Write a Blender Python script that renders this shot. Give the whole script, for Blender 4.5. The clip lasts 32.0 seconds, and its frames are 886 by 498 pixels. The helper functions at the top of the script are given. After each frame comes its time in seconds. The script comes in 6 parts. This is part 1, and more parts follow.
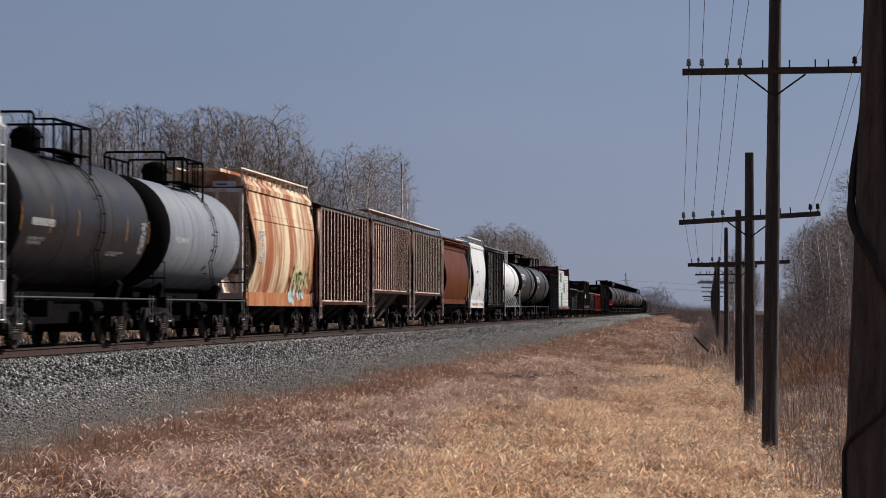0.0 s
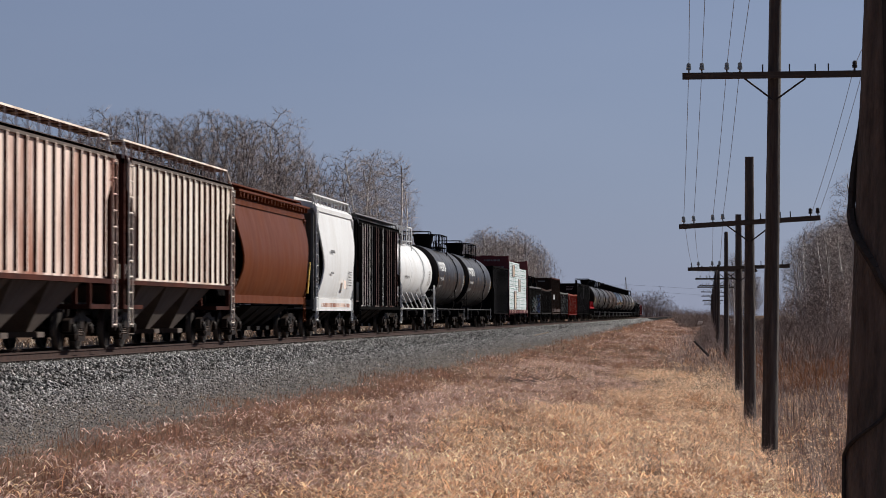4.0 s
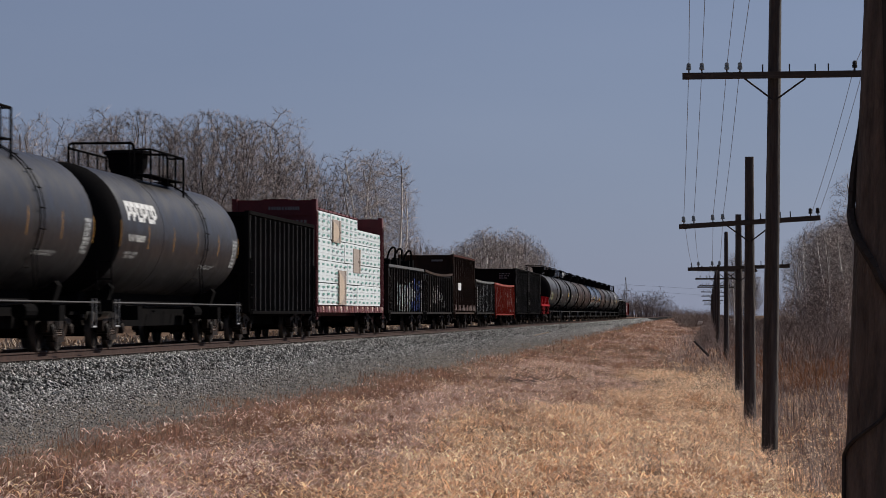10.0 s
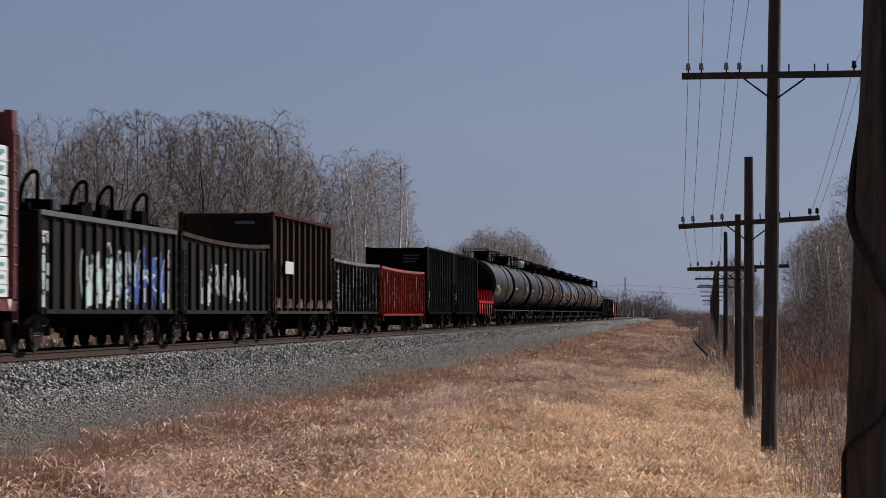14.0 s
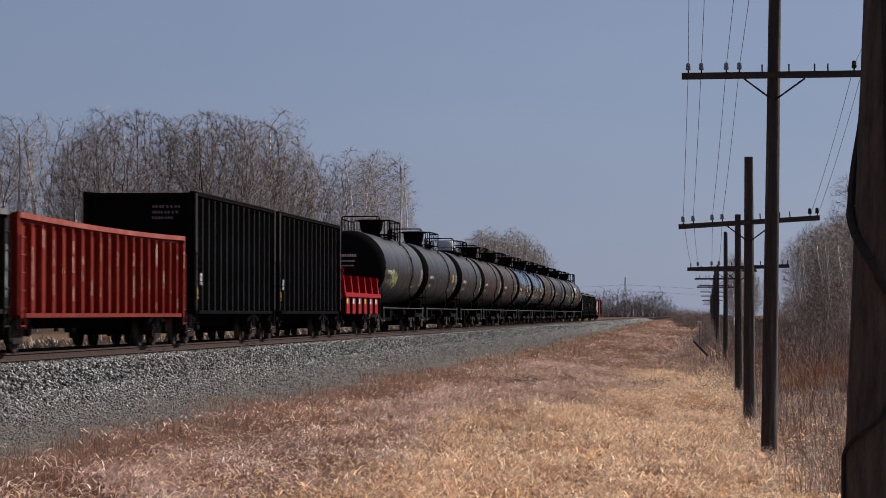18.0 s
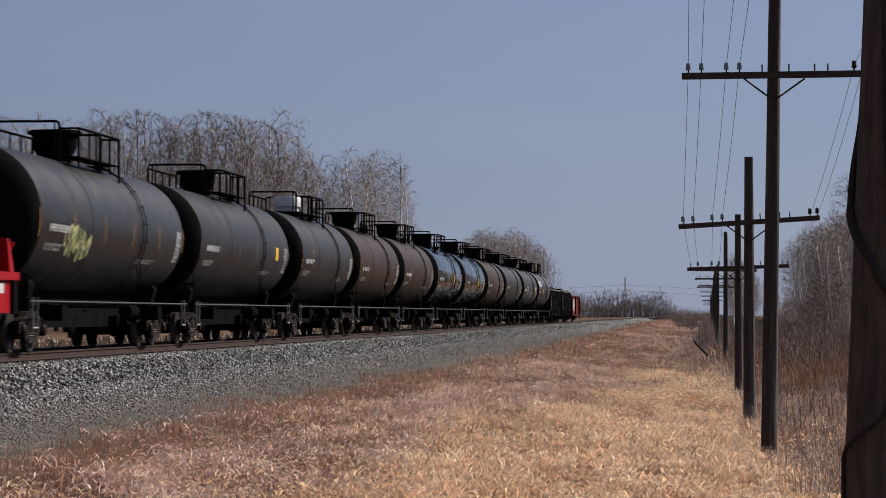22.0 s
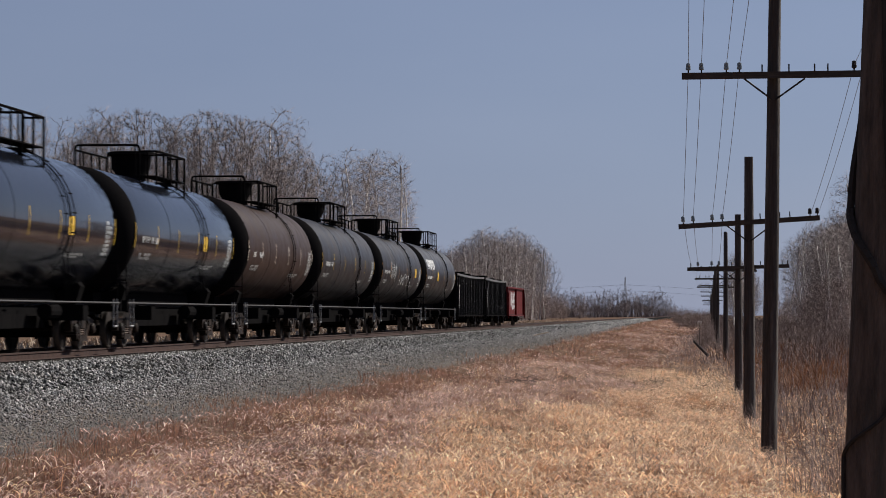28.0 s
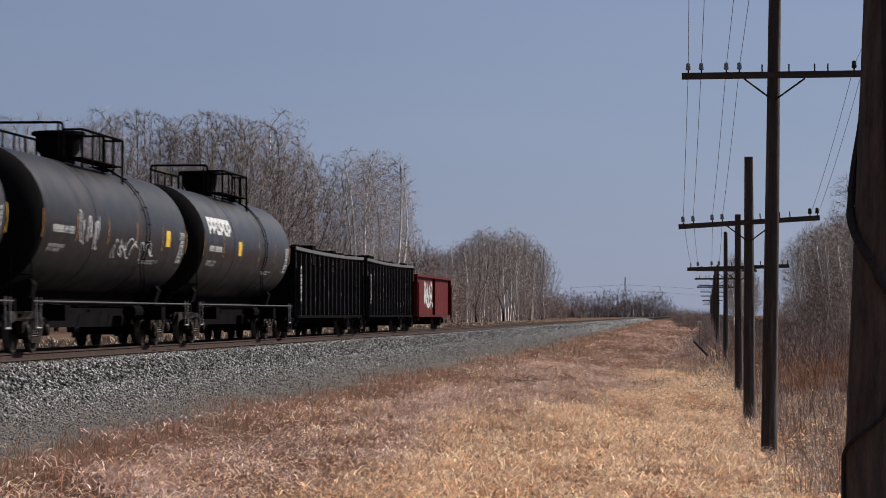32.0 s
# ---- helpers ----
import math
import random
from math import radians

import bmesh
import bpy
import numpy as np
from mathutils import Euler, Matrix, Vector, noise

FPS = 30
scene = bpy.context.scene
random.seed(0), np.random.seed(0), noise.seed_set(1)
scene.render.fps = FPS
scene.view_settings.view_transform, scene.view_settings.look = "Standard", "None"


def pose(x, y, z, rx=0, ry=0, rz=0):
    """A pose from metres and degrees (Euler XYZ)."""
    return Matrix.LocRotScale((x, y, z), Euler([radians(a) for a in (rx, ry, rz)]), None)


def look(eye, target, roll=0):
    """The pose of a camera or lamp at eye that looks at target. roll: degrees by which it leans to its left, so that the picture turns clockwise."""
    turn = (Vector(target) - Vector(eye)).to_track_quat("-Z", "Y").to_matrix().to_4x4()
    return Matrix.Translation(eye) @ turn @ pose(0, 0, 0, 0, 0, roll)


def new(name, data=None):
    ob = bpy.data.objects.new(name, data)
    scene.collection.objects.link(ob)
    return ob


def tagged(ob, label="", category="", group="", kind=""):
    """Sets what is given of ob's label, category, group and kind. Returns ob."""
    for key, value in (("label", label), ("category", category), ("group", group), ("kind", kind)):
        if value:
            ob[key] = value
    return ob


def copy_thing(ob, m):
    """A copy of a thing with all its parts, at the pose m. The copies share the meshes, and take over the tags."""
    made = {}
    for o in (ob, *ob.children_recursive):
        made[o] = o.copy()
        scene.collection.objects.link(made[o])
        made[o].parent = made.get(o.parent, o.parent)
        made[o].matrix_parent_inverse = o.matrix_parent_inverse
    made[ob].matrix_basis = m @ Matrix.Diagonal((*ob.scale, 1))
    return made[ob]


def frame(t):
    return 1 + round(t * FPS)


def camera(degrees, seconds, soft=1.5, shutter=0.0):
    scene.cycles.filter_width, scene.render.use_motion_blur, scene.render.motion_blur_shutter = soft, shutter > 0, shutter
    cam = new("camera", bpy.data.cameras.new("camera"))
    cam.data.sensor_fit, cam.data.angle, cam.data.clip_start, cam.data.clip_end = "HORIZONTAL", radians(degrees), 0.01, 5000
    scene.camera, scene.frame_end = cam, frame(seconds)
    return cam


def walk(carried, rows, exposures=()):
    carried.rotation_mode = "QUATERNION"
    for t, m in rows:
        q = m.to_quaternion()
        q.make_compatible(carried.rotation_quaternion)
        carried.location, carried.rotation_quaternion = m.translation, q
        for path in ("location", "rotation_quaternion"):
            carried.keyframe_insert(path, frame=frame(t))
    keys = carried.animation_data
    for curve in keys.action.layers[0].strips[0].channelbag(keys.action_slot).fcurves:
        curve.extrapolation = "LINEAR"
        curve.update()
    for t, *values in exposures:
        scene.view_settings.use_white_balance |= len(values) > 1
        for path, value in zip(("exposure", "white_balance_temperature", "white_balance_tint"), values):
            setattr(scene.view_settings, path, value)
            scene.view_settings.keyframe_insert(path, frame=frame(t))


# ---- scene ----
# World: y runs along the railway, x to the side away from the train, z up; the soil at the pole line is z = 0.
EYE = (0.0, 0.0, 2.2)
TRACK_X = -15.0
RAIL_Z = 1.40
SPEED = 16.0

cam = camera(17.395, 32.0, soft=0.65, shutter=0.5)


def view(tilt, turn):
    return pose(EYE[0], EYE[1], EYE[2], 90 + tilt, 0, turn)


EXPOSURES = [(0.0, 0.02), (1.0, 0.01), (2.0, -0.03), (3.0, 0.12), (6.0, 0.05), (8.0, 0.02), (9.0, 0.05), (10.0, -0.05), (12.0, -0.01), (14.0, 0.0), (17.0, 0.15),
             (20.0, 0.12), (23.0, 0.17), (28.0, 0.16), (32.0, 0.20)]

walk(cam, [
    (0.0, view(1.205, 5.214)), (0.5, view(1.238, 5.214)), (1.0, view(1.288, 5.214)), (1.3, view(1.288, 5.214)),
    (11.0, view(1.288, 5.214)), (12.5, view(1.288, 5.203)), (32.0, view(1.288, 5.203))],
    EXPOSURES)

# ---- light ----
SUN_AZ, SUN_EL = 47.0, 34.0
world = bpy.data.worlds.new("sky")
scene.world = world
world.use_nodes = True
wn, wl = world.node_tree.nodes, world.node_tree.links
sky = wn.new("ShaderNodeTexSky")
sky.sky_type, sky.sun_disc = "NISHITA", False
sky.sun_elevation, sky.sun_rotation = radians(SUN_EL), radians(SUN_AZ)
sky.air_density, sky.dust_density, sky.ozone_density = 1.0, 0.3, 3.0
tint = wn.new("ShaderNodeMix")
tint.data_type = "RGBA"          # a thin even veil of haze over the clear sky
tint.inputs[0].default_value, tint.inputs[7].default_value = 0.8, (3.35, 3.95, 6.1, 1)
wisp, wmap, wmix = wn.new("ShaderNodeTexNoise"), wn.new("ShaderNodeMapping"), wn.new("ShaderNodeMix")
wisp.inputs["Scale"].default_value, wisp.inputs["Detail"].default_value = 7.0, 5.0
wmap.inputs["Scale"].default_value = (1.0, 1.0, 4.0)
wtc = wn.new("ShaderNodeTexCoord")
wl.new(wtc.outputs["Generated"], wmap.inputs[0])
wl.new(wmap.outputs[0], wisp.inputs["Vector"])
wmix.data_type = "RGBA"
wmix.inputs[6].default_value, wmix.inputs[7].default_value = (3.15, 3.95, 6.45, 1), (3.85, 4.6, 7.1, 1)
wl.new(wisp.outputs[0], wmix.inputs[0])
wl.new(wmix.outputs[2], tint.inputs[7])
wl.new(sky.outputs[0], tint.inputs[6])
glow, span, lit = wn.new("ShaderNodeVectorMath"), wn.new("ShaderNodeMapRange"), wn.new("ShaderNodeMix")
glow.operation = "DOT_PRODUCT"       # the haze is brighter towards the sun
glow.inputs[1].default_value = (math.sin(radians(SUN_AZ)), math.cos(radians(SUN_AZ)), -0.35)
wl.new(wtc.outputs["Generated"], glow.inputs[0])
span.inputs["From Min"].default_value, span.inputs["From Max"].default_value = -0.35, 1.0
span.inputs["To Min"].default_value, span.inputs["To Max"].default_value = 0.48, 1.22
wl.new(glow.outputs["Value"], span.inputs["Value"])
lit.data_type, lit.blend_type = "RGBA", "MULTIPLY"
lit.inputs[0].default_value = 1.0
wl.new(tint.outputs[2], lit.inputs[6])
wl.new(span.outputs[0], lit.inputs[7])
wl.new(lit.outputs[2], wn["Background"].inputs[0])
wn["Background"].inputs[1].default_value = 0.058
sun = new("sun", bpy.data.lights.new("sun", "SUN"))
sun.data.energy, sun.data.angle, sun.data.color = 5.0, radians(0.53), (1.0, 0.95, 0.87)
sd = Vector((math.sin(radians(SUN_AZ)) * math.cos(radians(SUN_EL)), math.cos(radians(SUN_AZ)) * math.cos(radians(SUN_EL)), math.sin(radians(SUN_EL))))
sun.matrix_world = look(sd * 100, (0, 0, 0))


# ---- materials ----
def material(name, c1, c2=None, rough=0.7, metal=0.0, scale=2.0, stretch=(1, 1, 1), mid=0.5, soft=0.25, bump=0.0, bump_scale=40.0,
             grain=0.12, c3=None, scale3=0.6, amount3=0.5, spec=0.3, coords="Object", island=0.0, per_object=0.0, thin=0.0, warp=0.0):
    """c1 and c2 mixed by a stained noise, c3 in larger blotches, fine grain in the brightness, and relief."""
    m = bpy.data.materials.new(name)
    m.use_nodes = True
    n, l = m.node_tree.nodes, m.node_tree.links
    b = n["Principled BSDF"]
    b.inputs["Roughness"].default_value, b.inputs["Metallic"].default_value = rough, metal
    b.inputs["Specular IOR Level"].default_value = spec
    tc, mp = n.new("ShaderNodeTexCoord"), n.new("ShaderNodeMapping")
    mp.inputs["Scale"].default_value = stretch
    l.new(tc.outputs[coords], mp.inputs[0])

    def noised(sc, lo, hi, detail=6.0, vec=mp):
        t, r = n.new("ShaderNodeTexNoise"), n.new("ShaderNodeMapRange")
        t.inputs["Scale"].default_value, t.inputs["Detail"].default_value, t.inputs["Roughness"].default_value = sc, detail, 0.62
        t.inputs["Distortion"].default_value = warp
        l.new(vec.outputs[0], t.inputs["Vector"])
        r.inputs["From Min"].default_value, r.inputs["From Max"].default_value = lo, hi
        l.new(t.outputs[0], r.inputs["Value"])
        return r.outputs[0]

    def mixed(fac, a, c, blend="MIX"):
        x = n.new("ShaderNodeMix")
        x.data_type, x.blend_type = "RGBA", blend
        if isinstance(fac, float):
            x.inputs[0].default_value = fac
        else:
            l.new(fac, x.inputs[0])
        for sock, val in ((x.inputs[6], a), (x.inputs[7], c)):
            if isinstance(val, tuple):
                sock.default_value = (*val, 1)
            else:
                l.new(val, sock)
        return x.outputs[2]

    col = mixed(noised(scale, mid - soft, mid + soft), c1, c2 or tuple(v * 0.7 for v in c1))
    if c3:
        f3 = n.new("ShaderNodeMath")
        f3.operation = "MULTIPLY"
        f3.inputs[1].default_value = amount3
        l.new(noised(scale3, 0.48, 0.66, 8.0), f3.inputs[0])
        col = mixed(f3.outputs[0], col, c3)
    if island or per_object:
        src = n.new("ShaderNodeNewGeometry").outputs["Random Per Island"] if island else n.new("ShaderNodeObjectInfo").outputs["Random"]
        r = n.new("ShaderNodeMapRange")
        k = island or per_object
        r.inputs["To Min"].default_value, r.inputs["To Max"].default_value = 1 - k, 1 + k
        l.new(src, r.inputs["Value"])
        h = n.new("ShaderNodeHueSaturation")
        l.new(r.outputs[0], h.inputs["Value"])
        l.new(col, h.inputs["Color"])
        col = h.outputs[0]
    if grain:
        g = n.new("ShaderNodeMapRange")
        g.inputs["To Min"].default_value, g.inputs["To Max"].default_value = 1 - grain, 1 + grain
        l.new(noised(28.0, 0.3, 0.7), g.inputs["Value"])
        h = n.new("ShaderNodeHueSaturation")
        l.new(g.outputs[0], h.inputs["Value"])
        l.new(col, h.inputs["Color"])
        col = h.outputs[0]
        rr = n.new("ShaderNodeMapRange")
        rr.inputs["To Min"].default_value, rr.inputs["To Max"].default_value = max(0.05, rough - 0.1), min(1, rough + 0.12)
        l.new(noised(scale * 1.7, 0.3, 0.7), rr.inputs["Value"])
        l.new(rr.outputs[0], b.inputs["Roughness"])
    l.new(col, b.inputs["Base Color"])
    if thin:            # light passes through thin leaves
        tr, mx = n.new("ShaderNodeBsdfTranslucent"), n.new("ShaderNodeMixShader")
        l.new(col, tr.inputs[0])
        mx.inputs[0].default_value = thin
        l.new(b.outputs[0], mx.inputs[1])
        l.new(tr.outputs[0], mx.inputs[2])
        l.new(mx.outputs[0], n["Material Output"].inputs[0])
    if bump:
        t, bp = n.new("ShaderNodeTexNoise"), n.new("ShaderNodeBump")
        t.inputs["Scale"].default_value, t.inputs["Detail"].default_value = bump_scale, 5.0
        l.new(mp.outputs[0], t.inputs["Vector"])
        bp.inputs["Strength"].default_value, bp.inputs["Distance"].default_value = bump, 0.02
        l.new(t.outputs[0], bp.inputs["Height"])
        l.new(bp.outputs[0], b.inputs["Normal"])
    return m


M_SOIL = material("dry_soil", (0.19, 0.125, 0.09), (0.105, 0.069, 0.052), 0.95, scale=0.5, c3=(0.19, 0.13, 0.085), scale3=0.08, bump=0.6, bump_scale=12, spec=0.0)
# near black: shade between the stones is put into the bed's colour
M_BED = material("ballast_bed_with_gap_shade", (0.032, 0.031, 0.030), (0.014, 0.0135, 0.0135), 0.95, scale=9.0, bump=1.0, bump_scale=18, c3=(0.045, 0.038, 0.033), scale3=0.3, spec=0.0)
M_GRAVELBED = material("dusty_beige_grey_fines", (0.17, 0.15, 0.135), (0.085, 0.075, 0.068), 0.95, scale=6.0, bump=0.8, bump_scale=22, c3=(0.21, 0.17, 0.135), scale3=0.3, spec=0.0)
# the near-black second tone paints shaded gaps into the grey stone
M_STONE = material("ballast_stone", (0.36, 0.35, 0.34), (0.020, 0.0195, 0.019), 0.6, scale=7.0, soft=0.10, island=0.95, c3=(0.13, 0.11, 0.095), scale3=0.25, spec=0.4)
M_GRAVEL = material("fine_beige_gravel", (0.32, 0.30, 0.285), (0.10, 0.093, 0.088), 0.75, scale=5.0, soft=0.16, island=0.85, spec=0.3)
M_GRASS = material("dry_grass", (0.66, 0.37, 0.205), (0.40, 0.20, 0.11), 0.7, scale=0.3, soft=0.10, c3=(0.24, 0.12, 0.08), scale3=0.35, amount3=0.75, island=0.75, grain=0.1, thin=0.4)
# straw colour pushed towards white so the leaf tips carry sun glints
M_STRAW = material("pale_straw_and_glint", (1.0, 0.80, 0.57), (0.88, 0.53, 0.29), 0.42, scale=3.2, soft=0.10, c3=(0.62, 0.37, 0.25), scale3=0.35, amount3=0.6, island=0.6, thin=0.5, spec=0.7)
M_RUSSET = material("russet_grass", (0.36, 0.19, 0.13), (0.18, 0.09, 0.066), 0.75, scale=0.35, soft=0.12, c3=(0.30, 0.165, 0.095), scale3=0.3, amount3=0.6, island=0.6, grain=0.1, thin=0.4)
M_TALLGRASS = material("tall_brown_grass", (0.27, 0.125, 0.062), (0.12, 0.055, 0.036), 0.8, scale=0.3, island=0.5, thin=0.3)
# pinkish straw, its pale tone also painting glints on the tips
M_DULLSTRAW = material("dull_pinkish_straw", (1.0, 0.76, 0.65), (0.46, 0.255, 0.20), 0.42, scale=3.2, soft=0.10, island=0.75, thin=0.5, spec=0.7)
M_FARGRASS = material("pale_beige_grass", (0.50, 0.39, 0.29), (0.33, 0.25, 0.18), 0.85, scale=0.3, island=0.4)
M_WEED = material("grey_dead_weed", (0.40, 0.31, 0.275), (0.26, 0.19, 0.17), 0.85, scale=0.3, island=0.45)
M_BRUSH = material("grey_brown_brush", (0.20, 0.148, 0.128), (0.115, 0.085, 0.076), 0.85, scale=0.2, island=0.5)
M_RAIL = material("rusty_rail", (0.062, 0.034, 0.027), (0.036, 0.022, 0.019), 0.8, scale=3.0, bump=0.2, spec=0.1)
M_RAILTOP = material("worn_rail_head", (0.075, 0.058, 0.05), (0.05, 0.04, 0.035), 0.5, metal=0.3, scale=4)
M_TIE = material("creosoted_tie", (0.07, 0.052, 0.042), (0.04, 0.032, 0.028), 0.9, scale=3.0, stretch=(1, 8, 8), bump=0.5)
M_POLE = material("weathered_pole_wood", (0.088, 0.070, 0.062), (0.030, 0.025, 0.023), 0.85, scale=5.0, stretch=(6, 6, 0.35), bump=0.9, bump_scale=22, c3=(0.20, 0.175, 0.155), scale3=1.2, amount3=0.6)
M_NEARPOLE = material("rough_brown_pole_wood", (0.17, 0.125, 0.10), (0.05, 0.038, 0.033), 0.9, scale=3.0, stretch=(5, 5, 0.8), mid=0.52, soft=0.2, bump=1.0, bump_scale=16, c3=(0.075, 0.065, 0.055), scale3=1.6, amount3=0.7)
M_VINE = material("dark_climbing_stem", (0.05, 0.04, 0.034), (0.028, 0.023, 0.02), 0.85, scale=6, bump=0.4)
M_ARM = material("crossarm_wood", (0.09, 0.07, 0.058), (0.04, 0.034, 0.03), 0.9, scale=4.0, stretch=(0.6, 6, 6), bump=0.5)
M_IRON = material("dark_iron", (0.045, 0.04, 0.038), (0.025, 0.022, 0.02), 0.7, metal=0.3, scale=6)
M_WIRE = material("old_wire", (0.26, 0.26, 0.27), (0.18, 0.18, 0.18), 0.6, metal=0.6, grain=0)
M_BARK = material("grey_bark", (0.060, 0.049, 0.044), (0.032, 0.026, 0.024), 0.9, scale=1.5, stretch=(3, 3, 0.6), per_object=0.2)
M_BIRCH = material("pale_birch_bark", (0.80, 0.77, 0.73), (0.50, 0.46, 0.43), 0.85, scale=2.0, stretch=(2, 2, 1.2), soft=0.12)
M_BIRCHLIMB = material("grey_birch_limbs", (0.40, 0.36, 0.335), (0.17, 0.145, 0.135), 0.85, scale=1.2, soft=0.15)
M_PALETWIG = material("pale_poplar_twigs", (0.33, 0.275, 0.262), (0.165, 0.135, 0.128), 0.9, scale=0.6, island=0.7, grain=0)
M_BROWNTWIG = material("brown_thicket_twigs", (0.27, 0.20, 0.18), (0.15, 0.11, 0.10), 0.9, scale=0.6, island=0.5, grain=0)
M_TWIG = material("bare_twigs", (0.25, 0.205, 0.197), (0.12, 0.096, 0.092), 0.9, scale=0.6, island=0.75, grain=0)
M_FARWOOD = material("far_bare_wood", (0.22, 0.18, 0.18), (0.13, 0.105, 0.105), 0.95, scale=0.1, island=0.35, grain=0)

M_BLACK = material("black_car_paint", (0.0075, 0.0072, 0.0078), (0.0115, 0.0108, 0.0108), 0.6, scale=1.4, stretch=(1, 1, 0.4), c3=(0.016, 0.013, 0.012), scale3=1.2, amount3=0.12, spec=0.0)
M_SATIN = material("satin_black_tank_paint", (0.0100, 0.0082, 0.0092), (0.0145, 0.0115, 0.0125), 0.42, scale=0.7, c3=(0.024, 0.0175, 0.015), scale3=0.6, amount3=0.5, spec=0.19)
M_GLOSS = material("glossy_black_tank_paint", (0.007, 0.0085, 0.014), (0.010, 0.0115, 0.017), 0.06, scale=1.2, grain=0.04, spec=0.22)
M_DKGREY = material("dark_grey_tank_paint", (0.0185, 0.0156, 0.0172), (0.0135, 0.0115, 0.0127), 0.44, scale=0.7, c3=(0.042, 0.031, 0.027), scale3=0.6, amount3=0.5, spec=0.12)
M_BROWNTANK = material("dusty_brown_tank_paint", (0.0390, 0.0211, 0.0160), (0.0281, 0.0160, 0.0129), 0.5, scale=0.7, c3=(0.0507, 0.0296, 0.0218), scale3=0.7, amount3=0.5, spec=0.07)
M_LTGREY = material("light_grey_tank_paint", (0.25, 0.268, 0.305), (0.20, 0.212, 0.24), 0.5, scale=1.3, stretch=(1, 1, 0.3), c3=(0.11, 0.105, 0.10), scale3=1.1, amount3=0.35, spec=0.15)
M_WHITE = material("white_car_paint", (0.74, 0.745, 0.75), (0.65, 0.645, 0.63), 0.5, scale=1.3, stretch=(1, 1, 0.3), c3=(0.48, 0.45, 0.41), scale3=1.1, amount3=0.35)
M_RUSTY = material("cream_paint_streaked_with_rust", (0.76, 0.61, 0.40), (0.34, 0.083, 0.014), 0.7, scale=0.9, stretch=(0.4, 1.0, 0.21), mid=0.53, soft=0.06, c3=(0.24, 0.052, 0.010), scale3=1.9, amount3=0.9, warp=0.7, bump=0.15)
M_SILLRUST = material("rusted_sill_paint", (0.46, 0.15, 0.036), (0.31, 0.075, 0.016), 0.7, scale=1.5, stretch=(1, 1, 0.5), soft=0.12, c3=(0.55, 0.33, 0.17), scale3=1.3, amount3=0.5, bump=0.15)
M_BROWNHOP = material("brown_hopper_paint_and_rib_shade", (0.058, 0.018, 0.013), (0.030, 0.0115, 0.0095), 0.75, scale=1.6, stretch=(1, 1, 0.25), c3=(0.11, 0.034, 0.02), scale3=0.9, spec=0.04)
M_MAUVE = material("weathered_mauve_brown_paint", (0.12, 0.078, 0.072), (0.055, 0.036, 0.033), 0.75, scale=1.4, stretch=(1, 1, 0.3), c3=(0.26, 0.22, 0.20), scale3=1.1, amount3=0.5, spec=0.05)
M_CHALK = material("chalky_pale_grey_paint", (0.56, 0.55, 0.54), (0.36, 0.345, 0.335), 0.7, scale=1.6, stretch=(1, 1, 0.25), c3=(0.16, 0.12, 0.105), scale3=0.8, amount3=0.75, spec=0.1)
M_SLOPE = material("dusty_slope_sheet", (0.13, 0.095, 0.078), (0.06, 0.043, 0.036), 0.8, scale=1.5, stretch=(1, 1, 0.5))
M_RIBPINK = material("faded_cream_paint_with_rust", (0.84, 0.665, 0.575), (0.46, 0.22, 0.155), 0.7, scale=1.0, stretch=(1, 1, 0.2), mid=0.61, soft=0.12, c3=(0.27, 0.088, 0.047), scale3=0.9, amount3=0.9)
M_RIBGREY = material("faded_pale_cream_paint", (0.86, 0.76, 0.66), (0.58, 0.44, 0.345), 0.7, scale=1.2, stretch=(1, 1, 0.25), mid=0.60, soft=0.16, c3=(0.34, 0.16, 0.10), scale3=0.9, amount3=0.6)
M_OXIDE = material("red_oxide_hopper_paint", (0.138, 0.035, 0.0075), (0.092, 0.022, 0.005), 0.45, scale=1.2, stretch=(1, 1, 0.3), c3=(0.125, 0.036, 0.012), scale3=0.9, amount3=0.5, spec=0.05)
M_RED = material("orange_red_gondola_paint", (0.21, 0.016, 0.008), (0.13, 0.011, 0.0065), 0.6, scale=1.6, stretch=(1, 1, 0.3), c3=(0.25, 0.05, 0.025), scale3=1.3, amount3=0.45, spec=0.08)
M_REDRIB = material("worn_red_rib_paint", (0.255, 0.020, 0.010), (0.17, 0.014, 0.008), 0.45, scale=2.0, stretch=(1, 1, 0.25), c3=(0.42, 0.14, 0.09), scale3=1.3, amount3=0.5, spec=0.06)
M_WORNRIB = material("scuffed_grey_rib_paint", (0.15, 0.15, 0.153), (0.07, 0.069, 0.068), 0.55, scale=2.0, stretch=(1, 1, 0.25), c3=(0.38, 0.37, 0.35), scale3=1.3, amount3=0.8, spec=0.1)
M_ORANGETOP = material("worn_orange_red_edge", (0.30, 0.032, 0.014), (0.20, 0.022, 0.011), 0.6, scale=2.0, c3=(0.40, 0.14, 0.08), scale3=1.3, amount3=0.5)
M_BRIGHTRED = material("bright_red_paint", (0.36, 0.004, 0.009), (0.26, 0.0035, 0.007), 0.5, scale=1.5, spec=0.06)
# paint of the end car; on the dump car it stands for recess shade
M_DARKRED = material("dark_red_paint_and_recess_shade", (0.115, 0.008, 0.009), (0.075, 0.006, 0.007), 0.6, scale=1.4, c3=(0.12, 0.02, 0.016), scale3=1.0, amount3=0.4, spec=0.06)
M_MAROON = material("maroon_centre_beam_paint", (0.13, 0.022, 0.026), (0.085, 0.017, 0.02), 0.6, scale=1.5)
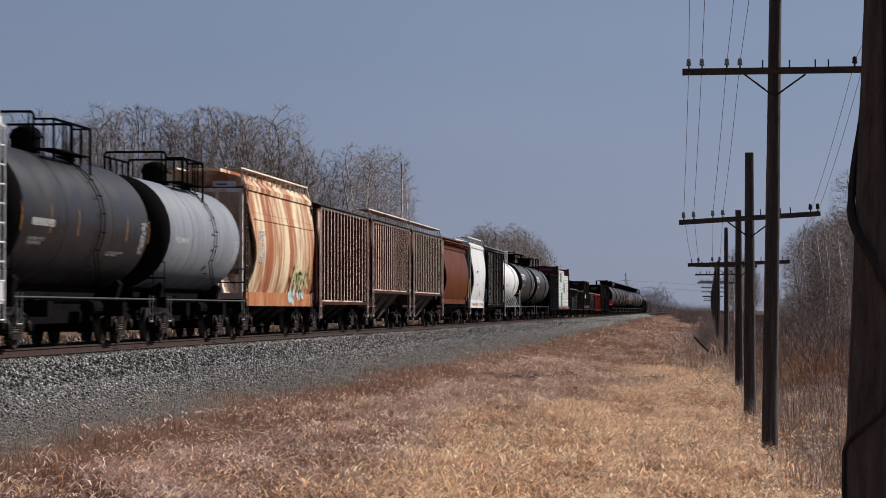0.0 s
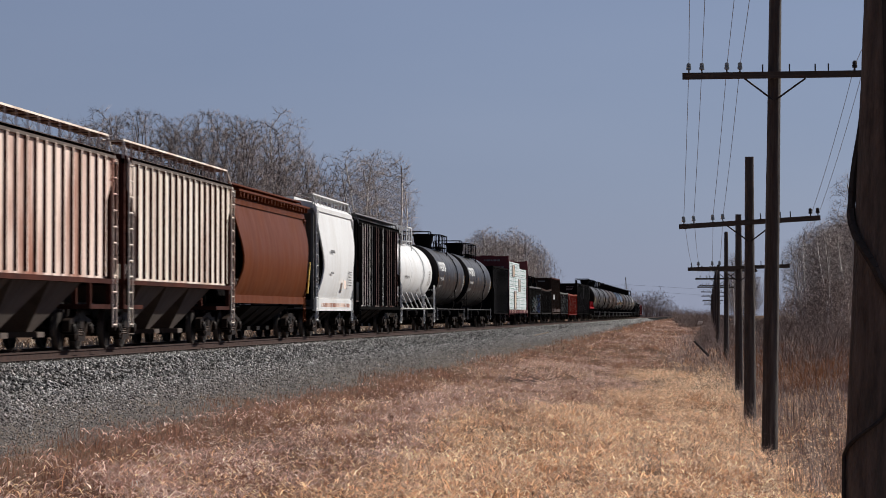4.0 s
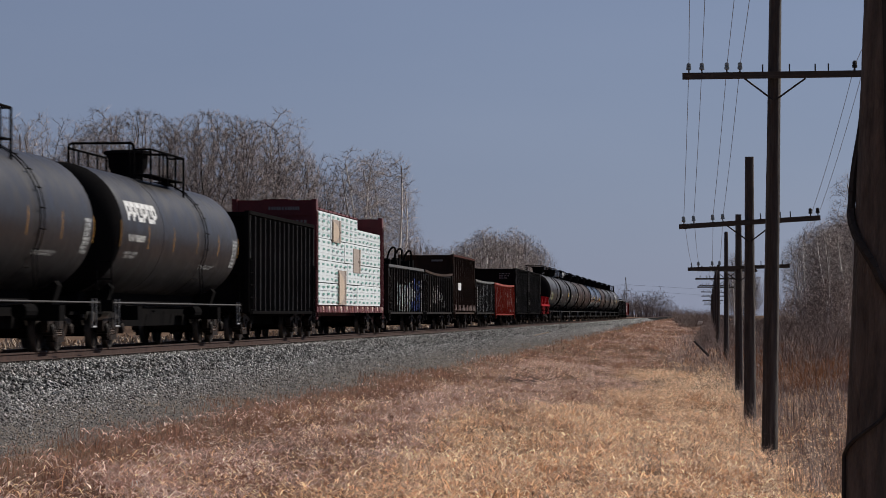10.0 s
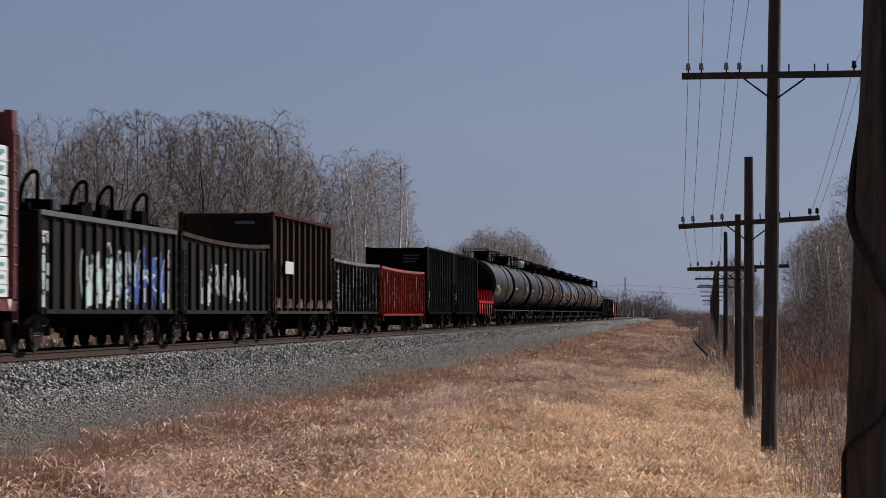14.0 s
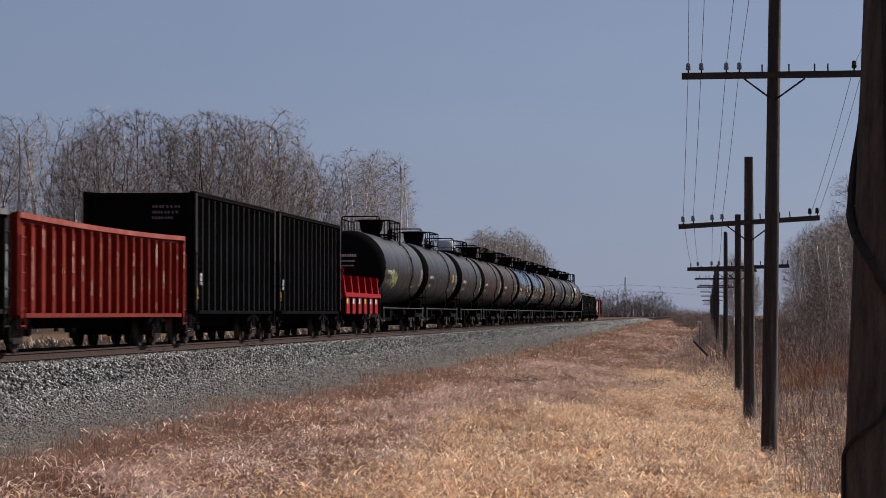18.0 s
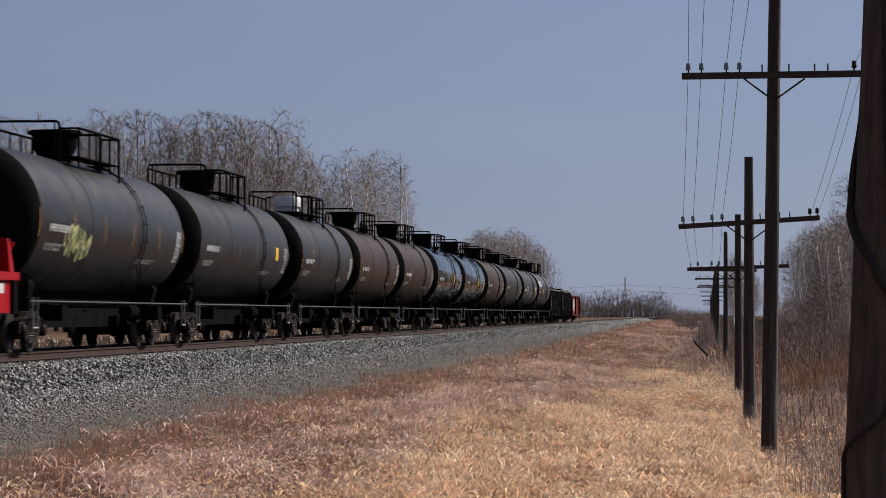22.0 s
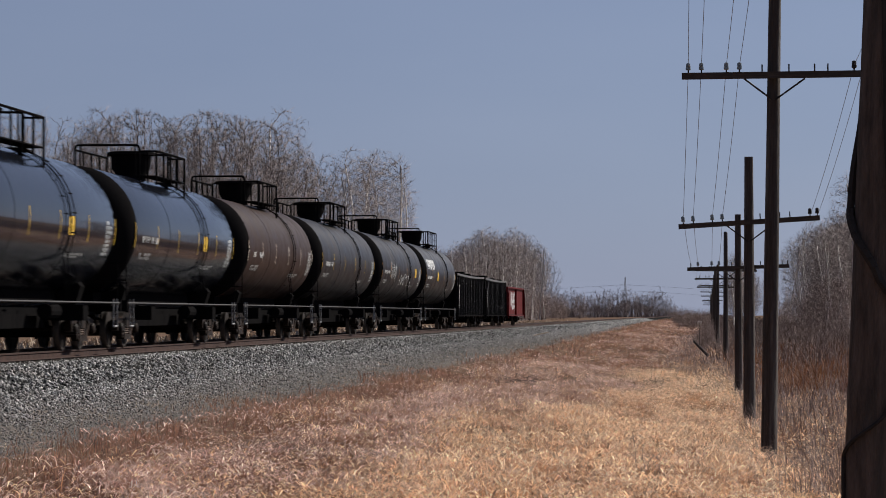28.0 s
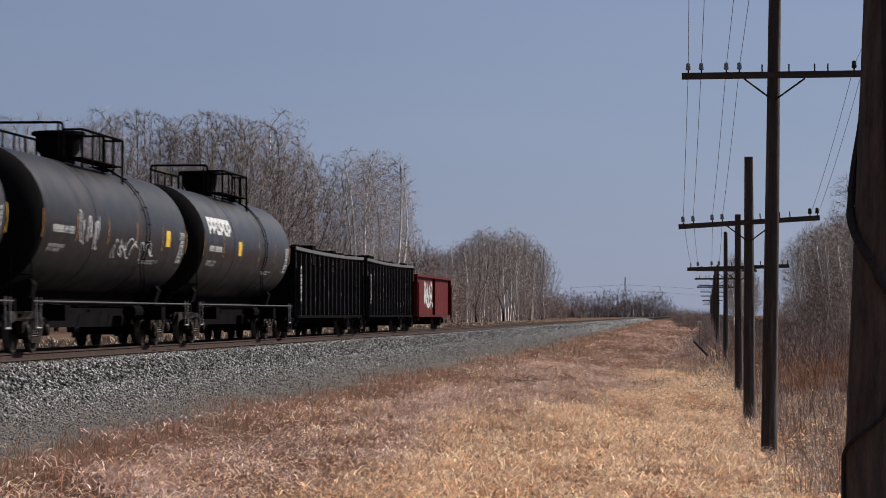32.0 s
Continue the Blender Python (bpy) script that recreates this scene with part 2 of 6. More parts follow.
M_GREYGON = material("worn_grey_gondola_paint", (0.11, 0.11, 0.112), (0.055, 0.053, 0.052), 0.5, scale=1.8, stretch=(1, 1, 0.3), c3=(0.14, 0.10, 0.075), scale3=1.2)
M_DARKGON = material("sooty_brown_gondola_paint", (0.018, 0.015, 0.0135), (0.010, 0.009, 0.0085), 0.6, scale=1.8, stretch=(1, 1, 0.3), c3=(0.05, 0.036, 0.027), scale3=1.3, amount3=0.5, spec=0.05)
M_BROWNGON = material("rusty_brown_gondola_paint", (0.042, 0.024, 0.017), (0.022, 0.014, 0.011), 0.7, scale=1.8, stretch=(1, 1, 0.3), c3=(0.09, 0.045, 0.028), scale3=1.2, amount3=0.6, spec=0.08)
M_TRUCK = material("grimy_truck_steel", (0.024, 0.019, 0.0165), (0.012, 0.010, 0.009), 0.55, scale=5, c3=(0.055, 0.03, 0.02), scale3=2.0, amount3=0.5, bump=0.3, spec=0.05)
M_WHEEL = material("wheel_steel", (0.030, 0.024, 0.021), (0.015, 0.012, 0.0115), 0.7, scale=4, spec=0.05)
M_TREAD = material("polished_tread", (0.20, 0.19, 0.18), (0.12, 0.11, 0.105), 0.35, metal=0.8, scale=4)
M_STEEL = material("galvanised_grey_steel", (0.26, 0.26, 0.265), (0.15, 0.145, 0.14), 0.55, metal=0.3, scale=4)
M_STEELDARK = material("dull_dark_grey_steel", (0.085, 0.08, 0.08), (0.05, 0.046, 0.045), 0.6, scale=3.0, spec=0.1)
M_MARK = material("white_stencil_paint", (0.66, 0.66, 0.65), (0.45, 0.45, 0.44), 0.6, scale=6)
M_DIMMARK = material("dulled_stencil_paint", (0.38, 0.38, 0.375), (0.20, 0.195, 0.19), 0.6, scale=5)
# worn black, kept paler than the walls to paint in the ribs' highlights
M_WORNBLACK = material("worn_black_rib_paint_and_highlight", (0.026, 0.024, 0.024), (0.014, 0.013, 0.013), 0.6, scale=2.0, stretch=(1, 1, 0.3), c3=(0.06, 0.05, 0.045), scale3=1.2, amount3=0.4, spec=0.08)
M_YELLOW = material("yellow_reflective_marking", (0.72, 0.46, 0.03), (0.6, 0.36, 0.03), 0.5, scale=6)
M_ORANGE = material("amber_reflective_strip", (0.55, 0.27, 0.05), (0.4, 0.19, 0.04), 0.5, scale=6)
M_GRAFWHITE = material("white_spray_paint", (0.62, 0.63, 0.63), (0.40, 0.41, 0.41), 0.6, scale=6)
M_GRAFBLUE = material("blue_spray_paint", (0.018, 0.05, 0.27), (0.04, 0.12, 0.42), 0.6, scale=6)
M_GRAFTEAL = material("teal_spray_paint", (0.34, 0.54, 0.55), (0.55, 0.66, 0.65), 0.6, scale=3)
M_GRAFGREEN = material("green_spray_paint", (0.34, 0.38, 0.13), (0.42, 0.42, 0.22), 0.6, scale=3)
M_WRAP = material("white_lumber_wrap", (0.70, 0.745, 0.755), (0.60, 0.635, 0.645), 0.5, scale=3, bump=0.35, bump_scale=7)
M_WRAPFOLD = material("grey_wrap_fold", (0.60, 0.63, 0.635), (0.50, 0.53, 0.54), 0.6, scale=4)
M_GREENINK = material("green_print_on_wrap", (0.11, 0.26, 0.225), (0.15, 0.33, 0.29), 0.5, scale=6)
M_TORN = material("torn_brown_paper", (0.36, 0.30, 0.26), (0.26, 0.21, 0.18), 0.85, scale=5, bump=0.4)
M_LUMBER = material("bare_lumber_ends", (0.50, 0.39, 0.30), (0.38, 0.29, 0.22), 0.8, scale=5)
M_INSUL = material("glass_insulator", (0.24, 0.27, 0.28), (0.15, 0.18, 0.19), 0.06, scale=5, grain=0, spec=1.0)


# ---- geometry ----
class G:
    """Vertices and faces of one mesh."""

    def __init__(self):
        self.v, self.f = [], []

    def add(self, vs, fs):
        o = len(self.v)
        self.v += [tuple(p) for p in vs]
        self.f += [tuple(i + o for i in q) for q in fs]
        return self

    def box(self, x0, x1, y0, y1, z0, z1):
        return self.add([(x0, y0, z0), (x1, y0, z0), (x1, y1, z0), (x0, y1, z0), (x0, y0, z1), (x1, y0, z1), (x1, y1, z1), (x0, y1, z1)],
                        [(0, 3, 2, 1), (4, 5, 6, 7), (0, 1, 5, 4), (1, 2, 6, 5), (2, 3, 7, 6), (3, 0, 4, 7)])

    def tube(self, p0, p1, r0, r1=None, n=6, caps=True):
        p0, p1 = Vector(p0), Vector(p1)
        r1 = r0 if r1 is None else r1
        d = (p1 - p0).normalized()
        a = d.cross((0, 0, 1) if abs(d.z) < 0.9 else (1, 0, 0)).normalized()
        b = d.cross(a)
        vs = []
        for p, r in ((p0, r0), (p1, r1)):
            vs += [p + (a * math.cos(2 * math.pi * i / n) + b * math.sin(2 * math.pi * i / n)) * r for i in range(n)]
        fs = [(i, (i + 1) % n, n + (i + 1) % n, n + i) for i in range(n)]
        if caps:
            fs += [tuple(range(n - 1, -1, -1)), tuple(range(n, 2 * n))]
        return self.add(vs, fs)

    def line(self, pts, r, n=6):
        for a, b in zip(pts, pts[1:]):
            self.tube(a, b, r, n=n)
        return self

    def lathe(self, prof, n, axis="y", centre=(0, 0, 0)):
        """prof: (along, radius) pairs, turned about the axis through centre."""
        vs, fs = [], []
        for a, r in prof:
            for i in range(n):
                c, s = math.cos(2 * math.pi * i / n) * r, math.sin(2 * math.pi * i / n) * r
                p = {"y": (c, a, s), "x": (a, c, s), "z": (c, s, a)}[axis]
                vs.append((p[0] + centre[0], p[1] + centre[1], p[2] + centre[2]))
        for k in range(len(prof) - 1):
            for i in range(n):
                j = (i + 1) % n
                fs.append((k * n + i, (k + 1) * n + i, (k + 1) * n + j, k * n + j))
        fs += [tuple(range(n)), tuple(range((len(prof) - 1) * n, len(prof) * n))[::-1]]
        return self.add(vs, fs)

    def extrude(self, prof, a0, a1, axis="y"):
        """A closed profile drawn out along the axis; prof: (x, z) for y, (y, z) for x."""
        n = len(prof)
        vs = [((p, a, q) if axis == "y" else (a, p, q)) for a in (a0, a1) for p, q in prof]
        fs = [(i, (i + 1) % n, n + (i + 1) % n, n + i) for i in range(n)] + [tuple(range(n - 1, -1, -1)), tuple(range(n, 2 * n))]
        return self.add(vs, fs)

    def mesh(self, name, mat, smooth=False):
        me = bpy.data.meshes.new(name)
        me.from_pydata(self.v, [], self.f)
        bm = bmesh.new()
        bm.from_mesh(me)
        bmesh.ops.recalc_face_normals(bm, faces=bm.faces)
        bm.to_mesh(me)
        bm.free()
        me.materials.append(mat)
        if smooth:
            me.polygons.foreach_set("use_smooth", [True] * len(me.polygons))
            me.set_sharp_from_angle(angle=radians(38))
        return me


def part(name, g, mat, parent, label="", at=None, smooth=False):
    """Links a mesh as one object under a thing or a part; g is a G or a mesh to share."""
    ob = new(name, g.mesh(name, mat, smooth) if isinstance(g, G) else g)
    ob.parent = parent
    if at is not None:
        ob.matrix_basis = at if isinstance(at, Matrix) else Matrix.Translation(at)
    return tagged(ob, label)


def thing(name, label, category, group="", kind=""):
    return tagged(new(name), label, category, group, kind)


def raw(name, verts, quads_or_tris, mat):
    """A large mesh from arrays whose faces all have the same number of corners."""
    me = bpy.data.meshes.new(name)
    k = quads_or_tris.shape[1]
    me.vertices.add(len(verts))
    me.vertices.foreach_set("co", np.ascontiguousarray(verts, dtype=np.float32).ravel())
    me.loops.add(quads_or_tris.size)
    me.loops.foreach_set("vertex_index", np.ascontiguousarray(quads_or_tris, dtype=np.int32).ravel())
    me.polygons.add(len(quads_or_tris))
    me.polygons.foreach_set("loop_start", np.arange(0, quads_or_tris.size, k, dtype=np.int32))
    me.update(calc_edges=True)
    me.materials.append(mat)
    return me


# ---- ground and track ----
def hump(x, y):
    """Low swells in the soil."""
    return (0.09 * math.sin(x * 0.45 + y * 0.05) + 0.06 * math.sin(y * 0.11 - x * 0.3)) * (0.4 if x > -1 else 0.4 - 0.3 * (x + 1) if x > -3 else 1.0) if -9 < x < 60 else 0.0


PROFILE = [(-4000, 0.4), (-60, 0.5), (-30, 0.75), (-22, 0.85), (-18.6, 0.95), (-17.2, 1.18), (-12.85, 1.18), (-11.4, 0.86), (-10.4, 0.72), (-9.3, 0.52),
           (-7.5, 0.22), (-5.5, 0.03), (-2.5, -0.15), (0, -0.28), (4, -0.28), (20, 0.0), (60, 0.3), (4000, 0.4)]


def soil(x, y):
    for (xa, za), (xb, zb) in zip(PROFILE, PROFILE[1:]):
        if x <= xb:
            z = za + (zb - za) * (x - xa) / (xb - xa)
            break
    rise = 0.62 * min(1, max(0, (y - 130) / 270)) * min(1, max(0, (x + 10.2) / 1.6)) * min(1, max(0, (2.5 - x) / 4))
    return z + rise + hump(x, y) * min(1, max(0, (x + 9) / 3))


def ground():
    xs = [-4000, -1500, -600, -250, -120, -60, -40, -30, -25, -22, -20, -18.6, -17.2, -15, -12.85, -12.2, -11.4, -10.9, -10.4, -9.8, -9.3]
    xs += [-8.7 + 0.6 * i for i in range(30)] + [12, 16, 20, 30, 45, 60, 120, 250, 600, 1500, 4000]
    ys = [-900, -400, -150, -60, -20, 0, 10] + [20 + 1.5 * i for i in range(70)] + [126 * 1.06 ** i for i in range(1, 60)]
    vs = [(x, y, soil(x, y)) for y in ys for x in xs]
    n = len(xs)
    fs = [(j * n + i, j * n + i + 1, (j + 1) * n + i + 1, (j + 1) * n + i) for j in range(len(ys) - 1) for i in range(n - 1)]
    ob = new("ground", raw("ground", np.array(vs), np.array(fs), M_SOIL))
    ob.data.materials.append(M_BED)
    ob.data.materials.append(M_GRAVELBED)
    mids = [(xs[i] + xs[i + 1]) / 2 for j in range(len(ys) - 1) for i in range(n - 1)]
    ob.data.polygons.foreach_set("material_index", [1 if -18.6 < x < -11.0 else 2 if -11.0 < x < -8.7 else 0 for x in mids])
    tagged(ob, "dry grassy right of way with a raised gravel track bed", "ground", kind="structure")
    return ob


def railway():
    y0, y1 = -700.0, 1500.0
    prof = [(-0.075, 0), (0.075, 0), (0.075, 0.012), (0.012, 0.03), (0.01, 0.125), (0.036, 0.135), (0.036, 0.17), (-0.036, 0.17), (-0.036, 0.135), (-0.01, 0.125), (-0.012, 0.03), (-0.075, 0.012)]
    for side in (-0.753, 0.753):
        ob = new("rail", G().extrude([(p + TRACK_X + side, q + RAIL_Z - 0.171) for p, q in prof], y0, y1).mesh("rail", M_RAIL))
        ob.data.materials.append(M_RAILTOP)
        for p in ob.data.polygons:
            if p.normal.z > 0.9 and p.center.z > RAIL_Z - 0.01:
                p.material_index = 1
        tagged(ob, "rusty steel rail with a worn head on wooden ties", "rail", "rails", "structure")
    tie = G().box(-1.3, 1.3, -0.115, 0.115, -0.2, 0).mesh("railway_tie", M_TIE)
    plate = G().box(-0.17, 0.17, -0.1, 0.1, 0, 0.018).mesh("tie_plate", M_RAIL)
    bed = thing("tie_row", "dark creosoted wooden ties bedded in grey ballast", "railway ties", kind="structure")
    rnd = random.Random(3)
    for i in range(260):
        y = 32 + i * 0.53
        t = part("railway_tie", tie, None, bed, at=pose(TRACK_X + rnd.uniform(-0.03, 0.03), y, RAIL_Z - 0.19, 0, 0, rnd.uniform(-0.6, 0.6)))
    far = G()
    for i in range(900):
        y = 32 + (260 + i) * 0.53
        far.box(TRACK_X - 1.3, TRACK_X + 1.3, y - 0.115, y + 0.115, RAIL_Z - 0.39, RAIL_Z - 0.19)
    part("far_railway_ties", far, M_TIE, bed)


ground()
railway()


# ---- railway cars: x to the lit side, y along the track towards the rear, z up from the rail head ----
ROLLING = {}        # wheels and axles by their place in the truck
TRAIN = []          # (car, distance of its middle along the train)


def car(name, label, category, s0, s1, group=""):
    c = thing(name, label, category, group)
    TRAIN.append((c, (s0 + s1) / 2))
    return c, (s1 - s0) / 2


def wheel_mesh():
    prof = [(-0.07, 0.10), (-0.07, 0.37), (-0.055, 0.40), (-0.07, 0.42), (-0.07, 0.455), (0.03, 0.462), (0.04, 0.488), (0.068, 0.485), (0.07, 0.42), (0.03, 0.39), (0.01, 0.18), (0.06, 0.14), (0.06, 0.09)]
    me = G().lathe([(-a, r) for a, r in prof], 24, "x").mesh("wheel", M_WHEEL, True)
    me.materials.append(M_TREAD)
    for p in me.polygons:
        if (p.center.yz.length if hasattr(p.center, "yz") else 0) > 0.44 and abs(p.normal.x) < 0.5:
            p.material_index = 1
    return me


def frame_mesh():
    g = G()
    top = [(-1.14, 0.42), (-1.14, 0.66), (-0.98, 0.70), (-0.62, 0.74), (-0.34, 0.84), (0.34, 0.84), (0.62, 0.74), (0.98, 0.70), (1.14, 0.66), (1.14, 0.42), (1.0, 0.40), (0.98, 0.54), (0.76, 0.54), (0.72, 0.42),
           (0.42, 0.20), (-0.42, 0.20), (-0.72, 0.42), (-0.76, 0.54), (-0.98, 0.54), (-1.0, 0.40)]
    g.extrude(top[0:3] + [(-0.62, 0.74), (-0.34, 0.84), (-0.34, 0.72), (-0.62, 0.62), (-0.76, 0.54), (-0.98, 0.54), (-1.0, 0.40)], -0.08, 0.08, "x")
    g.extrude([(-p, q) for p, q in top[0:3] + [(-0.62, 0.74), (-0.34, 0.84), (-0.34, 0.72), (-0.62, 0.62), (-0.76, 0.54), (-0.98, 0.54), (-1.0, 0.40)]], -0.08, 0.08, "x")
    g.extrude([(-0.34, 0.72), (-0.34, 0.84), (0.34, 0.84), (0.34, 0.72)], -0.09, 0.09, "x")
    g.extrude([(-0.76, 0.54), (-0.64, 0.62), (-0.36, 0.32), (-0.42, 0.20), (-0.5, 0.24)], -0.07, 0.07, "x")
    g.extrude([(0.76, 0.54), (0.64, 0.62), (0.36, 0.32), (0.42, 0.20), (0.5, 0.24)], -0.07, 0.07, "x")
    g.extrude([(-0.44, 0.20), (0.44, 0.20), (0.4, 0.32), (-0.4, 0.32)], -0.10, 0.10, "x")
    for y in (-0.30, 0.30):
        g.box(-0.08, 0.08, y - 0.05, y + 0.05, 0.3, 0.74)
    for y in (-0.89, 0.89):
        g.lathe([(-0.10, 0.13), (0.13, 0.13), (0.16, 0.10), (0.17, 0.04)], 12, "x", (0, y, 0.47))
    return g.mesh("side_frame", M_TRUCK)


def spring_mesh():
    g = G()
    for y in (-0.17, 0.0, 0.17):
        for k in range(7):
            z = 0.33 + 0.05 * k
            g.lathe([(z, 0.075), (z + 0.02, 0.085), (z + 0.036, 0.075)], 10, "z", (0, y, 0))
    return g.mesh("spring_nest", M_RUSTSPRING)


M_RUSTSPRING = material("rusty_spring", (0.12, 0.06, 0.04), (0.06, 0.04, 0.03), 0.7, scale=8)
WHEEL, SIDEFRAME, SPRINGS = wheel_mesh(), frame_mesh(), spring_mesh()
AXLE = G().tube((-0.95, 0, 0), (0.95, 0, 0), 0.085, n=10).mesh("axle", M_WHEEL)
BOLSTER = G().box(-1.1, 1.1, -0.2, 0.2, 0.48, 0.72).box(-0.35, 0.35, -0.25, 0.25, 0.72, 0.86).box(-0.95, 0.95, -0.42, -0.3, 0.28, 0.48).box(-0.95, 0.95, 0.3, 0.42, 0.28, 0.48).box(-0.5, 0.5, -1.2, 1.2, 0.5, 0.66).mesh("bolster", M_TRUCK)


def trucks(c, half, inset):
    """Two four-wheeled trucks."""
    for y in (-half + inset, half - inset):
        t = part("truck", BOLSTER, None, c, "grimy cast steel truck with rusty springs", at=(0, y, 0))
        for x in (-1.0, 1.0):
            part("side_frame", SIDEFRAME, None, t, at=(x, 0, 0))
            part("spring_nest", SPRINGS, None, t, at=(x, 0, 0))
        for yy in (-0.89, 0.89):
            ROLLING.setdefault((0, yy, 0), []).append(part("axle", AXLE, None, t, at=(0, yy, 0.457)))
            ROLLING.setdefault((0.76, yy, 0), []).append(part("wheel", WHEEL, None, t, at=(0.76, yy, 0.457)))
            ROLLING.setdefault((-0.76, yy, 180), []).append(part("wheel", WHEEL, None, t, at=pose(-0.76, yy, 0.457, 0, 0, 180)))


def coupler(c, half, z=0.88, m=None):
    for s in (-1, 1):
        g = G().box(-0.11, 0.11, min(s * (half - 0.3), s * (half + 0.42)), max(s * (half - 0.3), s * (half + 0.42)), z - 0.1, z + 0.1)
        g.box(-0.19, 0.19, min(s * (half + 0.22), s * (half + 0.5)), max(s * (half + 0.22), s * (half + 0.5)), z - 0.16, z + 0.16)
        g.line([(0.35, s * half, z - 0.1), (0.36, s * (half + 0.25), z - 0.42), (0.25, s * (half + 0.55), z - 0.5)], 0.03)
        part("coupler", g, M_TRUCK, c)


def ladder(c, x, y, z0, z1, m, wide=0.42, along="y", label=""):
    g = G()
    for k in (-wide / 2, wide / 2):
        p = (x, y + k) if along == "y" else (x + k, y)
        g.tube((*p, z0), (*p, z1), 0.022, n=6)
    n = max(2, int((z1 - z0) / 0.36))
    for i in range(n + 1):
        z = z0 + 0.06 + (z1 - z0 - 0.12) * i / n
        a, b = ((x, y - wide / 2, z), (x, y + wide / 2, z)) if along == "y" else ((x - wide / 2, y, z), (x + wide / 2, y, z))
        g.tube(a, b, 0.018, n=5)
    return part("ladder", g, m, c, label)


def bars(c, x, y0, y1, z0, z1, rows, mat=None, seed=1, name="stencil_marking", normal=None, fill=0.8):
    """Unreadable stencilled lines as short bars on the flat side x."""
    rnd = random.Random(seed)
    g = G()
    h = (z1 - z0) / rows
    for r in range(rows):
        y = y0
        end = y1 - rnd.random() * 0.3 * (y1 - y0) * (r > 0)
        while y < end - h * 0.3:
            w = min(h * rnd.uniform(0.30, 0.5), end - y)
            if rnd.random() < 0.85:
                z = z1 - (r + 1) * h
                g.box(x - 0.003, x + 0.003, y, y + w, z + h * (1 - fill), z + h)
            y += w + h * 0.2
    if g.v:
        return tagged(part(name, g, mat or M_MARK, c), kind="stuff")


# --- tank car ---
TANK_Z = 2.78


def on_tank(R, ang, y, lift=0.006):
    """A point on the shell, ang degrees up from the horizontal on the lit side."""
    a = radians(ang)
    return ((R + lift) * math.cos(a), y, TANK_Z + (R + lift) * math.sin(a))


def shell_patch(g, R, a0, a1, y0, y1, lift=0.006, slant=0.0):
    n = max(1, int(abs(a1 - a0) / 6))
    vs = []
    for i in range(n + 1):
        a = a0 + (a1 - a0) * i / n
        o = slant * i / n
        vs += [on_tank(R, a, y0 + o, lift), on_tank(R, a, y1 + o, lift)]
    g.add(vs, [(2 * i, 2 * i + 1, 2 * i + 3, 2 * i + 2) for i in range(n)])


def shell_bars(c, R, a0, a1, y0, y1, rows, mat=None, seed=1, name="stencil_marking"):
    rnd = random.Random(seed)
    g = G()
    h = (a1 - a0) / rows
    hm = radians(h) * R
    for r in range(rows):
        y = y0
        end = y1 - rnd.random() * 0.3 * (y1 - y0) * (r > 0)
        while y < end - 0.02:
            w = min(hm * rnd.uniform(0.34, 0.48), end - y)
            if rnd.random() < 0.86:
                # strokes of a character: two uprights and a bar
                up, low = a1 - r * h, a1 - (r + 0.82) * h
                shell_patch(g, R, low, up, y, y + w * 0.36)
                shell_patch(g, R, low + (up - low) * rnd.choice((0, 0.4)), up, y + w * 0.64, y + w)
                k = rnd.choice((0.0, 0.4, 0.8))
                shell_patch(g, R, low + (up - low) * k, low + (up - low) * (k + 0.2), y + w * 0.36, y + w * 0.64)
            y += w + hm * 0.2
    if g.v:
        tagged(part(name, g, mat or M_MARK, c), kind="stuff")


def scribble(c, R, a0, a1, y0, y1, mat, seed, strokes=9, r=0.022, flat=None):
    """Looping spray-paint strokes on the shell, or on a flat side x = flat (then a0, a1 are heights)."""
    rnd = random.Random(seed)
    g = G()
    for k in range(strokes * 2):
        y = y0 + (y1 - y0) * (k * 0.5 + rnd.random() * 0.8) / strokes
        pts, ph, w = [], rnd.uniform(0, 6), (y1 - y0) / strokes * rnd.uniform(0.2, 0.9)
        turn, mid_, amp = rnd.uniform(1.0, 5.0), rnd.uniform(0.3, 0.7), rnd.uniform(0.12, 0.48)
        for i in range(8):
            q = i / 7
            aa = a0 + (a1 - a0) * min(1, max(0, mid_ + amp * math.sin(ph + turn * q)))
            yy = y + w * math.cos(ph * 1.7 + turn * 0.8 * q)
            pts.append(on_tank(R, aa, yy, 0.004) if flat is None else (flat, yy, aa))
        for a, b in zip(pts, pts[1:]):
            d = Vector(b) - Vector(a)
            if d.length < 1e-4:
                continue
            nrm = Vector((1, 0, 0)) if flat is not None else Vector((a[0], 0, a[2] - TANK_Z)).normalized()
            s = d.normalized().cross(nrm) * r
            g.add([Vector(a) - s, Vector(a) + s, Vector(b) + s, Vector(b) - s], [(0, 1, 2, 3)])
    tagged(part("graffiti", g, mat, c), kind="stuff")


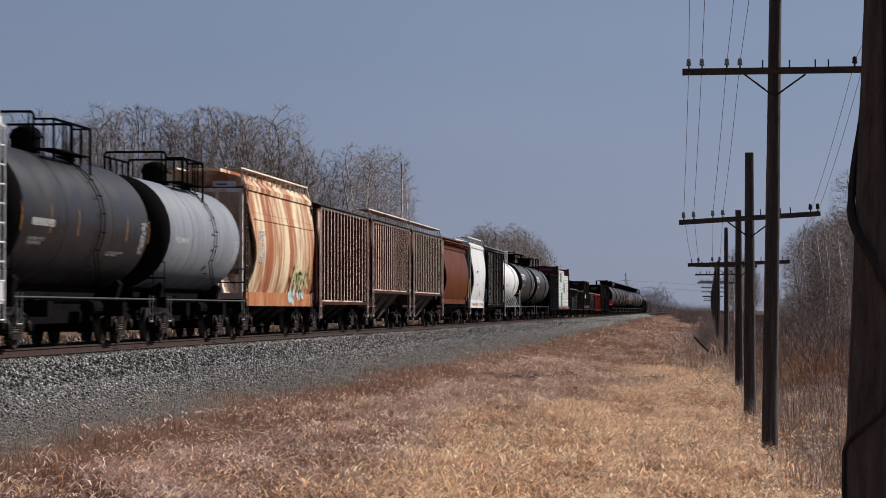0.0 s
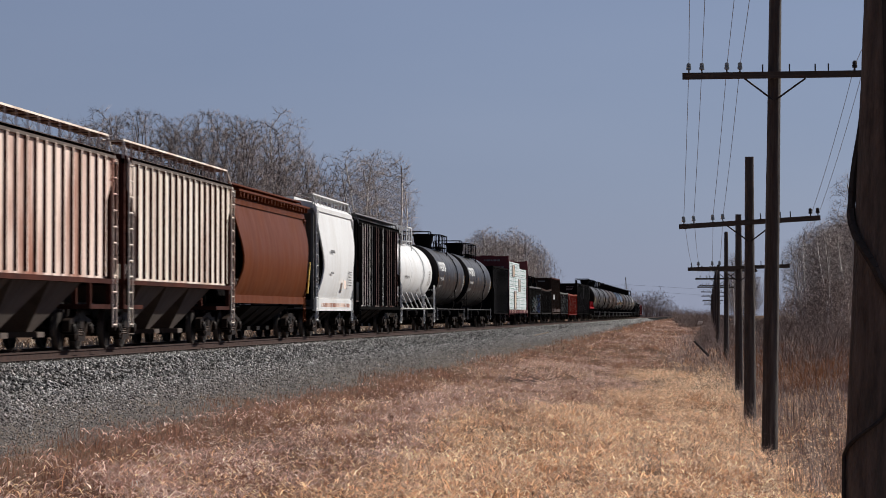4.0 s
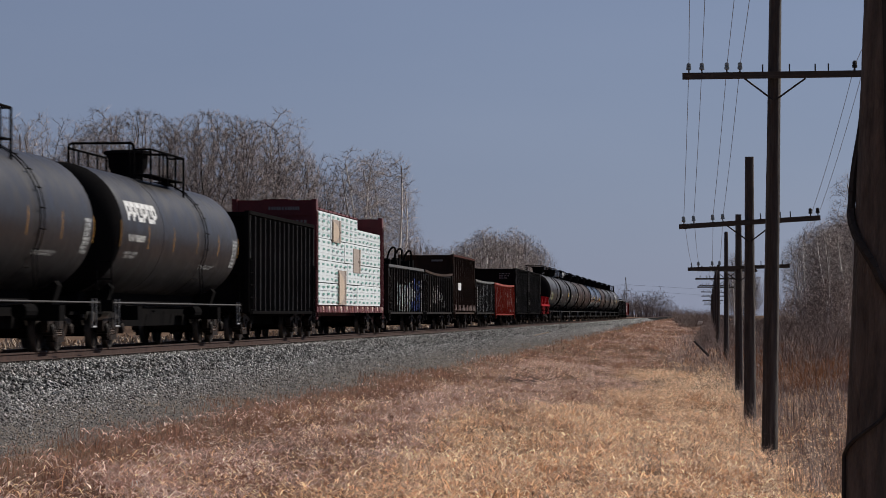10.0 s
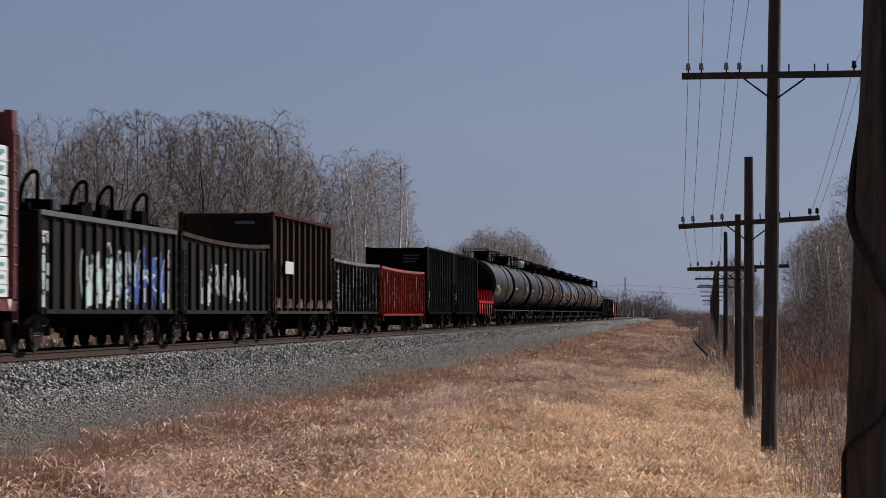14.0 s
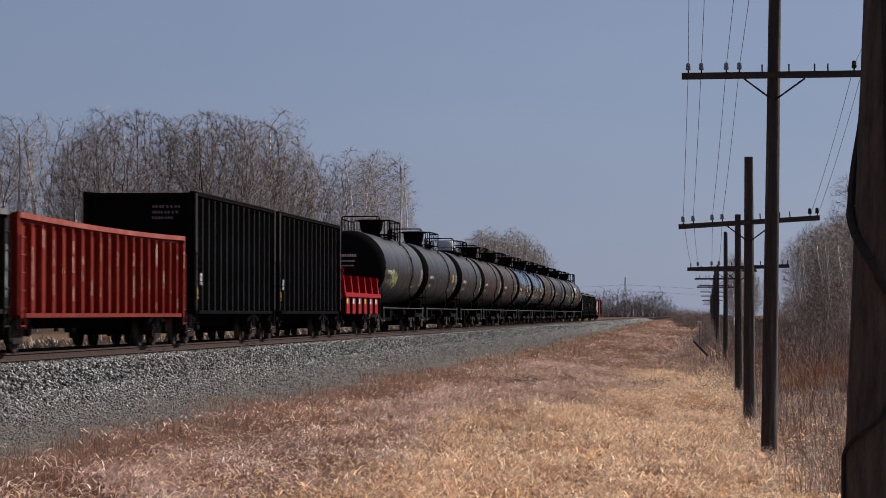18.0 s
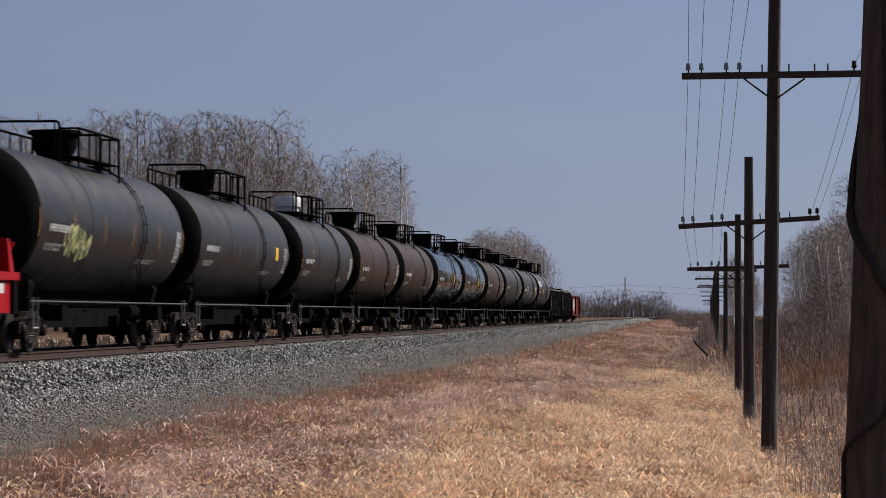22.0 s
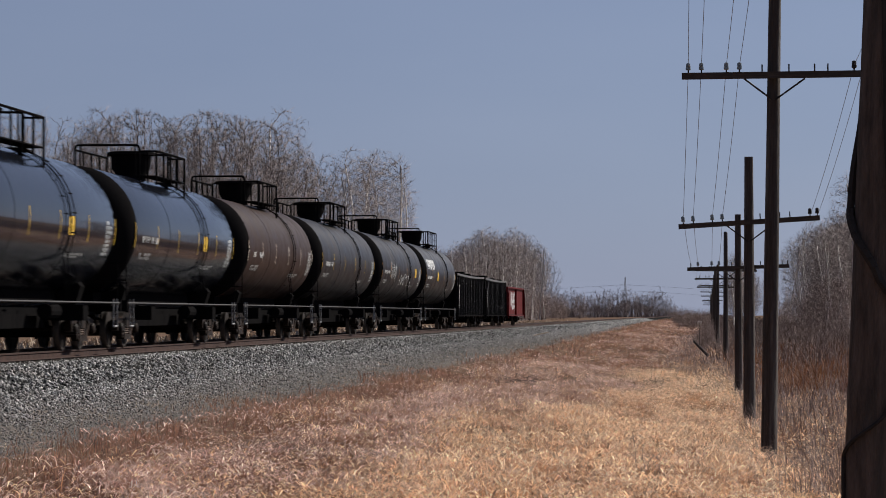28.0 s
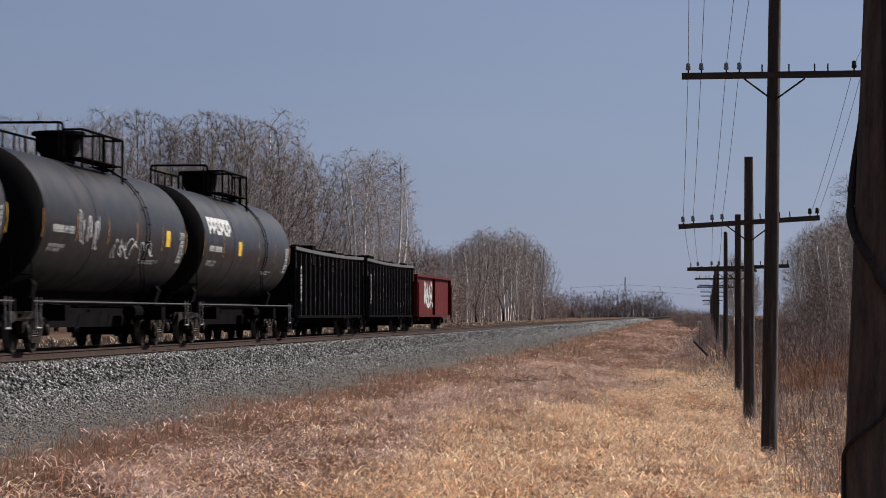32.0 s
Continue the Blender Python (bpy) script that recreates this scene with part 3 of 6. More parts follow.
def tank_car(s0, s1, mat, label, R=1.55, platform=True, cap=None, marks=6, mark_mat=None, logo=None, seed=1, yellow=None, rail_mat=None, name="tank_car", wide_dome=True, band_at=0.30, end_marks=True, stencil=True, graf=(), end_shade=True):
    c, half = car(name, label, "tank car", s0, s1, "tank cars of the train")
    rm = rail_mat or M_BLACK
    hb = half - (0.10 if platform else 0.42)
    deep = 0.82 if platform else 0.6
    prof = [(-hb + deep * (1 - math.sqrt(1 - q * q)), R * q) for q in (0.01, 0.3, 0.55, 0.75, 0.88, 0.96, 0.99, 1.0)]
    k = [0.33 * hb * 2 - hb, 0.66 * hb * 2 - hb]
    full = prof + [(y + d, R + e) for y in k for d, e in ((-0.03, 0), (-0.028, 0.006), (0.028, 0.006), (0.03, 0))] + [(-a, r) for a, r in prof[::-1]]
    part("tank_shell", G().lathe(full, 56, "y", (0, 0, TANK_Z)), mat, c, smooth=True)
    # black skin over each head: the shade of the ends put into paint
    if end_shade:
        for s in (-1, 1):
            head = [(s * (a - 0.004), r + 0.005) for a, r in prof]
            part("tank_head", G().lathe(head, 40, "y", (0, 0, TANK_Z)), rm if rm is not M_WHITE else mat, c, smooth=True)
    # underframe
    part("centre_sill", G().box(-0.33, 0.33, -half, half, 0.78, 1.12).box(-0.5, 0.5, -half + 0.9, half - 0.9, 1.10, 1.36), M_BLACK, c)
    for s in (-1, 1):
        a, b = sorted((s * (half - 0.12), s * (half - 1.0)))
        part("end_sill", G().box(-1.5, 1.5, a, b, 0.98, 1.10).box(-1.52, 1.52, s * half - 0.06, s * half + 0.06, 0.86, 1.12), M_BLACK, c)
        y = s * (half - 2.1)
        part("saddle", G().extrude([(-0.95, 1.0), (-1.08, 1.42), (-1.0, 1.52), (-0.8, 1.38), (0, 1.2), (0.8, 1.38), (1.0, 1.52), (1.08, 1.42), (0.95, 1.0), (0.4, 0.8), (-0.4, 0.8)], y - 0.22, y + 0.22), M_BLACK, c)
        rail = G().line([(1.46, s * (half - 0.1), 1.12), (1.46, s * (half - 0.1), 2.0), (-1.46, s * (half - 0.1), 2.0), (-1.46, s * (half - 0.1), 1.12)], 0.014)
        rail.line([(-1.46, s * (half - 0.1), 1.6), (1.46, s * (half - 0.1), 1.6)], 0.018)
        part("end_handrail", rail, rm, c)
        part("grab_iron", G().line([(1.5, s * (half - 0.35), 0.5), (1.5, s * (half - 0.35), 1.15)], 0.02).line([(1.5, s * (half - 0.75), 0.5), (1.5, s * (half - 0.75), 1.15)], 0.02).line([(1.5, s * (half - 0.35), 0.52), (1.5, s * (half - 0.75), 0.52)], 0.025), M_STEEL, c)
        part("brake_cylinder", G().tube((0.9, s * (half - 4.6) - 0.5, 0.86), (0.9, s * (half - 4.6) + 0.5, 0.86), 0.17, n=12), M_BLACK, c)
        part("brake_rod", G().line([(0.3, s * (half - 3.0), 0.6), (0.5, s * 0.6, 0.72)], 0.03), M_BLACK, c)
        part("step_frame", G().box(0.75, 1.45, s * (half - 3.5) - 0.25, s * (half - 3.5) + 0.25, 0.66, 1.0), M_BLACK, c)
    for x in (-1.5, 1.5):
        g = G().line([(x, -half + 0.1, 1.06), (x, half - 0.1, 1.06)], 0.02, n=8)
        for i in range(5):
            y = -half + 2.2 + (2 * half - 4.4) * i / 4
            g.line([(x, y, 1.06), (x * 0.3, y, 0.98)], 0.03)
        part("side_handrail", g, M_STEELDARK if x > 0 and rm is not M_WHITE else rm, c)
    part("brake_rigging", G().box(-0.55, 0.55, -half + 3.6, half - 3.6, 0.5, 0.8), M_BLACK, c)
    part("bottom_outlet", G().lathe([(0.55, 0.12), (0.75, 0.2), (1.3, 0.24)], 14, "z").box(-0.5, 0.5, -0.12, 0.12, 0.62, 0.72), M_BLACK, c)
    trucks(c, half, 2.1)
    coupler(c, half)
    # top fittings
    pl = half * 0.25 if platform else 1.1
    top = TANK_Z + R
    g = G()
    for y in (-pl, pl):
        g.box(-0.7, 0.7, y - 0.02, y + 0.02, top - 0.12, top + 0.0)
    g.box(0.62, 1.05, -pl, pl, top - 0.03, top + 0.0).box(-1.05, -0.5, -pl, pl, top + 0.0, top + 0.045)
    part("walkway", g, rm, c)
    for x, zt in ((-1.05, 0.66), (1.05, 0.62)):
        g = G()
        g.line([(x, -pl, top - 0.25), (x, -pl, top + zt), (x, pl, top + zt), (x, pl, top - 0.45)], 0.03)
        posts = 4 if platform else 2
        for i in range(1, posts):
            y = -pl + 2 * pl * i / posts
            g.line([(x, y, top - 0.2), (x, y, top + zt)], 0.024)
        part("handrail", g, rm, c)
    for y, e in ((-pl, 0.78), (pl, 0.74)):
        g = G().line([(-1.05, y, top - 0.25), (-1.05, y, top + e - 0.06), (-0.99, y, top + e), (0.55, y, top + e), (0.61, y, top + e - 0.06), (0.61, y, top - 0.1)], 0.032)
        g.line([(-0.92, y, top - 0.1), (-0.92, y, top + e)], 0.02).line([(0.50, y, top - 0.1), (0.50, y, top + e)], 0.022)
        part("end_railing", g, rm, c)
        part("end_railing", G().line([(0.61, y, top + 0.62), (1.05, y, top + 0.62)], 0.026).line([(0.83, y, top - 0.2), (0.83, y, top + 0.62)], 0.024), rm, c)
    if cap:
        dome = G().lathe([(top - 0.1, 0.42), (top + 0.3, 0.42), (top + 0.32, 0.5), (top + 0.62, 0.5), (top + 0.68, 0.46)], 22, "z")
        part("valve_housing", dome, cap, c, "cylindrical valve housing of a contrasting colour", smooth=True)
        part("housing_base", G().lathe([(top - 0.12, 0.62), (top + 0.14, 0.6)], 18, "z"), rm, c, smooth=True)
    elif wide_dome:
        dome = G().lathe([(top - 0.1, 0.38), (top + 0.12, 0.40), (top + 0.28, 0.50), (top + 0.60, 0.53), (top + 0.62, 0.63), (top + 0.69, 0.63), (top + 0.71, 0.57)], 24, "z")
        part("valve_housing", dome, rm, c, "black bowl-shaped valve housing with a flanged lid", smooth=True)
    else:
        dome = G().lathe([(top - 0.1, 0.34), (top + 0.3, 0.34), (top + 0.32, 0.37), (top + 0.36, 0.37), (top + 0.5, 0.31), (top + 0.58, 0.17), (top + 0.6, 0.03)], 20, "z")
        part("valve_housing", dome, rm, c, "round-topped valve housing", smooth=True)
    # side ladder that follows the shell
    g = G()
    yb = half * band_at
    for dy in (-0.19, 0.19):
        pts = [on_tank(R, a, yb + dy, 0.06) for a in range(72, -34, -9)]
        pts.append((1.5, yb + dy, 1.08))
        g.line(pts, 0.013, n=5)
    for a in range(66, -40, -15):
        g.line([on_tank(R, a, yb - 0.19, 0.09), on_tank(R, a, yb + 0.19, 0.09)], 0.016, n=5)
    tagged(part("side_ladder", g, rm, c), kind="stuff")
    # markings
    if marks:
        for i in range(marks):
            y = -hb + 0.7 + (2 * hb - 1.4) * i / (marks - 1)
            g = G()
            shell_patch(g, R, -15, 7, y - 0.02, y + 0.02)
            part("reflective_strip", g, mark_mat or M_ORANGE, c)
    if stencil:
        shell_bars(c, R, -11, -4, -hb + 1.6, -hb + 3.6, 1, M_MARK, seed=seed)
        shell_bars(c, R, -26, -19, -hb + 1.5, -hb + 3.0, 2, M_DIMMARK, seed=seed + 1)
        shell_bars(c, R, -26, 4, hb - 1.7, hb - 1.0, 8, M_GRAFWHITE, seed=seed + 2)
        shell_bars(c, R, -30, -25, hb * 0.3, hb * 0.55, 2, M_DIMMARK, seed=seed + 3)
    if logo:
        g = G()
        rnd = random.Random(5)
        y = logo
        for kind in "AABABA":
            w = 0.63
            shell_patch(g, R, 8, 26, y, y + 0.17)
            shell_patch(g, R, 21, 26, y + 0.17, y + w - 0.24)
            shell_patch(g, R, 14, 26, y + w - 0.24, y + w - 0.07)
            if kind == "B":
                shell_patch(g, R, 8, 12, y + 0.17, y + w - 0.07)
            else:
                shell_patch(g, R, 12, 16, y + 0.17, y + w - 0.24)
            y += w
        part("painted_logo_shape", g, M_MARK, c, "white block-shaped painted mark")
    if yellow is not None:
        g = G()
        shell_patch(g, R, -11, 4, yellow - 0.27, yellow + 0.27)
        part("yellow_placard", g, M_YELLOW, c)
    if end_marks:
        g = G()
        rnd = random.Random(seed)
        for r, (w, h) in enumerate(((1.0, 0.12), (0.8, 0.06), (0.7, 0.06))):
            x = -w / 2 - 0.1
            z = TANK_Z + 0.42 - r * 0.2
            while x < w / 2 - 0.1:
                ww = h * rnd.uniform(0.4, 0.65)
                g.box(x, x + ww, -hb - 0.012, -hb + 0.02, z, z + h)
                x += ww + h * 0.3
        tagged(part("end_stencil", g, M_MARK, c), kind="stuff")
    for a0, a1, y0, y1, m, sd_, k, r in graf:
        scribble(c, R, a0, a1, y0, y1, m, sd_, k, r)
    return c


# --- covered hopper ---
def hopper_bottom(c, half, mat, bays, z0=0.42, z1=1.0, end=2.6):
    """Discharge hoppers under the body."""
    span = (2 * half - 2 * end - 2.4) / bays
    for i in range(bays):
        y = -half + end + 1.2 + span * (i + 0.5)
        g = G()
        for (ya, xa, z) in ((span * 0.48, 1.3, z1 + 0.05),):
            g.add([(-xa, y - ya, z), (xa, y - ya, z), (xa, y + ya, z), (-xa, y + ya, z), (-0.5, y - 0.28, z0), (0.5, y - 0.28, z0), (0.5, y + 0.28, z0), (-0.5, y + 0.28, z0)],
                  [(0, 1, 5, 4), (1, 2, 6, 5), (2, 3, 7, 6), (3, 0, 4, 7), (4, 5, 6, 7), (0, 3, 2, 1)])
        g.box(-0.75, 0.75, y - 0.32, y + 0.32, z0 - 0.12, z0)
        part("discharge_hopper", g, mat, c)


def end_sheets(c, half, mat, w, ztop, zlow, set_in, zsill=1.02):
    """The sloping end of a hopper with its posts and platform."""
    for s in (-1, 1):
        yi, yo = s * (half - set_in), s * (half - 0.02)
        g = G()
        vs = [(-w, s * (half - 0.3), ztop), (w, s * (half - 0.3), ztop), (w, yi, zlow), (-w, yi, zlow)]
        vs2 = [(x, y - s * 0.06, z) for x, y, z in vs]
        g.add(vs + vs2, [(0, 1, 2, 3), (7, 6, 5, 4), (0, 4, 5, 1), (1, 5, 6, 2), (2, 6, 7, 3), (3, 7, 4, 0)])
        part("slope_sheet", g, mat, c)
        g = G()
        for x in (-w + 0.05, -w * 0.4, w * 0.4, w - 0.05):
            g.box(x - 0.05, x + 0.05, min(yo, yo - s * 0.12), max(yo, yo - s * 0.12), zsill, ztop)
        g.box(-w, w, min(yo, yo - s * 0.1), max(yo, yo - s * 0.1), ztop - 0.12, ztop)
        part("end_post_frame", g, mat, c)
        part("end_platform", G().box(-w, w, min(yo, yi), max(yo, yi), zsill - 0.1, zsill), mat, c)


def roof(c, half, mat, w, ze, zr, walk=True, raised=0.0, hatches=True, rail_mat=None):
    prof = [(-w, ze), (-w * 0.85, ze + (zr - ze) * 0.6), (-0.5, zr), (0.5, zr), (w * 0.85, ze + (zr - ze) * 0.6), (w, ze), (w, ze - 0.06), (-w, ze - 0.06)]
    part("roof", G().extrude(prof, -half + 0.25, half - 0.25), mat, c)
    if hatches:
        g = G().box(-0.45, 0.45, -half + 1.0, half - 1.0, zr, zr + 0.12)
        part("hatch_trough", g, mat, c)
    if walk:
        m = rail_mat or M_STEEL
        for x in (-w * 0.72, w * 0.72):
            z = zr + 0.10 + raised
            side_ = 1 if x > 0 else -1
            g = G().box(x - 0.22, x + 0.22, -half + 0.15, half - 0.15, z + 0.012, z + 0.022)
            part("grating", g, M_SLOPE, c)
            g = G()
            for e in (-0.24, 0.24):
                g.box(x + e - 0.015, x + e + 0.015, -half + 0.15, half - 0.15, z, z + 0.045)
            n = int(2 * half / 0.98)
            for i in range(n + 1):
                y = -half + 0.2 + (2 * half - 0.4) * i / n
                g.tube((x + 0.24 * side_, y, z), (x + 0.24 * side_, y, ze - 0.02), 0.02, n=5)
                g.box(x - 0.24, x + 0.24, y - 0.025, y + 0.025, z - 0.02, z + 0.012)
            g.line([(x + 0.24 * side_, -half + 0.2, z), (side_ * (w + 0.02), -half + 0.12, ze - 0.25)], 0.024)
            g.line([(x + 0.24 * side_, half - 0.2, z), (side_ * (w + 0.02), half - 0.12, ze - 0.25)], 0.024)
            part("running_board", g, m, c)

def ribbed_hopper(s0, s1, panel, rib, label, ribs=17, w=1.53, ze=4.45, zside=1.05, open_ends=True, slopes=False, rib_mats=(), rail_mat=None, chord=None, raised=0.0, walkway=True, name="covered_hopper_car", rw=0.07, rd=0.10, side=None, seam=None, bays=()):
    c, half = car(name, label, "hopper car", s0, s1, "hopper cars of the train")
    a = half - 1.15
    zm = zside + 1.55
    # the side sheet runs out to the end posts near the top
    sheet = [(-a, zside), (a, zside), (a, zm), (half - 0.35, ze - 0.7), (half - 0.35, ze), (-half + 0.35, ze), (-half + 0.35, ze - 0.7), (-a, zm)]
    for x0 in (w - rd - 0.05, -w + rd):
        part("side_wall", G().extrude(sheet, x0, x0 + 0.05, "x"), panel, c)
    part("floor", G().box(-w + 0.2, w - 0.2, -a + 0.1, a - 0.1, zside, zside + 0.1).box(-w + 0.2, w - 0.2, -a + 0.5, a - 0.5, zside + 1.2, ze - 0.1), M_BROWNHOP, c)
    # rib flanks default to dark brown: their shade is put into the colour
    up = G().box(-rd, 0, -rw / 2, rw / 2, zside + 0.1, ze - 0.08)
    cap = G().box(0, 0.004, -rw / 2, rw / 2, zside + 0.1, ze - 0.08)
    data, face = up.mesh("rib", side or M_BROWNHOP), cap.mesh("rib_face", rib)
    for i in range(ribs):
        y = -a + 0.05 + (2 * a - 0.1) * i / (ribs - 1)
        d = cap.mesh("rib_face", rib_mats[i]) if i < len(rib_mats) and rib_mats[i] else face
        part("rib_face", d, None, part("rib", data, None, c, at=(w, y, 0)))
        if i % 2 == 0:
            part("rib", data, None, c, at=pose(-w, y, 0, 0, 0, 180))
    for i, m in enumerate(bays):
        y0, y1 = (-a + 0.05 + (2 * a - 0.1) * k / (ribs - 1) for k in (i, i + 1))
        part("bay_panel", G().box(w - rd, w - rd + 0.006, y0 + rw / 2 + 0.02, y1 - rw / 2 - 0.02, zside + 0.06, ze - 0.1), m, c)
    if seam:
        part("plate_seam", G().box(w - rd, w - rd + 0.012, -a, a, seam, seam + 0.03), M_SLOPE, c)
    for x in (-1, 1):
        part("side_sill", G().box(min(x * (w - 0.2), x * w), max(x * (w - 0.2), x * w), -half + 0.1, half - 0.1, zside - 0.06, zside + 0.05), chord or M_BROWNHOP, c)
        part("top_chord", G().box(min(x * (w - 0.18), x * w), max(x * (w - 0.18), x * w), -half + 0.3, half - 0.3, ze - 0.1, ze + 0.04), chord or M_SLOPE, c)
    end_sheets(c, half, chord or M_BROWNHOP, w - 0.12, ze, 2.2, 2.3)
    roof(c, half, chord or M_BROWNHOP, w, ze + 0.03, ze + 0.16, walk=walkway, raised=raised, rail_mat=rail_mat or rib)
    part("centre_sill", G().box(-0.3, 0.3, -half, half, 0.78, 1.08), M_TRUCK, c)
    hopper_bottom(c, half, M_DARKGON if not slopes else M_SLOPE, 3, z1=zside - 0.1 if slopes else 1.0, end=1.4 if slopes else 2.6)
    for y in (-half + 0.22, half - 0.22):
        ladder(c, w + 0.0, y, 0.5, ze - 0.1, rib)
    trucks(c, half, 1.75)
    coupler(c, half)
    return c


def curved_hopper(s0, s1, mat, label, bays=2, w=1.36, bulge=0.22, ze=4.3, zr=4.45, zside=1.32, panel_low=0.40, rail_mat=None, end_mat=None, round_ends=1.0, name="covered_hopper_car", raised=0.3, skirt=True, running=True, ladder_mat=None, roof_mat=None, sill_mat=None):
    """Curved-side covered hopper: a bulging plate body, side sill plate, roof with raised walkway."""
    c, half = car(name, label, "hopper car", s0, s1, "hopper cars of the train")
    a = half - 0.12
    rm = rail_mat or M_STEEL
    em = end_mat or mat
    # the plate is cut back in a curve at each end
    n, m = 16, 14
    for sx in (-1, 1):
        vs = []
        for k in range(n + 1):
            q = k / n
            z = zside + (ze - zside) * q
            x = w - 0.04 + bulge * math.sin(math.pi * q ** 0.85)
            cut = 0.14 + (round_ends * math.exp(-((q - 0.36) / 0.25) ** 2))
            for j in range(m + 1):
                y = (-a + cut) + (2 * a - 2 * cut) * j / m
                vs.append((sx * x, y, z))
        vs2 = [(x - sx * 0.05, y, z) for x, y, z in vs]
        g = G()
        N = (n + 1) * (m + 1)
        fs = []
        for k in range(n):
            for j in range(m):
                i = k * (m + 1) + j
                fs += [(i, i + 1, i + m + 2, i + m + 1), (N + i, N + i + m + 1, N + i + m + 2, N + i + 1)]
        for k in range(n):
            for j in (0, m):
                i = k * (m + 1) + j
                fs.append((i, i + m + 1, N + i + m + 1, N + i))
        g.add(vs + vs2, fs)
        part("side_plate", g, mat if sx > 0 else em, c, smooth=True)
        x0, x1 = sorted((sx * (w - 0.12), sx * (w + 0.02)))
        if skirt:
            part("side_sill", G().box(x0, x1, -a, a, zside - panel_low, zside + 0.02), sill_mat or mat, c)
        part("top_chord", G().box(x0, x1, -a + 0.1, a - 0.1, ze - 0.03, ze + 0.12), mat, c)
    part("floor", G().box(-w + 0.1, w - 0.1, -a + 1.8, a - 1.8, zside - 0.2, zside), em, c)
    end_sheets(c, half, em, w - 0.08, ze, 2.0, 2.0, zside - 0.25)
    roof(c, half, roof_mat or em, w, ze + 0.12, zr + 0.1, walk=running, raised=raised, rail_mat=rm)
    part("centre_sill", G().box(-0.3, 0.3, -half, half, 0.78, 1.08), M_BLACK, c)
    hopper_bottom(c, half, M_DARKGON, bays)
    for y in (-half + 0.2, half - 0.2):
        ladder(c, w + 0.02, y, 0.55, ze, ladder_mat or rm)
    trucks(c, half, 1.75)
    coupler(c, half)
    return c, half


# --- gondola ---
def gondola(s0, s1, mat, label, h=2.8, ribs=13, w=1.52, zside=0.86, rib_mat=None, sag=0.0, name="gondola_car", top_mat=None, tall_end=True, rib_w=0.07, rib_d=0.14, category="gondola car"):
    c, half = car(name, label, category, s0, s1, "gondola cars of the train")
    a = half - 0.25
    rib_mat = rib_mat or mat
    n = 12

    def top(y):
        return h - sag * (1 - (y / a) ** 2)

    for sx in (-1, 1):
        xo, xi = sx * (w - rib_d), sx * (w - rib_d - 0.04)
        vs, fs = [], []
        for j in range(n + 1):
            y = -a + 2 * a * j / n
            vs += [(xo, y, zside), (xo, y, top(y)), (xi, y, top(y)), (xi, y, zside)]
        for j in range(n):
            for k in range(4):
                i0, i1 = j * 4 + k, j * 4 + (k + 1) % 4
                fs.append((i0, i1, i1 + 4, i0 + 4))
        fs += [(0, 3, 2, 1), (n * 4, n * 4 + 1, n * 4 + 2, n * 4 + 3)]
        part("side_wall", G().add(vs, fs), mat, c)
        vs, fs = [], []
        for j in range(n + 1):
            y = -a + 2 * a * j / n
            z = top(y)
            vs += [(sx * (w - 0.17), y, z - 0.09), (sx * w, y, z - 0.09), (sx * w, y, z + 0.02), (sx * (w - 0.17), y, z + 0.02)]
        for j in range(n):
            for k in range(4):
                i0, i1 = j * 4 + k, j * 4 + (k + 1) % 4
                fs.append((i0, i1, i1 + 4, i0 + 4))
        fs += [(0, 3, 2, 1), (n * 4, n * 4 + 1, n * 4 + 2, n * 4 + 3)]
        part("top_chord", G().add(vs, fs), top_mat or mat, c)
        x0, x1 = sorted((sx * (w - 0.2), sx * (w - 0.01)))
        part("side_sill", G().box(x0, x1, -a, a, zside - 0.05, zside + 0.04), mat, c)
    g = G().extrude([(-rib_w, -rib_d), (-rib_w * 0.65, 0.0), (rib_w * 0.65, 0.0), (rib_w, -rib_d)], zside, h - sag - 0.12, "y")
    up = G().add([(p[2], p[0], p[1]) for p in g.v], g.f)
    data = up.mesh("rib", rib_mat)
    for i in range(ribs):
        y = -a + 0.12 + (2 * a - 0.24) * i / (ribs - 1)
        part("rib", data, None, c, at=(w - 0.01, y, 0))
        part("rib", data, None, c, at=pose(-w + 0.01, y, 0, 0, 0, 180))
    part("floor", G().box(-w + 0.14, w - 0.14, -a, a, zside, zside + 0.08), M_DARKGON, c)
    for s in (-1, 1):
        y0, y1 = sorted((s * a, s * (a - 0.06)))
        g = G().box(-w + 0.14, w - 0.14, y0, y1, zside, h - 0.02)
        end = part("end_wall", g, mat, c)
        for k in range(4):
            z = zside + 0.3 + (h - zside - 0.4) * k / 3
            part("end_stiffener", G().box(-w + 0.17, w - 0.17, min(s * a, s * (a + 0.09)), max(s * a, s * (a + 0.09)), z - 0.05, z + 0.05), mat, end)
        for x in (-w + 0.09, w - 0.09):
            part("corner_post", G().box(x - 0.07, x + 0.07, min(s * a, s * (a + 0.12)), max(s * a, s * (a + 0.12)), zside, h), mat, end)
        ladder(c, w + 0.01, s * (half - 0.42), 0.5, zside + min(1.6, h - zside - 0.2), mat, 0.4)
    part("centre_sill", G().box(-0.35, 0.35, -half, half, 0.72, zside), M_BLACK, c)
    part("underframe", G().box(-1.2, 1.2, -half + 4, half - 4, 0.75, zside - 0.02).box(-0.5, 0.5, -half + 3.2, half - 3.2, 0.48, 0.76), M_BLACK, c)
    trucks(c, half, 1.8)
    coupler(c, half)
    return c, half


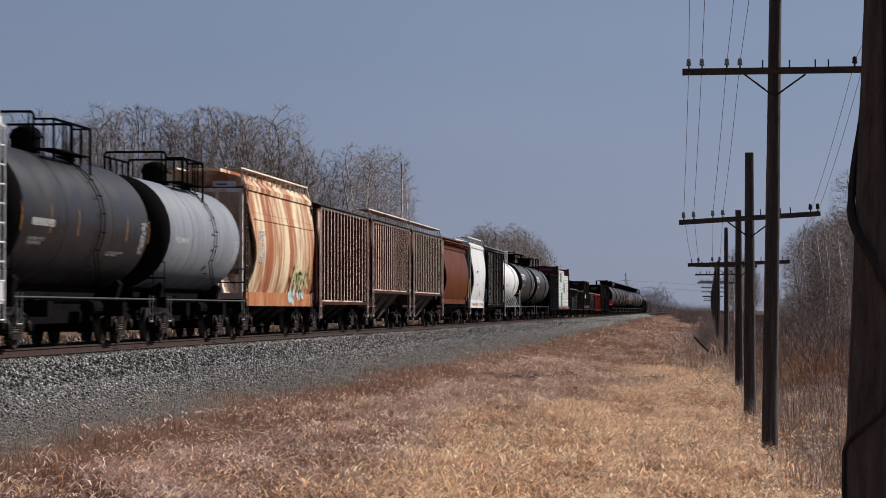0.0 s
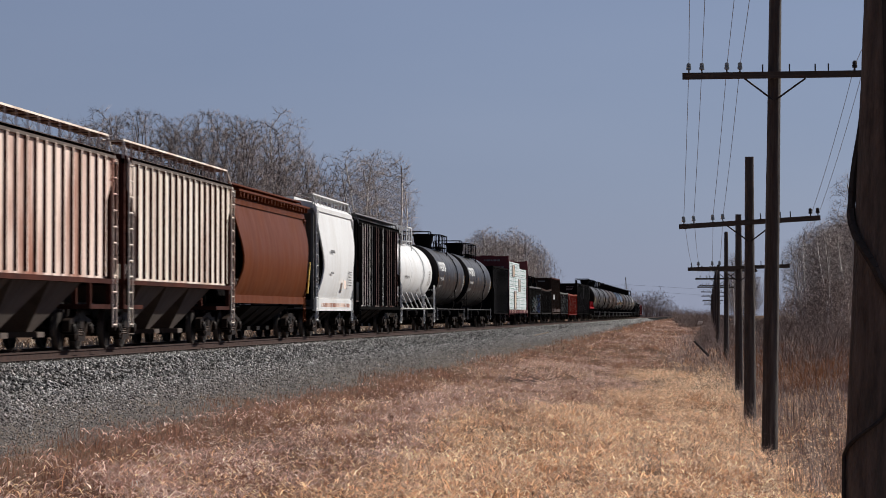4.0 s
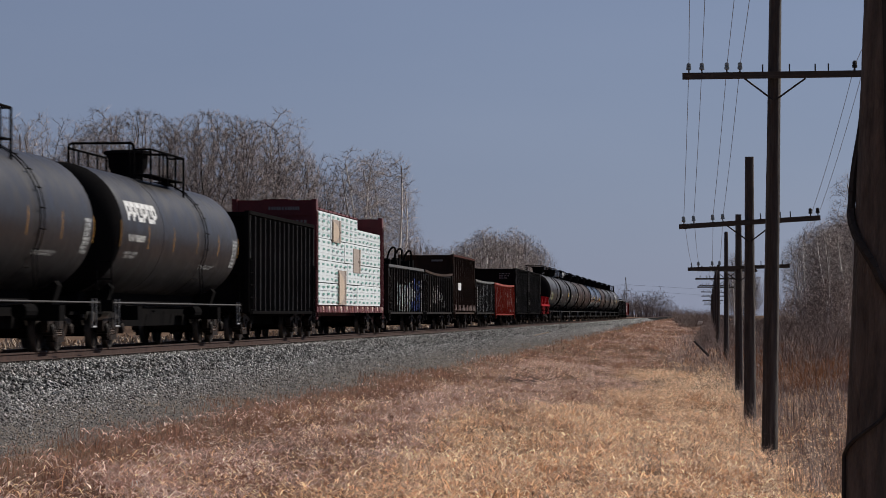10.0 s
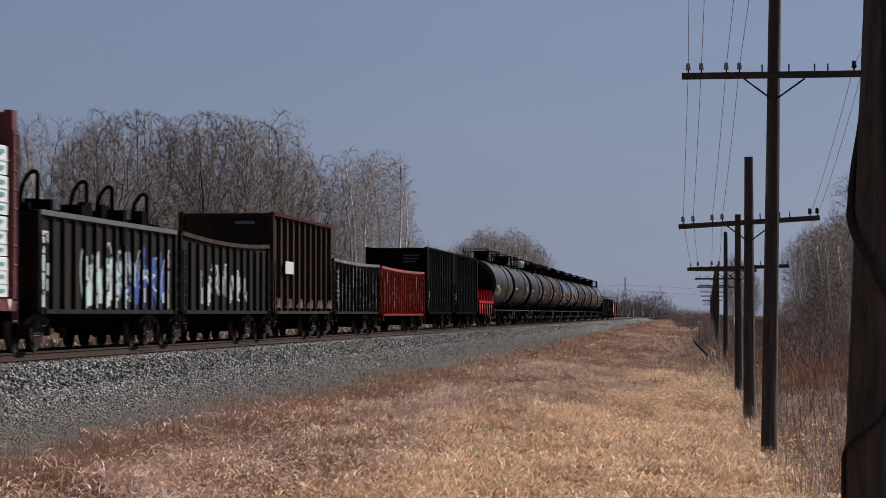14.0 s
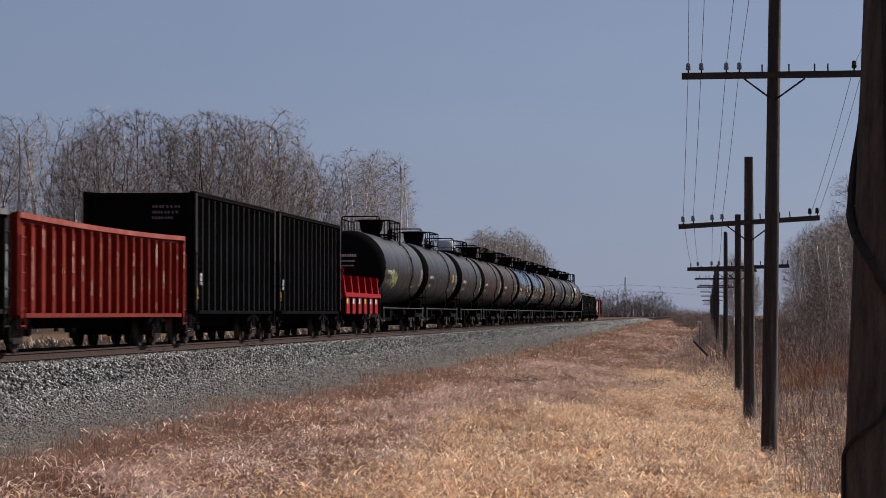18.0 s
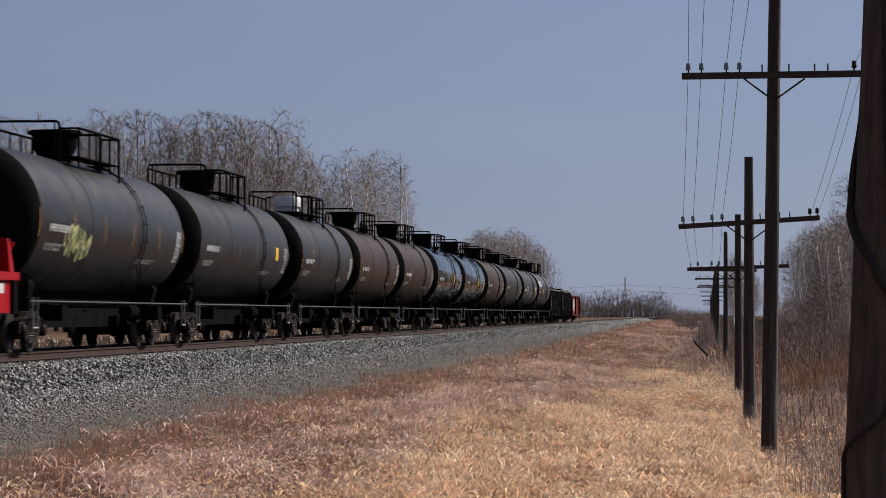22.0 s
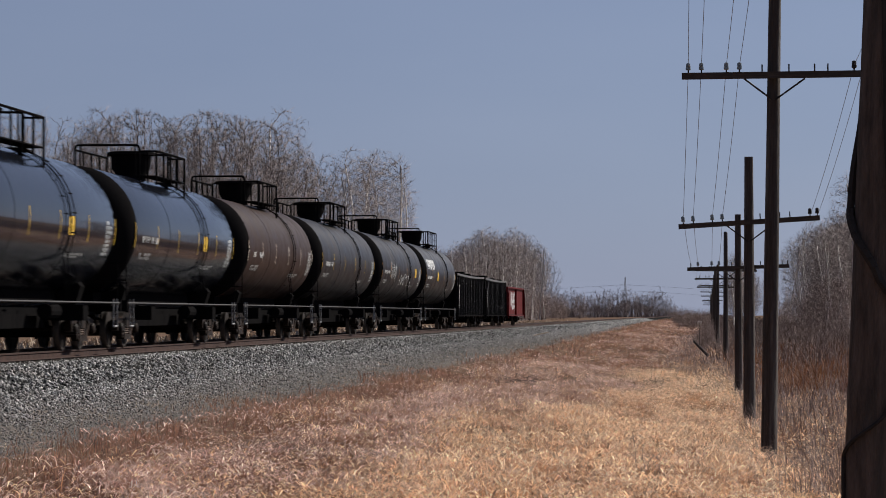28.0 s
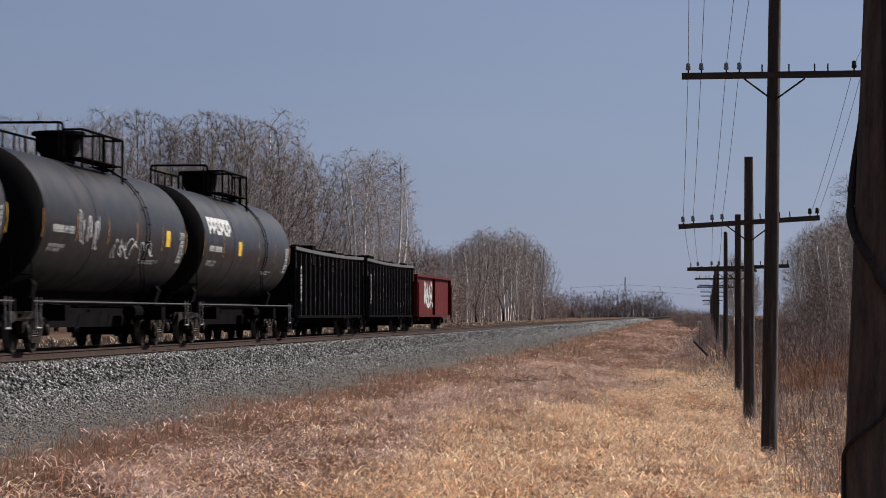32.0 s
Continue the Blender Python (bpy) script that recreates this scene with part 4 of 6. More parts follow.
# --- centre-beam lumber car ---
def lumber_car(s0, s1):
    c, half = car("centre_beam_flat_car", "maroon centre-beam flat car loaded with white-wrapped lumber", "flat car", s0, s1)
    w, zd = 1.45, 1.10
    part("deck", G().box(-w, w, -half + 0.2, half - 0.2, zd - 0.1, zd).box(-0.4, 0.4, -half, half, 0.72, zd - 0.1), M_MAROON, c)
    for sx in (-1, 1):
        x0, x1 = sorted((sx * (w - 0.06), sx * (w + 0.05)))
        part("side_sill", G().box(x0, x1, -half + 0.2, half - 0.2, zd - 0.24, zd - 0.04), M_MAROON, c)
        for i in range(24):
            y = -half + 0.8 + (2 * half - 1.6) * i / 23
            g = G().add([(sx * (w + 0.07), y - 0.16, zd - 0.01), (sx * (w + 0.07), y + 0.16, zd - 0.01), (sx * (w + 0.07), y, zd - 0.24), (sx * (w - 0.02), y - 0.16, zd - 0.01), (sx * (w - 0.02), y + 0.16, zd - 0.01), (sx * (w - 0.02), y, zd - 0.24)],
                        [(0, 1, 2), (3, 5, 4), (0, 3, 4, 1), (1, 4, 5, 2), (2, 5, 3, 0)])
            # every second pocket is pale pink, a highlight painted on the maroon
            part("stake_pocket", g, M_RIBPINK if i % 2 else M_MAROON, c)
    ht = 4.80
    beam = G().box(-0.12, 0.12, -half + 0.4, half - 0.4, ht - 0.2, ht).box(-0.45, 0.45, -half + 0.4, half - 0.4, ht - 0.06, ht)
    for i in range(16):
        y = -half + 0.7 + (2 * half - 1.4) * i / 15
        beam.box(-0.08, 0.08, y - 0.05, y + 0.05, zd, ht)
        beam.box(-0.48, 0.48, y - 0.03, y + 0.03, ht - 0.12, ht + 0.02)
    part("centre_beam", beam, M_MAROON, c)
    for s in (-1, 1):
        y0, y1 = sorted((s * (half - 0.15), s * (half - 0.42)))
        bulk = part("bulkhead", G().box(-w, w, y0, y1, zd, ht - 0.04), M_MAROON, c)
        for z in (1.6, 2.3, 3.0, 3.7, 4.3):
            part("bulkhead_beam", G().box(-w - 0.02, w + 0.02, y0 - 0.05, y1 + 0.05, z - 0.06, z + 0.06), M_MAROON, bulk)
        for x in (-w + 0.06, w - 0.06):
            part("bulkhead_post", G().box(x - 0.09, x + 0.09, y0 - 0.07, y1 + 0.07, zd, ht), M_MAROON, bulk)
        ladder(c, w + 0.04, s * (half - 0.28), 0.6, ht - 0.4, M_MAROON, 0.34)
    trucks(c, half, 2.2)
    coupler(c, half)
    g = G()
    rnd = random.Random(10)
    for r, (x0, x1, hh) in enumerate(((-0.2, 0.9, 0.12), (-0.9, 1.1, 0.16))):
        x = x0
        while x < x1:
            g.box(x, x + hh * 0.5, -half + 0.138, -half + 0.146, 4.42 - 0.5 * r, 4.42 - 0.5 * r + hh)
            x += hh * rnd.uniform(0.6, 0.95)
    tagged(part("end_stencil", g, M_STEEL, c), kind="stuff")
    # wrapped bundles in tiers, both sides of the beam; the last bundle of the top tier is shorter
    rnd = random.Random(11)
    tiers = [(1.12, 1.92), (1.92, 2.72), (2.72, 3.50), (3.50, 4.46)]
    ends = [(-half + 0.5, half - 0.5)] * 4
    bundles = []
    for t, (z0, z1) in enumerate(tiers):
        n = 5
        y0, y1 = ends[t]
        for i in range(n):
            ya, yb = y0 + (y1 - y0) * i / n + 0.02, y0 + (y1 - y0) * (i + 1) / n - 0.02
            zt = z1 if not (t == 3 and i >= n - 2) else z1 - 0.36
            if t < 3:
                ya, yb = ya + 0.9 * (t % 2) * (i > 0), yb + 0.9 * (t % 2) * (i < n - 1)
            for sx in (1, -1):
                j = rnd.uniform(-0.02, 0.02)
                x0, x1 = sorted((sx * 0.14, sx * (1.40 + j)))
                g, k = G(), 9
                vs = []
                for q in range(k + 1):
                    y = ya + (yb - ya) * q / k
                    o = rnd.uniform(0, 0.022) * sx
                    xo, xi = (x1, x0) if sx > 0 else (x0, x1)
                    vs += [(xi, y, z0 + 0.012), (xo + o, y, z0 + 0.012), (xo + o * rnd.uniform(0.3, 1.6), y, (z0 + zt) / 2), (xo + o, y, zt - 0.03), (xo - 0.03 * sx, y, zt - 0.01), (xi, y, zt - 0.01)]
                g.add(vs, [(6 * q + e, 6 * q + (e + 1) % 6, 6 * q + 6 + (e + 1) % 6, 6 * q + 6 + e) for q in range(k) for e in range(6)] + [tuple(range(6)), tuple(range(6 * k, 6 * k + 6))])
                ob = part("wrapped_lumber", g, M_WRAP, c, "lumber bundle in white plastic wrap printed with green marks")
                if sx > 0:
                    bundles.append((ob, ya, yb, z0, zt, x1))
                    ink = G()
                    rows = max(1, round((zt - z0) / 0.25))
                    cols = max(2, round((yb - ya) / 1.25))
                    for r in range(rows):
                        for q in range(cols):
                            y = ya + (yb - ya) * (q + 0.5) / cols + rnd.uniform(-0.02, 0.02)
                            z = z0 + (zt - z0) * (r + 0.5) / rows + rnd.uniform(-0.015, 0.015)
                            d = rnd.uniform(0.25, 0.29)
                            ink.box(1.428, 1.434, y - d, y + d, z - 0.04, z + 0.035)
                    fold = G()
                    for r in range(1, rows):
                        z = z0 + (zt - z0) * r / rows
                        fold.box(1.424, 1.432, ya + 0.05, yb - 0.05, z - 0.008, z + 0.008)
                    part("wrap_fold", fold, M_WRAPFOLD, ob)
                    tagged(part("printed_mark", ink, M_GREENINK, ob), kind="stuff")
                for y in (ya + 0.7, yb - 0.7):
                    part("strap", G().box(x0 - 0.025, x1 + 0.025, y - 0.02, y + 0.02, zt - 0.01, zt), M_STEEL, ob)
    # torn openings in the wrap with the paper and boards behind
    for y, z0, z1, wd, curl in ((-half + 6.0, 3.42, 4.25, 2.4, -1), (-half + 12.2, 2.40, 3.32, 2.3, 0), (-half + 7.7, 1.15, 2.42, 2.3, 1)):
        part("torn_patch", G().box(1.424, 1.446, y - wd / 2, y + wd / 2, z0, z1), M_TORN, c, "torn brown paper showing through the wrap")
        part("torn_edge", G().box(1.446, 1.456, y + wd * 0.1, y + wd / 2, z0 + 0.45 * (z1 - z0), z0 + 0.5 * (z1 - z0)).box(1.446, 1.456, y + wd * 0.30, y + wd * 0.34, z0, z1), M_SLOPE, c)
        if curl:
            # a roll's end, half of it hidden behind the wrap
            rz, ry, yc, zc = (z1 - z0) * 0.46, wd * 0.72, y - wd * 0.48, (z0 + z1) / 2 - 0.04
            side_ = 1
            ring = [(side_ * ry * math.cos(k * math.pi / 14), rz * math.sin(k * math.pi / 14)) for k in range(-7, 8)]
            n = len(ring)
            g = G().add([(1.448, yc + p, zc + q) for p, q in ring] + [(1.475, yc + p * 0.94, zc + q * 0.94) for p, q in ring],
                        [(k, (k + 1) % n, n + (k + 1) % n, n + k) for k in range(n)] + [tuple(range(n, 2 * n))])
            part("exposed_roll", g, M_LUMBER, c)
    return c


def red_dump_car(s0, s1):
    c, half = car("side_dump_car", "bright red low side-dump car with open ribbed body", "dump car", s0, s1)
    w = 1.52
    part("underframe", G().box(-0.4, 0.4, -half, half, 0.72, 1.0).box(-1.2, 1.2, -half + 0.3, half - 0.3, 0.86, 1.02), M_BLACK, c)
    part("lower_side", G().box(w - 0.1, w - 0.05, -half + 0.2, half - 0.2, 0.82, 1.48), M_BRIGHTRED, c)
    part("lower_side", G().box(-w + 0.05, -w + 0.1, -half + 0.2, half - 0.2, 0.82, 1.48), M_BRIGHTRED, c)
    part("side_rail", G().box(w - 0.12, w + 0.03, -half + 0.1, half - 0.1, 1.46, 1.62), M_BRIGHTRED, c)
    for i in range(7):
        y = -half + 0.35 + (2 * half - 0.7) * i / 6
        part("side_post", G().box(w - 0.06, w + 0.02, y - 0.16, y + 0.16, 0.8, 1.5), M_BLACK, c)
        if i < 6:
            yy = y + (2 * half - 0.7) / 12
            part("reflector", G().box(w - 0.052, w - 0.044, yy - 0.22, yy + 0.22, 1.2, 1.4), M_YELLOW if i % 3 == 0 else M_MARK, c)
    part("body_floor", G().box(-w + 0.3, w - 0.3, -half + 0.2, half - 0.2, 1.40, 1.56), M_BRIGHTRED, c)
    # side walls set back behind tapered ribs, under a thin top rail
    for sx in (-1, 1):
        # walls and inner plates: shade of the recess painted as darker red
        part("set_back_wall", G().extrude([(sx * (w - 0.62), 1.56), (sx * (w - 0.56), 1.56), (sx * (w - 0.46), 2.24), (sx * (w - 0.52), 2.24)], -half + 0.3, half - 0.3), M_DARKRED, c)
        part("top_rail", G().box(min(sx * (w - 0.54), sx * (w - 0.44)), max(sx * (w - 0.54), sx * (w - 0.44)), -half + 0.3, half - 0.3, 2.22, 2.28), M_BRIGHTRED, c)
        for i in range(6):
            y = -half + 0.5 + (2 * half - 1.0) * i / 5
            g = G().add([(sx * (w - 0.56), y - 0.17, 1.58), (sx * (w - 0.02), y - 0.17, 1.6), (sx * (w - 0.10), y - 0.06, 2.28), (sx * (w - 0.56), y - 0.06, 2.28), (sx * (w - 0.56), y + 0.17, 1.58), (sx * (w - 0.02), y + 0.17, 1.6), (sx * (w - 0.10), y + 0.06, 2.28), (sx * (w - 0.56), y + 0.06, 2.28)],
                        [(0, 1, 2, 3), (7, 6, 5, 4), (1, 5, 6, 2), (0, 4, 5, 1), (3, 2, 6, 7), (0, 3, 7, 4)])
            part("wall_rib", g, M_BRIGHTRED, c)
            if 0 < i < 5:
                part("inner_plate", G().box(min(sx * (w - 0.40), sx * (w - 0.36)), max(sx * (w - 0.40), sx * (w - 0.36)), y + 0.25, y + (2 * half - 1.0) / 5 - 0.25, 1.6, 1.98), M_DARKRED, c)
    for s, top in ((-1, 2.62), (1, 2.3)):
        y0, y1 = sorted((s * (half - 0.2), s * (half - 0.3)))
        part("end_wall", G().extrude([(-w + 0.35, 1.5), (w - 0.35, 1.5), (w - 0.05, top - 0.1), (w - 0.3, top), (-w + 0.3, top), (-w + 0.05, top - 0.1)], y0, y1), M_BRIGHTRED, c)
    trucks(c, half, 1.7)
    coupler(c, half)
    return c


def scuffs_and_glints(c, half, ribs, n, seed, mat):
    """Places on the ribs worn to a paler colour, with bright glints painted the same way."""
    rnd = random.Random(seed)
    for k in range(n):
        y = -half + 0.37 + (2 * half - 0.74) * rnd.randrange(ribs) / (ribs - 1) + rnd.uniform(-0.03, 0.03)
        z, w = rnd.uniform(0.9, 2.3), rnd.uniform(0.008, 0.022)
        part("paint_scuff", G().box(1.511, 1.517, y - w, y + w, z, z + rnd.uniform(0.08, 0.45)), mat, c)


# ---- the train, front to rear ----
curved_hopper(34.5, 50.35, M_WHITE, "off-white covered hopper car with white end ladder", rail_mat=M_WHITE, w=1.5, bulge=0.08, ze=4.4, zr=4.6)
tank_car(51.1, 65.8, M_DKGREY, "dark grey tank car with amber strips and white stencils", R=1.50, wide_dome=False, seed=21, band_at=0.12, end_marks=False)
tank_car(67.1, 79.8, M_LTGREY, "light blue-grey tank car with ends shaded black in paint and domed fittings", R=1.46, wide_dome=False, seed=22, marks=0, band_at=0.16, end_marks=False)

c, half = curved_hopper(80.5, 95.0, M_RUSTY, "cream curved-side hopper car streaked with orange rust", bays=3, ze=4.42, zr=4.84, rail_mat=M_RIBGREY, end_mat=M_RIBGREY, raised=-0.04, ladder_mat=M_SLOPE, roof_mat=M_RUSTY, sill_mat=M_SILLRUST, bulge=0.24, round_ends=0.8)
part("name_panel", G().box(0.35, 1.05, -half + 0.225, -half + 0.24, 4.46, 4.64), M_MARK, c)
part("name_stripe", G().box(0.46, 0.78, -half + 0.217, -half + 0.225, 4.52, 4.56), M_GREYGON, c)
bars(c, 1.56, -half + 1.6, -half + 2.7, 2.2, 3.2, 6, seed=31)
scribble(c, 0, 1.45, 2.25, half - 6.0, half - 2.0, M_GRAFGREEN, 4, 7, 0.08, flat=1.585)
scribble(c, 0, 1.0, 1.5, half - 5.6, half - 2.4, M_GRAFTEAL, 14, 6, 0.08, flat=1.395)
part("plate_seam", G().box(1.50, 1.512, -half + 0.8, half - 0.8, 3.52, 3.55), M_RUSTY, c)
part("plate_seam", G().box(1.45, 1.462, -half + 0.7, half - 0.7, 3.72, 3.75), M_RUSTY, c)

ribbed_hopper(95.9, 110.5, M_RIBPINK, M_RIBPINK, "cream ribbed covered hopper with rib sides shaded in brown", ribs=14, seam=2.85, rd=0.10, rw=0.085, walkway=False)
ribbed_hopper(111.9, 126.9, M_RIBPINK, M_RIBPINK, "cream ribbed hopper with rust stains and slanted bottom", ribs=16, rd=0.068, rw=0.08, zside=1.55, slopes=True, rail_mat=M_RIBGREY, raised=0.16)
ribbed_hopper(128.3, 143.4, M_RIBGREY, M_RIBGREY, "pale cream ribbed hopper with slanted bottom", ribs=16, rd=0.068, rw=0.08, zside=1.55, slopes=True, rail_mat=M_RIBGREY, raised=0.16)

c, half = curved_hopper(144.3, 159.6, M_OXIDE, "red-brown cylindrical covered hopper with worn streaks", bays=4, w=1.30, bulge=0.28, ze=4.05, zr=4.4, zside=1.35, panel_low=0.22, rail_mat=M_OXIDE, end_mat=M_BLACK, raised=0.0, round_ends=0.75, roof_mat=M_OXIDE)
part("running_board_edge", G().box(1.35, 1.5, -half + 0.2, half - 0.2, 4.38, 4.44), M_OXIDE, c)
for i in range(22):
    y = -half + 0.6 + (2 * half - 1.2) * i / 21
    part("roof_bracket", G().box(0.9, 1.48, y - 0.05, y + 0.05, 4.22, 4.38), M_OXIDE, c)
part("handrail", G().line([(1.55, half - 0.5, 2.55), (1.57, half - 1.2, 1.5)], 0.03), M_YELLOW, c, "yellow grab rail")

c, half = curved_hopper(162.0, 172.45, M_WHITE, "short white two-bay covered hopper with raised walkway", bays=2, ze=4.46, zr=4.74, rail_mat=M_WHITE, end_mat=M_GREYGON, raised=0.06, roof_mat=M_WHITE, bulge=0.22, round_ends=0.8)
bars(c, 1.585, -2.8, -1.6, 2.92, 3.10, 1, M_STEEL, 41, fill=0.6)
bars(c, 1.585, -2.8, -1.9, 2.2, 2.32, 1, M_STEEL, 42, fill=0.6)
bars(c, 1.57, 2.5, 3.5, 1.8, 2.4, 6, M_STEEL, 43, fill=0.4)
part("orange_notice", G().box(1.578, 1.584, 0.9, 1.5, 1.75, 2.05), M_RIBPINK, c)
bars(c, 1.385, -4.0, 4.2, 1.02, 1.2, 1, M_RIBPINK, 44)

ribbed_hopper(173.3, 188.3, M_BLACK, M_BLACK, "black ribbed hopper car with chalky, mauve and white bays", ribs=17, rw=0.13, rd=0.072, side=M_BLACK, rail_mat=M_STEEL, chord=M_BLACK,
              rib_mats=(M_CHALK, M_CHALK, M_STEEL, M_CHALK, M_GREYGON, None, M_MAUVE, M_MAUVE, None, M_MARK, None, M_MAUVE, M_SLOPE, M_MAUVE, None, M_MAUVE, M_BROWNHOP),
              bays=(M_CHALK, M_GREYGON, M_BLACK, M_GREYGON, M_BLACK, M_BLACK, M_MAUVE, M_MAUVE, M_BLACK, M_BROWNHOP, M_BLACK, M_MAUVE, M_BLACK, M_BROWNHOP, M_MAUVE, M_BLACK))


tank_car(188.7, 205.0, M_WHITE, "white tank car with white railings and braces", R=1.46, rail_mat=M_WHITE, cap=M_WHITE, marks=0, seed=51, platform=False, end_shade=False, end_marks=False, stencil=False)
wt, half = TRAIN[-1][0], 8.15
shell_bars(wt, 1.46, -16, -9, -5.6, -3.4, 1, M_GREYGON, 54)
shell_bars(wt, 1.46, -24, 4, 5.4, 6.4, 6, M_GREYGON, 55)
for i in range(7):
    y = -half + 1.5 + (2 * half - 3.0) * i / 6
    part("side_brace", G().line([(1.49, y, 1.06), (1.16, y - 0.35, 1.80)], 0.032), M_WHITE, wt)
for s in (-1, 1):
    part("end_hoop", G().line([(1.5, s * (half - 0.1), 0.4), (1.5, s * (half - 0.1), 2.0), (1.5, s * (half - 0.22), 2.2), (1.5, s * (half - 0.5), 2.2), (1.5, s * (half - 0.62), 2.0), (1.5, s * (half - 0.62), 0.4)], 0.028), M_WHITE, wt)
    part("stirrup", G().line([(1.5, s * (half - 0.1), 0.42), (1.5, s * (half - 0.62), 0.42)], 0.028).line([(1.5, s * (half - 0.1), 0.75), (1.5, s * (half - 0.62), 0.75)], 0.022), M_WHITE, wt)
ladder(wt, 1.52, 2.45, 0.35, 1.75, M_WHITE, 0.4)
part("head_opening", G().lathe([(-half + 0.5, 0.4), (-half + 0.9, 0.42)], 18, "y", (1.0, 0, 2.3)), M_BLACK, wt)
tank_car(205.8, 223.0, M_SATIN, "black tank car with a white block-lettered mark", logo=-7.0, mark_mat=M_ORANGE, seed=52)
tank_car(224.4, 242.7, M_SATIN, "black tank car with a white block-lettered mark", logo=-7.5, mark_mat=M_ORANGE, seed=53)

gondola(244.0, 258.6, M_BLACK, "high-sided black ribbed gondola car", h=3.85, ribs=15, rib_mat=M_WORNBLACK)
lumber_car(259.0, 280.0)

c, half = gondola(281.6, 297.3, M_DARKGON, "sooty gondola with blue and white graffiti, scrap on top", h=2.92, ribs=15, rib_d=0.10, top_mat=M_GREYGON)
scribble(c, 0, 1.1, 2.3, -half + 8.4, half - 1.6, M_GRAFBLUE, 8, 16, 0.09, flat=1.426)
scribble(c, 0, 1.1, 2.45, -half + 4.6, half - 1.6, M_GRAFWHITE, 9, 14, 0.03, flat=1.432)
scribble(c, 0, 1.1, 2.3, -half + 4.4, half - 5.2, M_GRAFTEAL, 19, 7, 0.045, flat=1.429)
rnd = random.Random(18)
for i, m in enumerate((M_GRAFTEAL, None, None, None, M_GRAFTEAL, M_GRAFWHITE, M_GRAFTEAL, M_GRAFWHITE, M_GRAFTEAL, M_GRAFBLUE, M_GRAFBLUE, M_GRAFBLUE, M_GRAFBLUE, M_GRAFWHITE)):
    y = -half + 0.37 + (2 * half - 0.74) * i / 14
    z = 0.93
    while m and z < 2.1:
        e = z + rnd.uniform(0.2, 0.6)
        part("paint_patch", G().box(1.511, 1.516, y - 0.047, y + 0.047, z, min(e, 2.45)), m if rnd.random() < 0.55 else M_GRAFWHITE if rnd.random() < 0.7 else M_GRAFTEAL, c)
        z = e + rnd.uniform(0.0, 0.22)
bay = (2 * half - 0.74) / 14
for i, m in enumerate((M_GRAFWHITE, M_GRAFTEAL, M_GRAFWHITE, M_GRAFTEAL, M_GRAFWHITE)):
    part("paint_patch", G().box(1.418, 1.425, -half + 0.7 + 0.15 * (i % 2), -half + 1.15 + 0.12 * (i % 3), 0.95 + 0.33 * i, 1.2 + 0.33 * i), m, c)
rnd = random.Random(21)
for i, m in enumerate((M_GRAFTEAL, None, None, None, M_GRAFTEAL, M_GRAFTEAL, M_GRAFTEAL, M_GRAFWHITE, None, M_GRAFBLUE, M_GRAFBLUE, M_GRAFBLUE, M_GRAFBLUE, None)):
    if m is None:
        continue
    for k in range(3):
        y0 = -half + 0.37 + bay * (i + rnd.uniform(0.3, 0.75))
        z0 = rnd.uniform(0.95, 1.75)
        part("paint_patch", G().box(1.418, 1.423 + 0.001 * k, y0, y0 + bay * rnd.uniform(0.2, 0.38), z0, z0 + rnd.uniform(0.25, 0.6)), m if k or i % 2 else M_GRAFWHITE, c)
g = G()
rnd = random.Random(12)
for i in range(46):
    x, y = rnd.uniform(-1.2, 1.2), rnd.uniform(-half + 0.8, half - 0.8)
    g.box(x, x + rnd.uniform(0.1, 0.5), y, y + rnd.uniform(0.2, 0.9), 2.4, 2.85 + rnd.uniform(0, 0.5))
tagged(part("scrap_load", g, M_BLACK, c, "dark heap of scrap pieces"), kind="stuff")
for y in (-half + 1.6, -half + 6.4, -half + 9.2, -half + 13.4):
    part("bent_pipe", G().line([(1.12, y, 2.5), (1.12, y, 3.74), (1.04, y, 3.79), (0.94, y, 3.74), (0.82, y, 3.55), (0.76, y, 3.3), (0.76, y, 2.6)], 0.05), M_BLACK, c)
    part("load_beam", G().box(-0.9, 0.9, y + 0.5, y + 2.6, 2.75, 3.0).box(-0.5, 0.7, y + 1.0, y + 2.2, 3.0, 3.18), M_BLACK, c)

c, half = gondola(297.6, 313.0, M_DARKGON, "sooty gondola with sagging sides and white scrawls", h=2.93, ribs=13, sag=0.12, rib_d=0.10, rib_mat=M_DARKGON, top_mat=M_BROWNGON)
scribble(c, 0, 1.2, 2.2, -half + 4.5, half - 4.5, M_GRAFWHITE, 15, 12, 0.03, flat=1.432)
rnd = random.Random(22)
for i in range(30):
    y0, z0 = -half + 3.4 + 0.28 * i + rnd.uniform(-0.1, 0.1), rnd.uniform(1.0, 1.6)
    part("paint_streak", G().box(1.418, 1.426, y0, y0 + rnd.uniform(0.06, 0.2), z0, z0 + rnd.uniform(0.2, 0.9)), M_GRAFWHITE, c)
c, half = gondola(313.5, 327.9, M_BROWNGON, "high dark brown ribbed gondola with a white notice", h=3.98, ribs=11, top_mat=M_BROWNHOP)
part("notice", G().box(1.515, 1.535, -half + 2.6, -half + 4.4, 2.1, 2.5), M_MARK, c)
part("end_notice", G().box(0.3, 0.9, -half + 0.135, -half + 0.15, 3.62, 3.72), M_STEEL, c)
for i in range(6):
    y = -half + 0.9 + (2 * half - 1.8) * i / 5
    part("foot_gusset", G().extrude([(y - 0.5, 1.0), (y + 0.5, 1.0), (y + 0.3, 1.3)], 1.45, 1.56, "x"), M_MAUVE, c)
